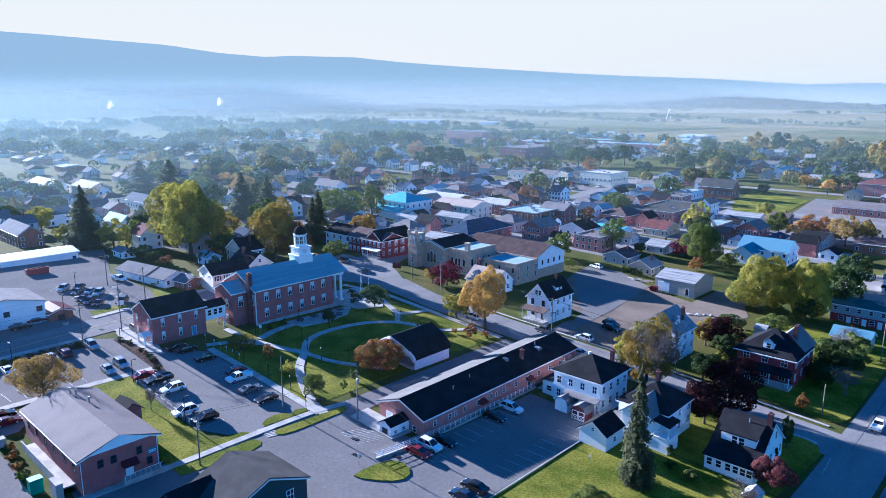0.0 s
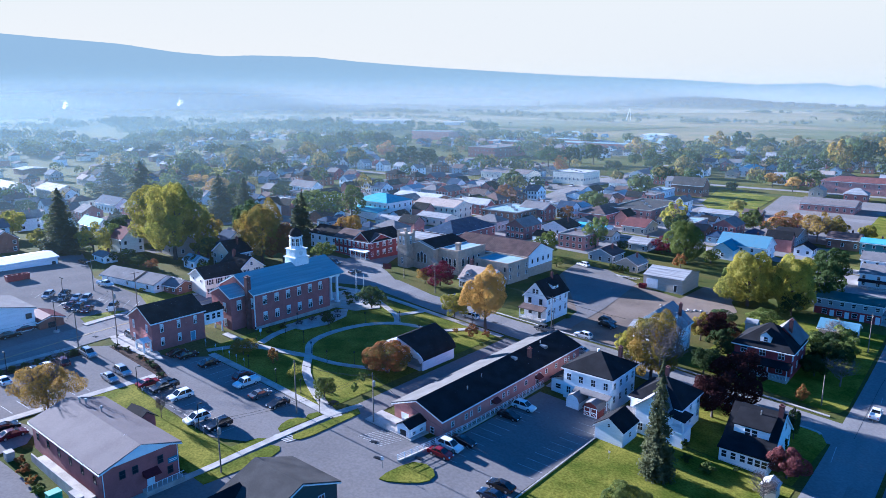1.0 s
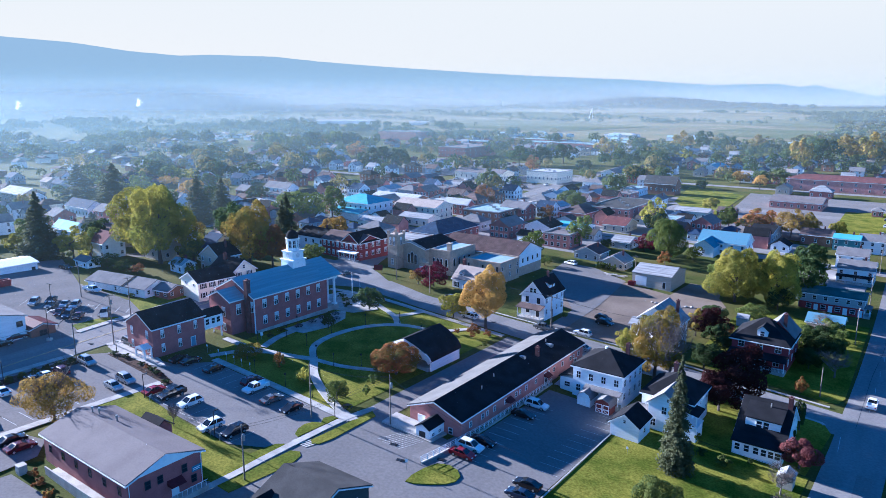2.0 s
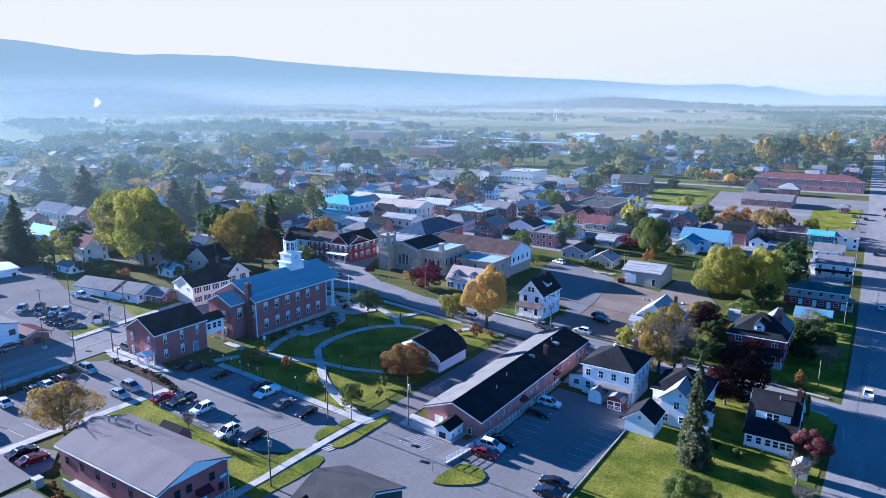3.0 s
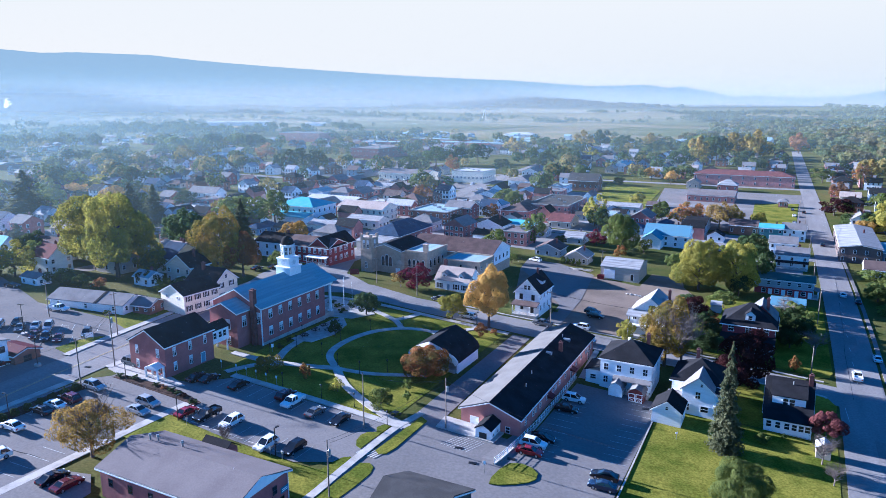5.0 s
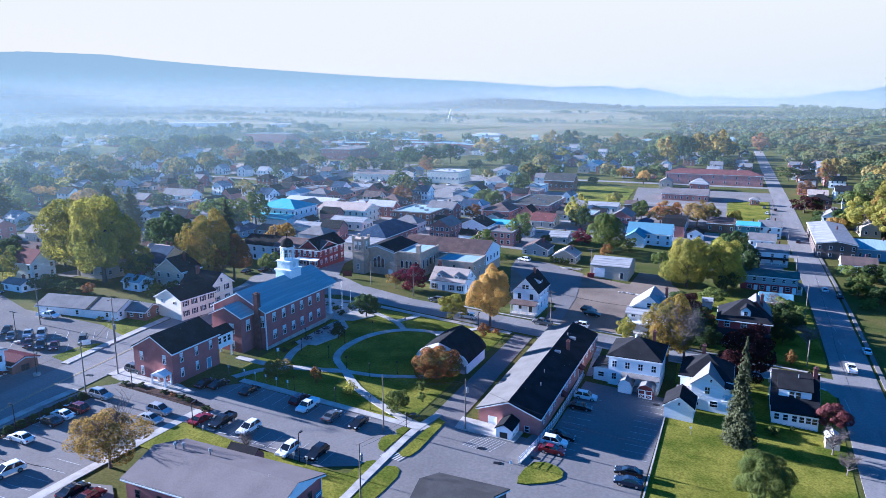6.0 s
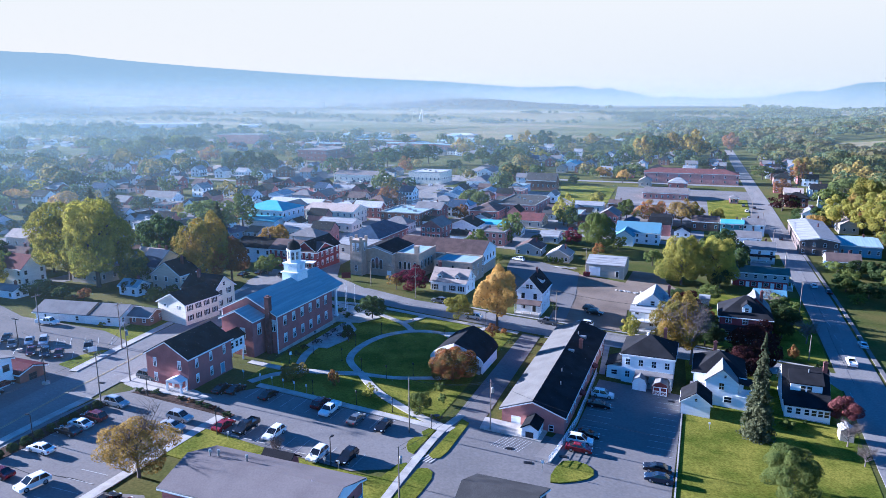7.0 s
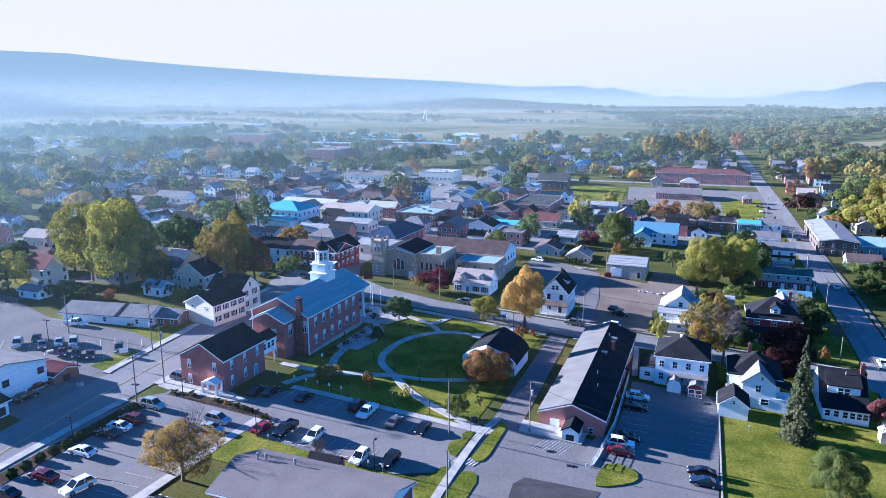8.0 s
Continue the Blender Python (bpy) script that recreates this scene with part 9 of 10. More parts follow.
woodland("town_trees", [(x, y, h, h) for x, y, h in FAR_TREES[3::4]], far_turning, "autumn trees among the far houses", 0.85, 150)
woodland("woodland_valley", vale[0::2], far_dark, "dark tree clumps across the valley", 1.55, 42)
woodland("woodland_valley", vale[1::2], far_green, "green tree clumps across the valley", 1.55, 42)
ridge = []
for _ in range(34):
    cx, cy, sp = wr.uniform(-350, 900), wr.uniform(1750, 2700), wr.uniform(25, 110)
    ridge += [(cx + wr.gauss(0, sp * 0.7), cy + wr.gauss(0, 14), wr.uniform(11, 18), wr.uniform(16, 28)) for _ in range(int(sp * 0.42) + 6)]
beyond = [(x, y, h, h * 1.7) for x, y, h, w in belt(620, 40, 1250, 1750, 3300, 11, 18) if not (330 < x < 900 and 2700 < y < 3800)]
woodland("woodland_beyond", beyond, hill_green, "hazy woods on the ridges behind the hill", 1.7, 34)
woodland("woodland_far", ridge, far_green, "distant hazy woods between the fields", 1.4, 44)
far_hill = [(-1130 + wr.gauss(0, 260), 3085 + wr.gauss(0, 70), wr.uniform(13, 20), wr.uniform(26, 46)) for _ in range(420)]
woodland("woodland_ridge", far_hill, leaf_dark, "low dark wooded rise in the valley", 1.8, 40)

field_tan = material("stubble_field", (0.20, 0.16, 0.085), 0.95, second=(0.14, 0.13, 0.06), var=0.12, scale=0.01, fine=0.08, spec=0.02)
field_green = material("meadow", (0.085, 0.092, 0.03), 0.95, second=(0.13, 0.115, 0.05), var=0.12, scale=0.01, fine=0.08, spec=0.02)
drape("field", [(-1500, 1050), (-140, 1000), (60, 2600), (-1500, 2800)], field_tan, 0.8, "broad tan stubble fields in the valley", "field", step=60)
drape("field", [(-900, 1000), (-240, 900), (-250, 1030), (-950, 1100)], field_green, 1.2, "pale green meadow at the edge of town", "field", step=60)
drape("field", [(-2600, 900), (-1500, 900), (-1500, 2300), (-3000, 2300)], field_green, 0.8, "pale green meadows in the valley", "field", step=60)
drape("field", [(75, 810), (355, 830), (350, 1005), (80, 990)], field_tan, 0.8, "tan field on the wooded hillside", "field", step=20)
drape("field", [(330, 2700), (620, 2750), (900, 3700), (520, 3800)], field_tan, 0.8, "tan fields on the far hillside", "field", step=60)
drape("field", [(190, 1190), (510, 1200), (500, 1325), (185, 1315)], field_green, 0.8, "pale meadow on the wooded hillside", "field", step=20)
for pts, m in (([(-1150, 1240), (-640, 1180), (-560, 1500), (-1000, 1580)], field_green), ([(-420, 1260), (-130, 1150), (-60, 1480), (-380, 1560)], field_green), ([(-1500, 1700), (-900, 1660), (-700, 2050), (-1400, 2150)], field_green), ([(-520, 1720), (-40, 1600), (40, 1900), (-420, 2080)], field_green), ([(40, 1760), (420, 1800), (480, 2500), (120, 2600)], field_tan)):
    drape("field", pts, m, 1.6, "pale meadow among the valley fields", "field", step=60)


# ------------------------------------------------------------------ sheets for morning mist and distance haze over the town and valley
def haze_sheet_material(name, opacity, ramp_z, top0, top1, spread_x, west, east, hue, more):
    """Sheet that imitates mist and air haze: scatters light from both sides; thin at the ground and at its top."""
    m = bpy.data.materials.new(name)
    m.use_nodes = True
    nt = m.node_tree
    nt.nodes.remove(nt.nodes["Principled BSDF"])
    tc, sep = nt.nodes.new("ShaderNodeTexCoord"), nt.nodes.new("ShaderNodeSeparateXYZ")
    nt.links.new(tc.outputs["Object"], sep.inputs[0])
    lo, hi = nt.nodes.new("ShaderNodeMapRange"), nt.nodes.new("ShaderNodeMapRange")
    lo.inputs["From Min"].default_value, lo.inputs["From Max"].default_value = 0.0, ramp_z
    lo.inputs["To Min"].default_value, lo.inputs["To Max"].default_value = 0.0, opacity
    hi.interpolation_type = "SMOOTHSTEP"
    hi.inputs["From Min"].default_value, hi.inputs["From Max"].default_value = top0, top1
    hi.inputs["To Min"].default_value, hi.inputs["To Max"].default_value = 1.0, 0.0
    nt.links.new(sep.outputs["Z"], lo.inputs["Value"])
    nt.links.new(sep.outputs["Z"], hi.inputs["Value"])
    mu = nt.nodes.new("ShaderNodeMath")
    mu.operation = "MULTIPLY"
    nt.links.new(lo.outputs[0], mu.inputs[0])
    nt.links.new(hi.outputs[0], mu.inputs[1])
    # denser westwards: the haze's glare on the sun's side is put into the opacity
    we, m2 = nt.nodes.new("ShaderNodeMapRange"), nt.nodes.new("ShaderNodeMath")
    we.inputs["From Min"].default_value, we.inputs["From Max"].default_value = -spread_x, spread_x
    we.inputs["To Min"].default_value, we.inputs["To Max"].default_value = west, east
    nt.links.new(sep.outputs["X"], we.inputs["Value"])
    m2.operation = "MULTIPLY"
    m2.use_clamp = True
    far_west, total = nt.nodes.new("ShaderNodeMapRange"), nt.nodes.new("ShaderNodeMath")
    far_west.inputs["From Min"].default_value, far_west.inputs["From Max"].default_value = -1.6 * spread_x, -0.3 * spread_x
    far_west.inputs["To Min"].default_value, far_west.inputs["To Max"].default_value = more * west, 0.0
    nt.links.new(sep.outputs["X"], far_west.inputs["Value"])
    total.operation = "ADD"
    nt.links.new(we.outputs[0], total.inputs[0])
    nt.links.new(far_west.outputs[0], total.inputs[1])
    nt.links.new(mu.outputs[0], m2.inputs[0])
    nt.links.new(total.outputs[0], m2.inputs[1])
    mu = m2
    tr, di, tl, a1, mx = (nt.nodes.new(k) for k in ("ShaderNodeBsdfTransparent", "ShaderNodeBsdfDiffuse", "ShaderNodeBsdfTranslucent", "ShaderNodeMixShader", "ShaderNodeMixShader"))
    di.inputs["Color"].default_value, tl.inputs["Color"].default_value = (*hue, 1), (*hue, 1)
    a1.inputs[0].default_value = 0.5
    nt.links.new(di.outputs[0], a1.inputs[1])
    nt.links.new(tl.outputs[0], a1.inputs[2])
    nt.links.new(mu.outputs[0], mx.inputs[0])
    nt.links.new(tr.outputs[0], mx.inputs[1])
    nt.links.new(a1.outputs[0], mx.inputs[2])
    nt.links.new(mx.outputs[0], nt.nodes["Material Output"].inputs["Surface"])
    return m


# added sheets build up haze with distance; the nearest veil the sunward side
HAZE_TINT = (0.34, 0.45, 0.49)
HAZE_ROWS = ((112, 0.007), (272, 0.03), (360, 0.036), (520, 0.046), (700, 0.065), (1000, 0.11), (1550, 0.18), (2400, 0.32), (3150, 0.46))
for i, (d, op) in enumerate(HAZE_ROWS):
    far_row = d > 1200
    nxt = HAZE_ROWS[i + 1][0] if i + 1 < len(HAZE_ROWS) else 4000
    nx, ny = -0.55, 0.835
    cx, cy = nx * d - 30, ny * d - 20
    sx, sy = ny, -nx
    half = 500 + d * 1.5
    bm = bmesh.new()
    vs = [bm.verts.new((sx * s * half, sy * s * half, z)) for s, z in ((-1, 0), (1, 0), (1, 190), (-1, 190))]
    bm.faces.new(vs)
    ob = solid("mist", bm, haze_sheet_material("mist_%d" % i, op, 60 * (1 - d / nxt), 36 if d < 650 else 60, (76 if d < 650 else 105) + d * (0.012 if far_row else 0.004), d * 0.55, 2.4 if d < 200 else 1.6 if d < 600 else 1.7, 0.0 if d < 200 else 0.1 if d < 300 else 0.9 if d < 2000 else 0.4, (0.36, 0.39, 0.39) if far_row else HAZE_TINT, 2.1 if d < 300 else 0.9), "bluish see-through sheet standing in for morning mist and haze", "mist", kind="stuff")
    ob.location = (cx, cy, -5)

# steam rising from plants in the valley
steam_white = leaf_material("steam", (0.75, 0.75, 0.75), (0.7, 0.7, 0.7), 0.75)
for az, d, high in ((-67.8, 1450.0, 58.0), (-60.0, 1450.0, 62.5)):
    x, y = -20 + d * math.sin(radians(az)), -12 + d * math.cos(radians(az))
    rng = np.random.default_rng(int(d))
    q = rng.random(100)
    c = rng.normal(size=(100, 3)) * (0.7 + 2.4 * q[:, None]) + np.stack([5 * q * q, 2 * q, high - 15 + 11 * q], 1)
    nn = rng.normal(size=(100, 3))
    v, f = quads(c, nn / np.linalg.norm(nn, axis=1)[:, None], 0.6 + 0.8 * rng.random(100), rng)
    o = tagged(new("steam_plume", leaf_mesh("steam_plume", v, f, steam_white)), "white plume of steam rising in the valley", "steam", kind="stuff")
    o.location = (x, y, 0)
bm = bmesh.new()
tube(bm, (0, 0, -2), (9, 3, 30), 1.0, 0.6, 6)
tube(bm, (14, 0, -2), (9, 3, 30), 0.5, 0.4, 6)
o = solid("conveyor_mast", bm, trim_white, "tall white leaning conveyor mast in the fields", "mast")
o.location = (-825.0, 1745.0, land(-825, 1745))

# ------------------------------------------------------------------ poles, lamps, rails and small things
def utility_pole(x, y, h, arms=1, drum=False, yaw=0.0):
    t = thing("utility_pole", "weathered wooden utility pole with crossarm" if arms else "plain weathered wooden utility pole", "utility pole", x, y, None, yaw, "utility poles")
    bm = bmesh.new()
    tube(bm, (0, 0, -1), (0, 0, h), 0.145, 0.09, 8)
    part("pole", bm, wood_pole, t)
    for i in range(arms):
        bm = bmesh.new()
        z = h - 0.5 - 1.1 * i
        box(bm, -1.25, 1.25, -0.17, -0.07, z - 0.06, z + 0.06)
        part("crossarm", bm, wood_pole, t)
        for u in (-1.1, -0.45, 0.45, 1.1):
            bm = bmesh.new()
            tube(bm, (u, -0.12, z + 0.06), (u, -0.12, z + 0.22), 0.05, 0.03, 6)
            part("insulator", bm, concrete, t)
    if drum:
        bm = bmesh.new()
        tube(bm, (0.36, 0, h - 2.6), (0.36, 0, h - 1.6), 0.24, 0.24, 12)
        tube(bm, (0.36, 0, h - 1.6), (0.36, 0, h - 1.45), 0.24, 0.12, 12)
        part("transformer", bm, metal_grey, t, "grey transformer drum")
    return t


def wire(p, q, sag=0.8, r=0.022):
    n = 10
    bm = bmesh.new()
    pts = [Vector(p).lerp(Vector(q), i / n) - Vector((0, 0, sag * 4 * (i / n) * (1 - i / n))) for i in range(n + 1)]
    for a, b in zip(pts, pts[1:]):
        tube(bm, a, b, r, r, 4, cap=False)
    bmesh.ops.remove_doubles(bm, verts=bm.verts, dist=0.001)
    solid("overhead_wire", bm, metal_black, "thin black overhead wire between poles", "wire", "overhead wires")


def street_lamp(x, y, h, yaw=0.0, base=False, double=False):
    t = thing("street_lamp", "black steel car park lamp on a post", "street lamp", x, y, None, yaw, "car park lamps")
    bm = bmesh.new()
    tube(bm, (0, 0, 0.1), (0, 0, h), 0.09, 0.07, 8)
    part("post", bm, metal_black, t)
    if base:
        bm = bmesh.new()
        tube(bm, (0, 0, -0.5), (0, 0, 0.55), 0.75, 0.7, 12)
        part("footing", bm, concrete, t, "round concrete footing")
    for k in ((0, 180) if double else (0,)):
        bm = bmesh.new()
        box(bm, 0.05, 0.5, -0.05, 0.05, h - 0.12, h - 0.04)
        box(bm, 0.35, 0.95, -0.18, 0.18, h - 0.14, h + 0.03)
        o = part("lamp_head", bm, metal_black, t)
        o.rotation_euler = (0, 0, radians(k))
    return t


def path_lamp(x, y, h=2.6):
    t = thing("path_lamp", "short black lamp post beside a path", "lamp post", x, y, None, 0, "path lamps")
    bm = bmesh.new()
    tube(bm, (0, 0, -0.3), (0, 0, h), 0.07, 0.05, 8)
    tube(bm, (0, 0, 0), (0, 0, 0.4), 0.13, 0.1, 8)
    part("post", bm, metal_black, t)
    bm = bmesh.new()
    tube(bm, (0, 0, h), (0, 0, h + 0.35), 0.14, 0.2, 8)
    tube(bm, (0, 0, h + 0.35), (0, 0, h + 0.55), 0.22, 0.03, 8)
    part("lantern", bm, metal_black, t)


def sign_post(x, y, w, h, top, mats, label, yaw=0.0, posts=1):
    t = thing("sign", label, "sign", x, y, None, yaw)
    for i in range(posts):
        u = 0 if posts == 1 else (-w / 2 + 0.1 + i * (w - 0.2))
        bm = bmesh.new()
        tube(bm, (u, 0, -0.4), (u, 0, top), 0.04, 0.04, 6)
        part("post", bm, metal_grey, t)
    bm = bmesh.new()
    box(bm, -w / 2, w / 2, -0.07, -0.03, top - h, top)
    soft_edges(bm, 0.012)
    part("board", bm, mats, t)
    return t


poles = [(-163.6, 53.2, 10.2, False), (-166.5, 63.2, 12.4, True), (-107.1, 69.3, 10.9, False), (-94.2, 77.2, 10.2, True), (-99.2, 47.8, 9.6, True), (-96.5, 145.6, 10.5, False), (-100.1, 215.3, 9.2, False), (-158.9, 155.3, 8.6, False),
         (-32.6, 151.5, 7.0, False), (-30.4, 195.0, 10.5, False), (-31.0, 240.0, 10.5, True), (-32.0, 285.0, 10.5, False), (-33.6, 330.0, 10.5, False), (-36.0, 380.0, 10.5, False), (-181.8, 76.0, 11.0, False), (-228.0, 52.0, 10.0, False), (-141.0, 150.2, 10.0, False), (-64.0, 149.6, 10.0, False), (-207.5, 76.0, 9.5, False)]
for i, (x, y, h, d) in enumerate(poles):
    utility_pole(x, y, h, 0 if i in (2, 3, 4, 8) else 1, d, 90 if x > -60 or x < -160 else 0)


def top(i, off=0.0):
    x, y, h, _ = poles[i]
    return (x + off, y, land(x, y) + h - 0.4)


for a, b in ((0, 1), (2, 3), (3, 4), (9, 10), (10, 11), (11, 12), (12, 13), (5, 16), (5, 17), (1, 14), (7, 16)):
    for off in (-0.5, 0.5):
        wire(top(a, off), top(b, off), 0.9)
wire(top(3), (-62.0, 70.0, land(-62, 70) + 9.5), 1.2)
wire(top(0), (-166.0, 10.0, land(-166, 10) + 10), 1.0)

street_lamp(-180.0, 55.0, 7.8, 0, True, True)
street_lamp(-162.7, 38.4, 4.6, 180)
street_lamp(-113.7, 52.7, 5.3, 90)
street_lamp(-136.7, 53.1, 5.0, 90)
street_lamp(-158.5, 59.6, 4.2, 0)
street_lamp(-200.0, 64.8, 7.6, 0, True, True)
street_lamp(-112.6, 132.0, 4.7, 90)
street_lamp(-98.3, 149.8, 5.2, -90)
for x, y in ((-127.9, 90.2), (-134.6, 93.4), (-136.6, 103.5), (-134.8, 114.2), (-129.4, 121.8), (-117.0, 93.6), (-121.5, 89.4), (-119.0, 118.0), (-104.0, 72.4), (-113.4, 75.4), (-144.0, 86.4), (-121.0, 75.0), (-131.0, 75.2), (-146.0, 100.6), (-142.5, 94.0)):
    path_lamp(x, y)
for i, x in enumerate((-143.4, -140.6, -137.9, -135.2, -132.4, -147.6)):
    sign_post(x, 75.0, 0.4, 0.55, 2.0, trim_white, "small white parking sign on a post", 0)
for x in (-117.4, -114.8, -112.2, -134.0):
    sign_post(x, 52.6, 0.4, 0.55, 1.6, trim_white, "small white parking sign on a post", 180)
sign_post(-184.4, 70.4, 1.8, 1.2, 2.0, trim_white, "white two-post notice board beside the car park", 55, 2)
sign_post(-145.0, 88.4, 0.6, 0.8, 2.0, trim_white, "small white notice beside the courthouse", 60)
sign_post(-82.0, 67.2, 0.5, 0.6, 2.2, trim_white, "small white sign on a grass island", 20)
sign_post(-169.7, 158.4, 3.0, 2.0, 2.6, red_paint, "dark brown church notice board", 30, 2)
sign_post(-56.0, 98.0, 0.4, 0.4, 1.6, trim_white, "small sign on a lawn", 0)
# unreadable blue wall sign of the brick building
bm = bmesh.new()
box(bm, 0, 0.06, -0.8, 0.8, -0.45, 0.45)
ws = solid("wall_sign", bm, roof_blue, "round-cornered blue wall sign on red brick", "sign")
ws.location = (-102.44, 41.6, 1.4)
bm = bmesh.new()
for k in (-0.14, 0.12):
    box(bm, 0.06, 0.075, -0.6, 0.6, k - 0.06, k + 0.06)
part("lettering", bm, trim_white, ws)

# retaining wall with white railing beside the long building
rw = thing("retaining_wall", "concrete retaining wall with white railing", "wall", -81.2, 69.0, None, 0)
zb = land(-81.2, 69.0)
run = [(-81.6, 70.5), (-81.2, 73.5), (-80.8, 78.0), (-80.2, 88.0), (-80.3, 100.0), (-80.6, 116.0)]
bm = bmesh.new()
prev = None
for x, y in run:
    z = land(x, y)
    ring = [bm.verts.new((x + o - rw.location.x, y - rw.location.y, q - zb)) for o, q in ((-0.2, z - 1), (0.2, z - 1), (0.2, z + 0.35), (-0.2, z + 0.35))]
    if prev:
        for k in range(4):
            bm.faces.new((prev[k], prev[(k + 1) % 4], ring[(k + 1) % 4], ring[k]))
    else:
        bm.faces.new(ring[::-1])
    prev = ring
bm.faces.new(prev)
part("wall", bm, concrete, rw)
post = None
for (xa, ya), (xb, yb) in zip(run, run[1:]):
    d = math.hypot(xb - xa, yb - ya)
    n = max(1, round(d / 1.5))
    for i in range(n):
        x, y = xa + (xb - xa) * i / n, ya + (yb - ya) * i / n
        if post is None:
            bm = bmesh.new()
            box(bm, -0.06, 0.06, -0.06, 0.06, 0.3, 1.4)
            post = finish("rail_post", bm, trim_white)
        part("rail_post", post, None, rw).location = (x - rw.location.x, y - rw.location.y, land(x, y) - zb)
    for hgt in (0.7, 1.03, 1.36):
        bm = bmesh.new()
        tube(bm, (xa - rw.location.x, ya - rw.location.y, land(xa, ya) - zb + hgt), (xb - rw.location.x, yb - rw.location.y, land(xb, yb) - zb + hgt), 0.04, 0.04, 5)
        part("rail", bm, trim_white, rw)


def picnic_table(x, y, yaw):
    t = thing("picnic_table", "dark round picnic table with benches", "picnic table", x, y, land(x, y) + 0.25, yaw, "picnic tables on the terrace")
    bm = bmesh.new()
    tube(bm, (0, 0, 0.72), (0, 0, 0.78), 0.62, 0.62, 12)
    tube(bm, (0, 0, 0), (0, 0, 0.72), 0.08, 0.08, 8)
    part("tabletop", bm, metal_black, t)
    for a in (0, 90, 180, 270):
        bm = bmesh.new()
        box(bm, 0.75, 1.1, -0.5, 0.5, 0.42, 0.47)
        box(bm, 0.1, 0.95, -0.04, 0.04, 0.2, 0.26)
        box(bm, 0.9, 0.96, -0.04, 0.04, 0, 0.42)
        part("bench", bm, metal_black, t).rotation_euler = (0, 0, radians(a))


for x, y, a in ((-145.2, 100.4, 10), (-145.4, 105.2, 30), (-145.8, 109.2, 5), (-142.8, 107.2, 50), (-145.6, 114.0, 20), (-142.6, 111.4, 0)):
    picnic_table(x, y, a)
picnic_table(-104.6, 76.4, 15)


def flagpole(x, y, h):
    t = thing("flagpole", "white flagpole on the forecourt", "flagpole", x, y, None, 0, "flagpoles")
    bm = bmesh.new()
    tube(bm, (0, 0, -0.3), (0, 0, h), 0.06, 0.03, 8)
    tube(bm, (0, 0, 0), (0, 0, 0.4), 0.25, 0.2, 10)
    part("pole", bm, trim_white, t)
    bm = bmesh.new()
    tube(bm, (0, 0, h), (0, 0, h + 0.12), 0.07, 0.07, 8)
    part("finial", bm, rim_silver, t)


for x, y, h in ((-151.9, 127.0, 8.6), (-150.2, 128.6, 7.4), (-153.4, 128.8, 7.4)):
    flagpole(x, y, h)


def utility_box(x, y, w, d, h, mats, label, yaw=0):
    bm = bmesh.new()
    box(bm, -w / 2, w / 2, -d / 2, d / 2, -0.3, h)
    box(bm, -w / 2 - 0.05, w / 2 + 0.05, -d / 2 - 0.05, d / 2 + 0.05, h, h + 0.08)
    for k in (-0.25, 0.25):
        box(bm, k * w - 0.2 * w, k * w + 0.2 * w, -d / 2 - 0.03, -d / 2, 0.1, h - 0.1)
    o = solid("utility_box", bm, mats, label, "utility box")
    o.matrix_basis = pose(x, y, land(x, y), 0, 0, yaw)


utility_box(-108.6, 26.4, 1.5, 1.8, 2.2, green_plastic, "green metal utility cabinet beside shrubs")
utility_box(-126.6, 26.6, 1.4, 1.2, 1.4, concrete, "pale utility cabinet beside the brick building")


def dumpster(x, y, yaw, mats, label, l=4.0, w=2.0, h=1.5):
    t = thing("dumpster", label, "dumpster", x, y, None, yaw)
    bm = bmesh.new()
    v = []
    for z, k in ((0.2, 0.92), (h, 1.0)):
        v.append([bm.verts.new((sx * l / 2 * k, sy * w / 2, z)) for sx, sy in ((-1, -1), (1, -1), (1, 1), (-1, 1))])
    for i in range(4):
        bm.faces.new((v[0][i], v[0][(i + 1) % 4], v[1][(i + 1) % 4], v[1][i]))
    bm.faces.new(v[0][::-1])
    inner = [bm.verts.new((c.co.x * 0.95, c.co.y * 0.93, c.co.z)) for c in v[1]]
    floor = [bm.verts.new((c.co.x * 0.88, c.co.y * 0.93, 0.3)) for c in v[1]]
    for i in range(4):
        bm.faces.new((v[1][i], v[1][(i + 1) % 4], inner[(i + 1) % 4], inner[i]))
        bm.faces.new((inner[i], inner[(i + 1) % 4], floor[(i + 1) % 4], floor[i]))
    bm.faces.new(floor)
    part("bin", bm, mats, t)
    for u in np.linspace(-l / 2 * 0.85, l / 2 * 0.85, 5):
        bm = bmesh.new()
        box(bm, u - 0.05, u + 0.05, -w / 2 - 0.07, w / 2 + 0.07, 0.25, h - 0.1)
        part("rib", bm, mats, t)


dumpster(-98.6, 208.6, 5, barrow_red, "dark red steel dumpster beside the garage", 2.4, 1.8, 1.5)
dumpster(-234.4, 65.4, 88, barrow_red, "dark red steel skip trailer in the car park", 6.4, 2.4, 2.0)

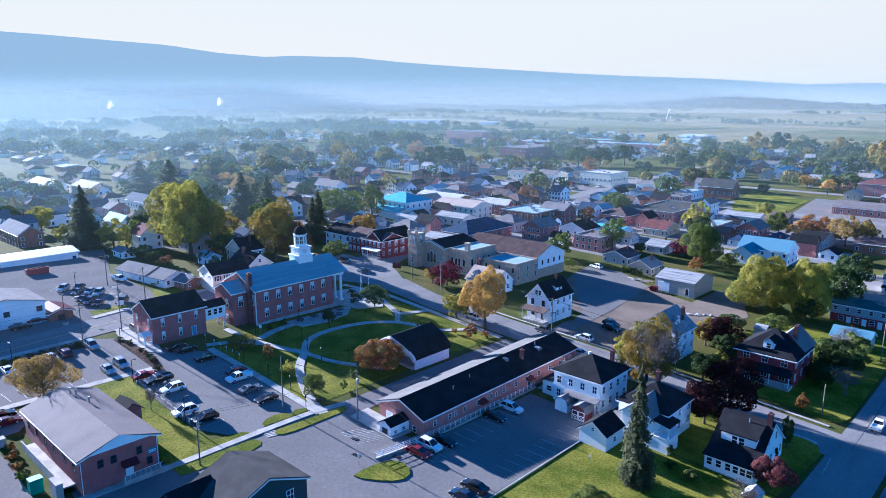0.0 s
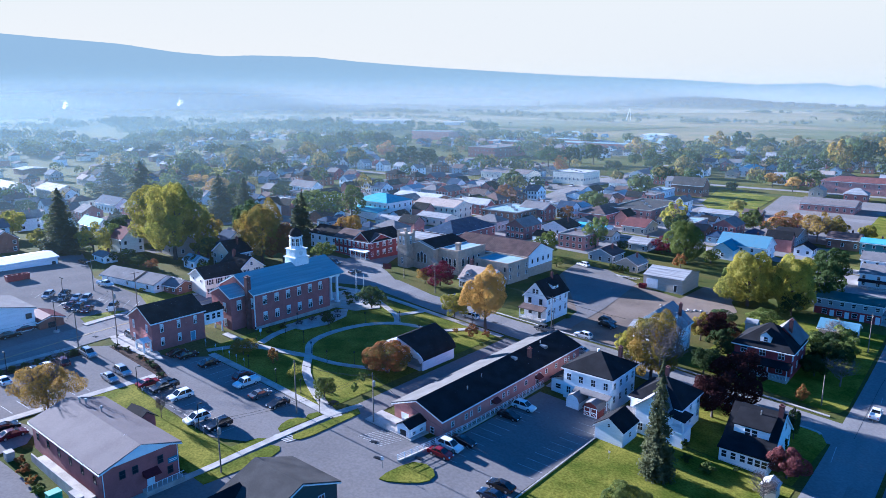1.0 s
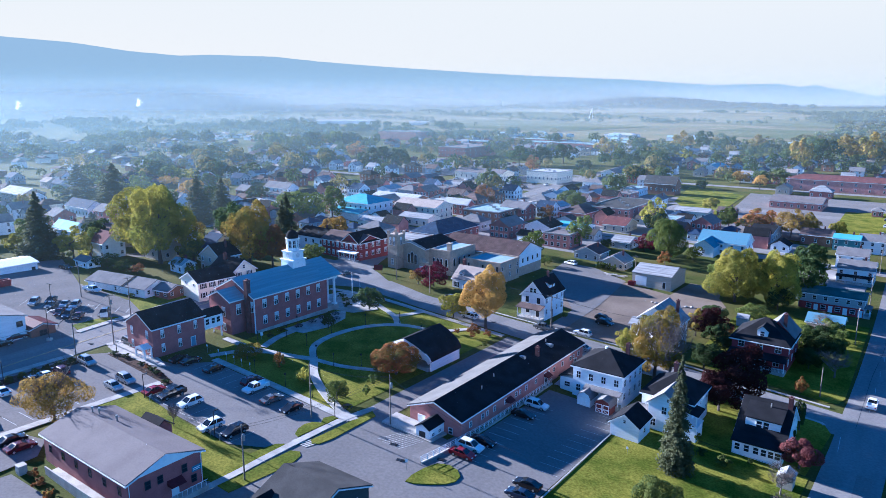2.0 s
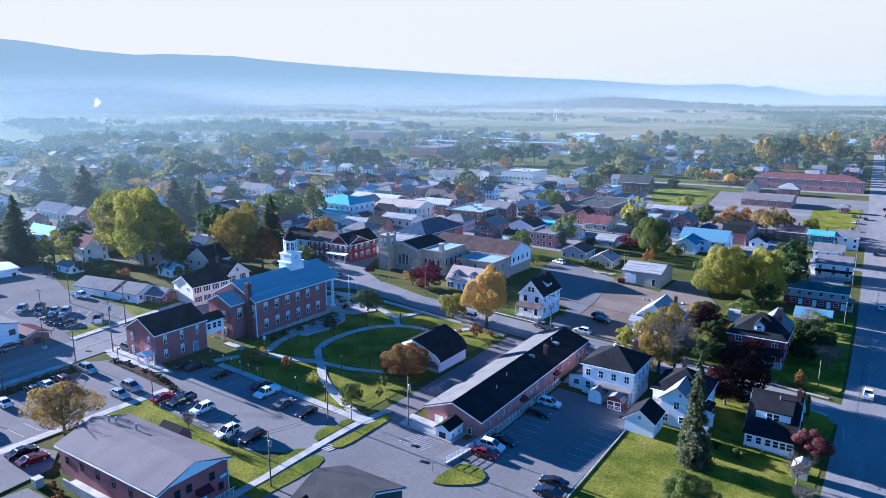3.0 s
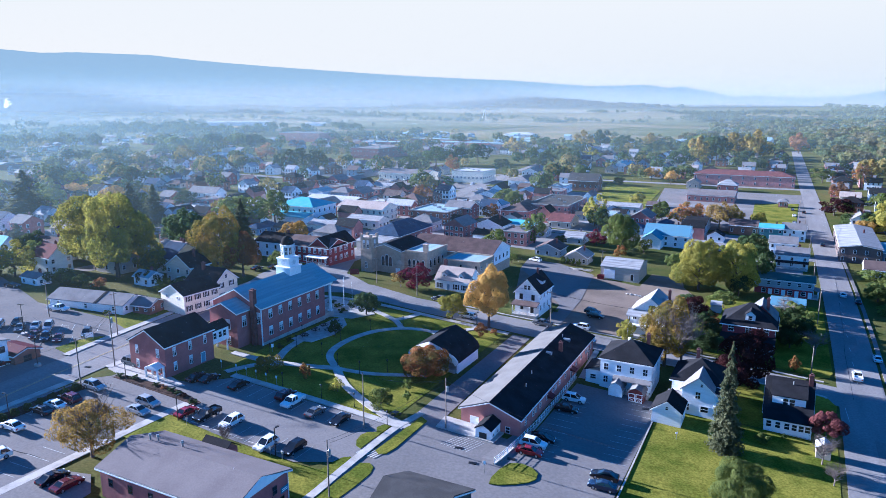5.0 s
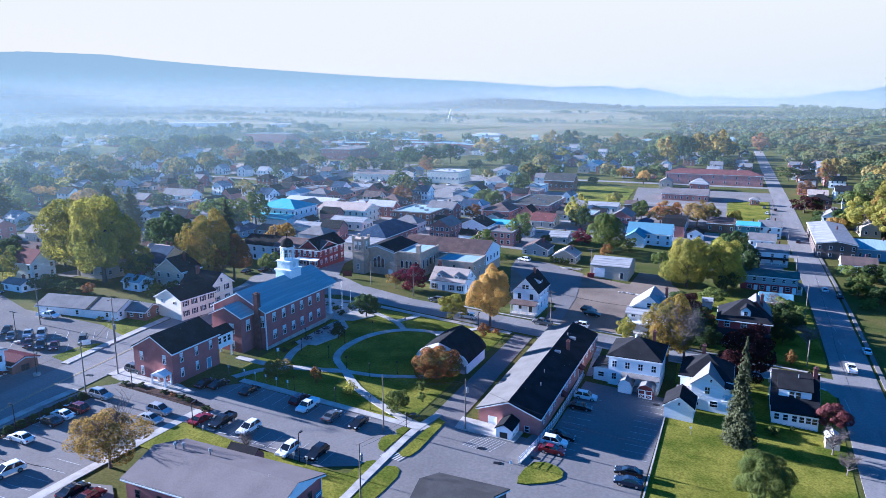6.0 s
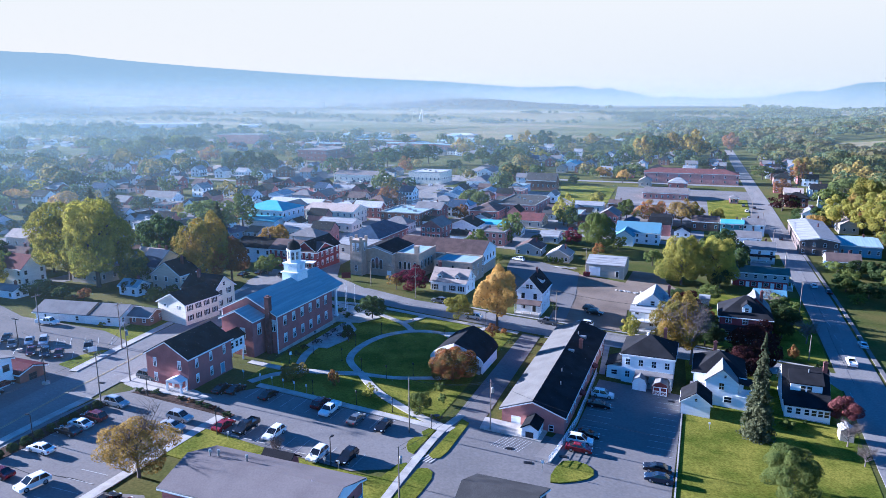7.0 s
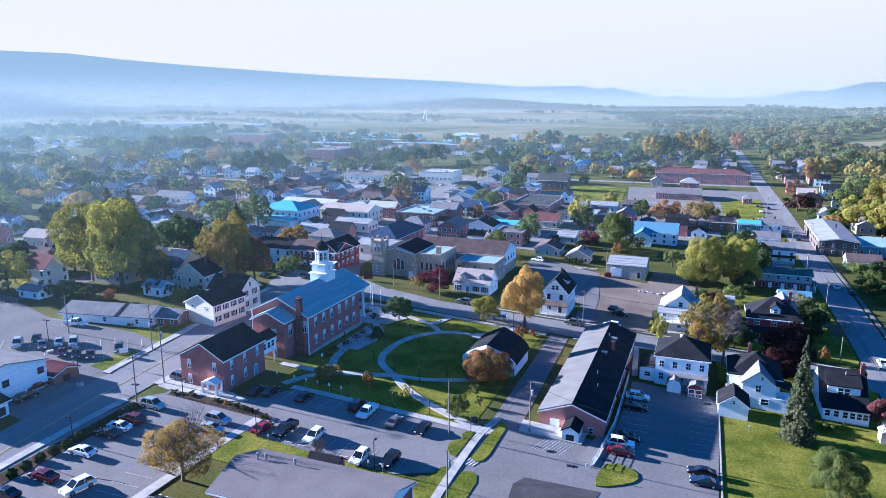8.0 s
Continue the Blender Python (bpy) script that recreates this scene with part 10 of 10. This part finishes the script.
# pale pipes and scrap stacked beside the garage
stones = random.Random(12)
for i in range(22):
    q = i / 21
    x, y = -85.4 + 10.4 * q + stones.gauss(0, 0.4), 193.6 + (9 * (q - 0.6) if q > 0.6 else 0) + stones.gauss(0, 0.5)
    bm = bmesh.new()
    bmesh.ops.create_icosphere(bm, subdivisions=1, radius=stones.uniform(0.3, 0.65))
    for v in bm.verts:
        v.co *= stones.uniform(0.75, 1.15)
        v.co.z *= 0.6
    o = solid("boulder", bm, concrete, "pale rough boulder at the edge of the gravel yard", "stone", "boulders of the yard")
    o.location = (x, y, land(x, y) + 0.2)
heap = random.Random(4)
for i in range(14):
    bm = bmesh.new()
    x, y, a = -108.0 + heap.uniform(-3.4, 3.4), 217.0 + heap.uniform(-2, 2), heap.uniform(-0.5, 0.5)
    dx, dy = math.cos(a) * heap.uniform(0.8, 1.8), math.sin(a) * 1.2
    z = land(x, y) + 0.2 + 0.12 * (i % 4)
    tube(bm, (x - dx, y - dy, z), (x + dx, y + dy, z), 0.16, 0.16, 8)
    solid("pipe", bm, concrete, "pale pipe stacked on the gravel yard", "pipe", "stacked pipes")

# manholes, drains and tar seams on the asphalt
for x, y in ((-84.9, 68.9), (-99.6, 73.9), (-89.2, 72.2), (-79.9, 73.8), (-63.6, 108.2), (-171.0, 60.0), (-112.0, 141.0)):
    bm = bmesh.new()
    box(bm, -0.7, 0.7, -0.4, 0.4, 0.02, 0.13)
    for k in range(6):
        box(bm, -0.6 + k * 0.2, -0.5 + k * 0.2, -0.32, 0.32, 0.13, 0.15)
    o = solid("drain_grate", bm, metal_black, "black iron drain grate set in asphalt", "drain", "drains")
    o.matrix_basis = pose(x, y, land(x, y), 0, 0, 15)
seam = random.Random(9)
for x0, y0, x1, y1 in ((-160, 30, -145, 33), (-210, 74, -186, 60), (-150, 143, -110, 141.6), (-24, 140, -23.4, 260)):
    pts = [(x0 + (x1 - x0) * i / 7 + seam.uniform(-0.6, 0.6), y0 + (y1 - y0) * i / 7 + seam.uniform(-0.6, 0.6)) for i in range(8)]
    band("tar_seam", pts, 0.08, tar, 0.135, "dark tar seam in the old asphalt", "road marking", n=3)
for x, y, w, l in ((-97.6, 140, 4.5, 2.4), (-72, 140, 5, 2), (-24, 180, 3, 8), (-22, 110, 2.4, 9)):
    drape("asphalt_patch", rect(x, x + w, y, y + l), tar if l < 1.5 else asphalt_new, 0.145, "darker repair patch in the asphalt", "road patch")
# wheel stops along the kerb of the courthouse car park
for i in range(11):
    bm = bmesh.new()
    box(bm, -0.85, 0.85, -0.09, 0.09, 0.0, 0.22)
    soft_edges(bm, 0.03)
    o = solid("wheel_stop", bm, concrete, "short concrete wheel stop in a parking bay", "wheel stop", "wheel stops")
    x = -139.1 + 2.72 * i
    o.matrix_basis = pose(x, 54.0, land(x, 54.0) + 0.06)
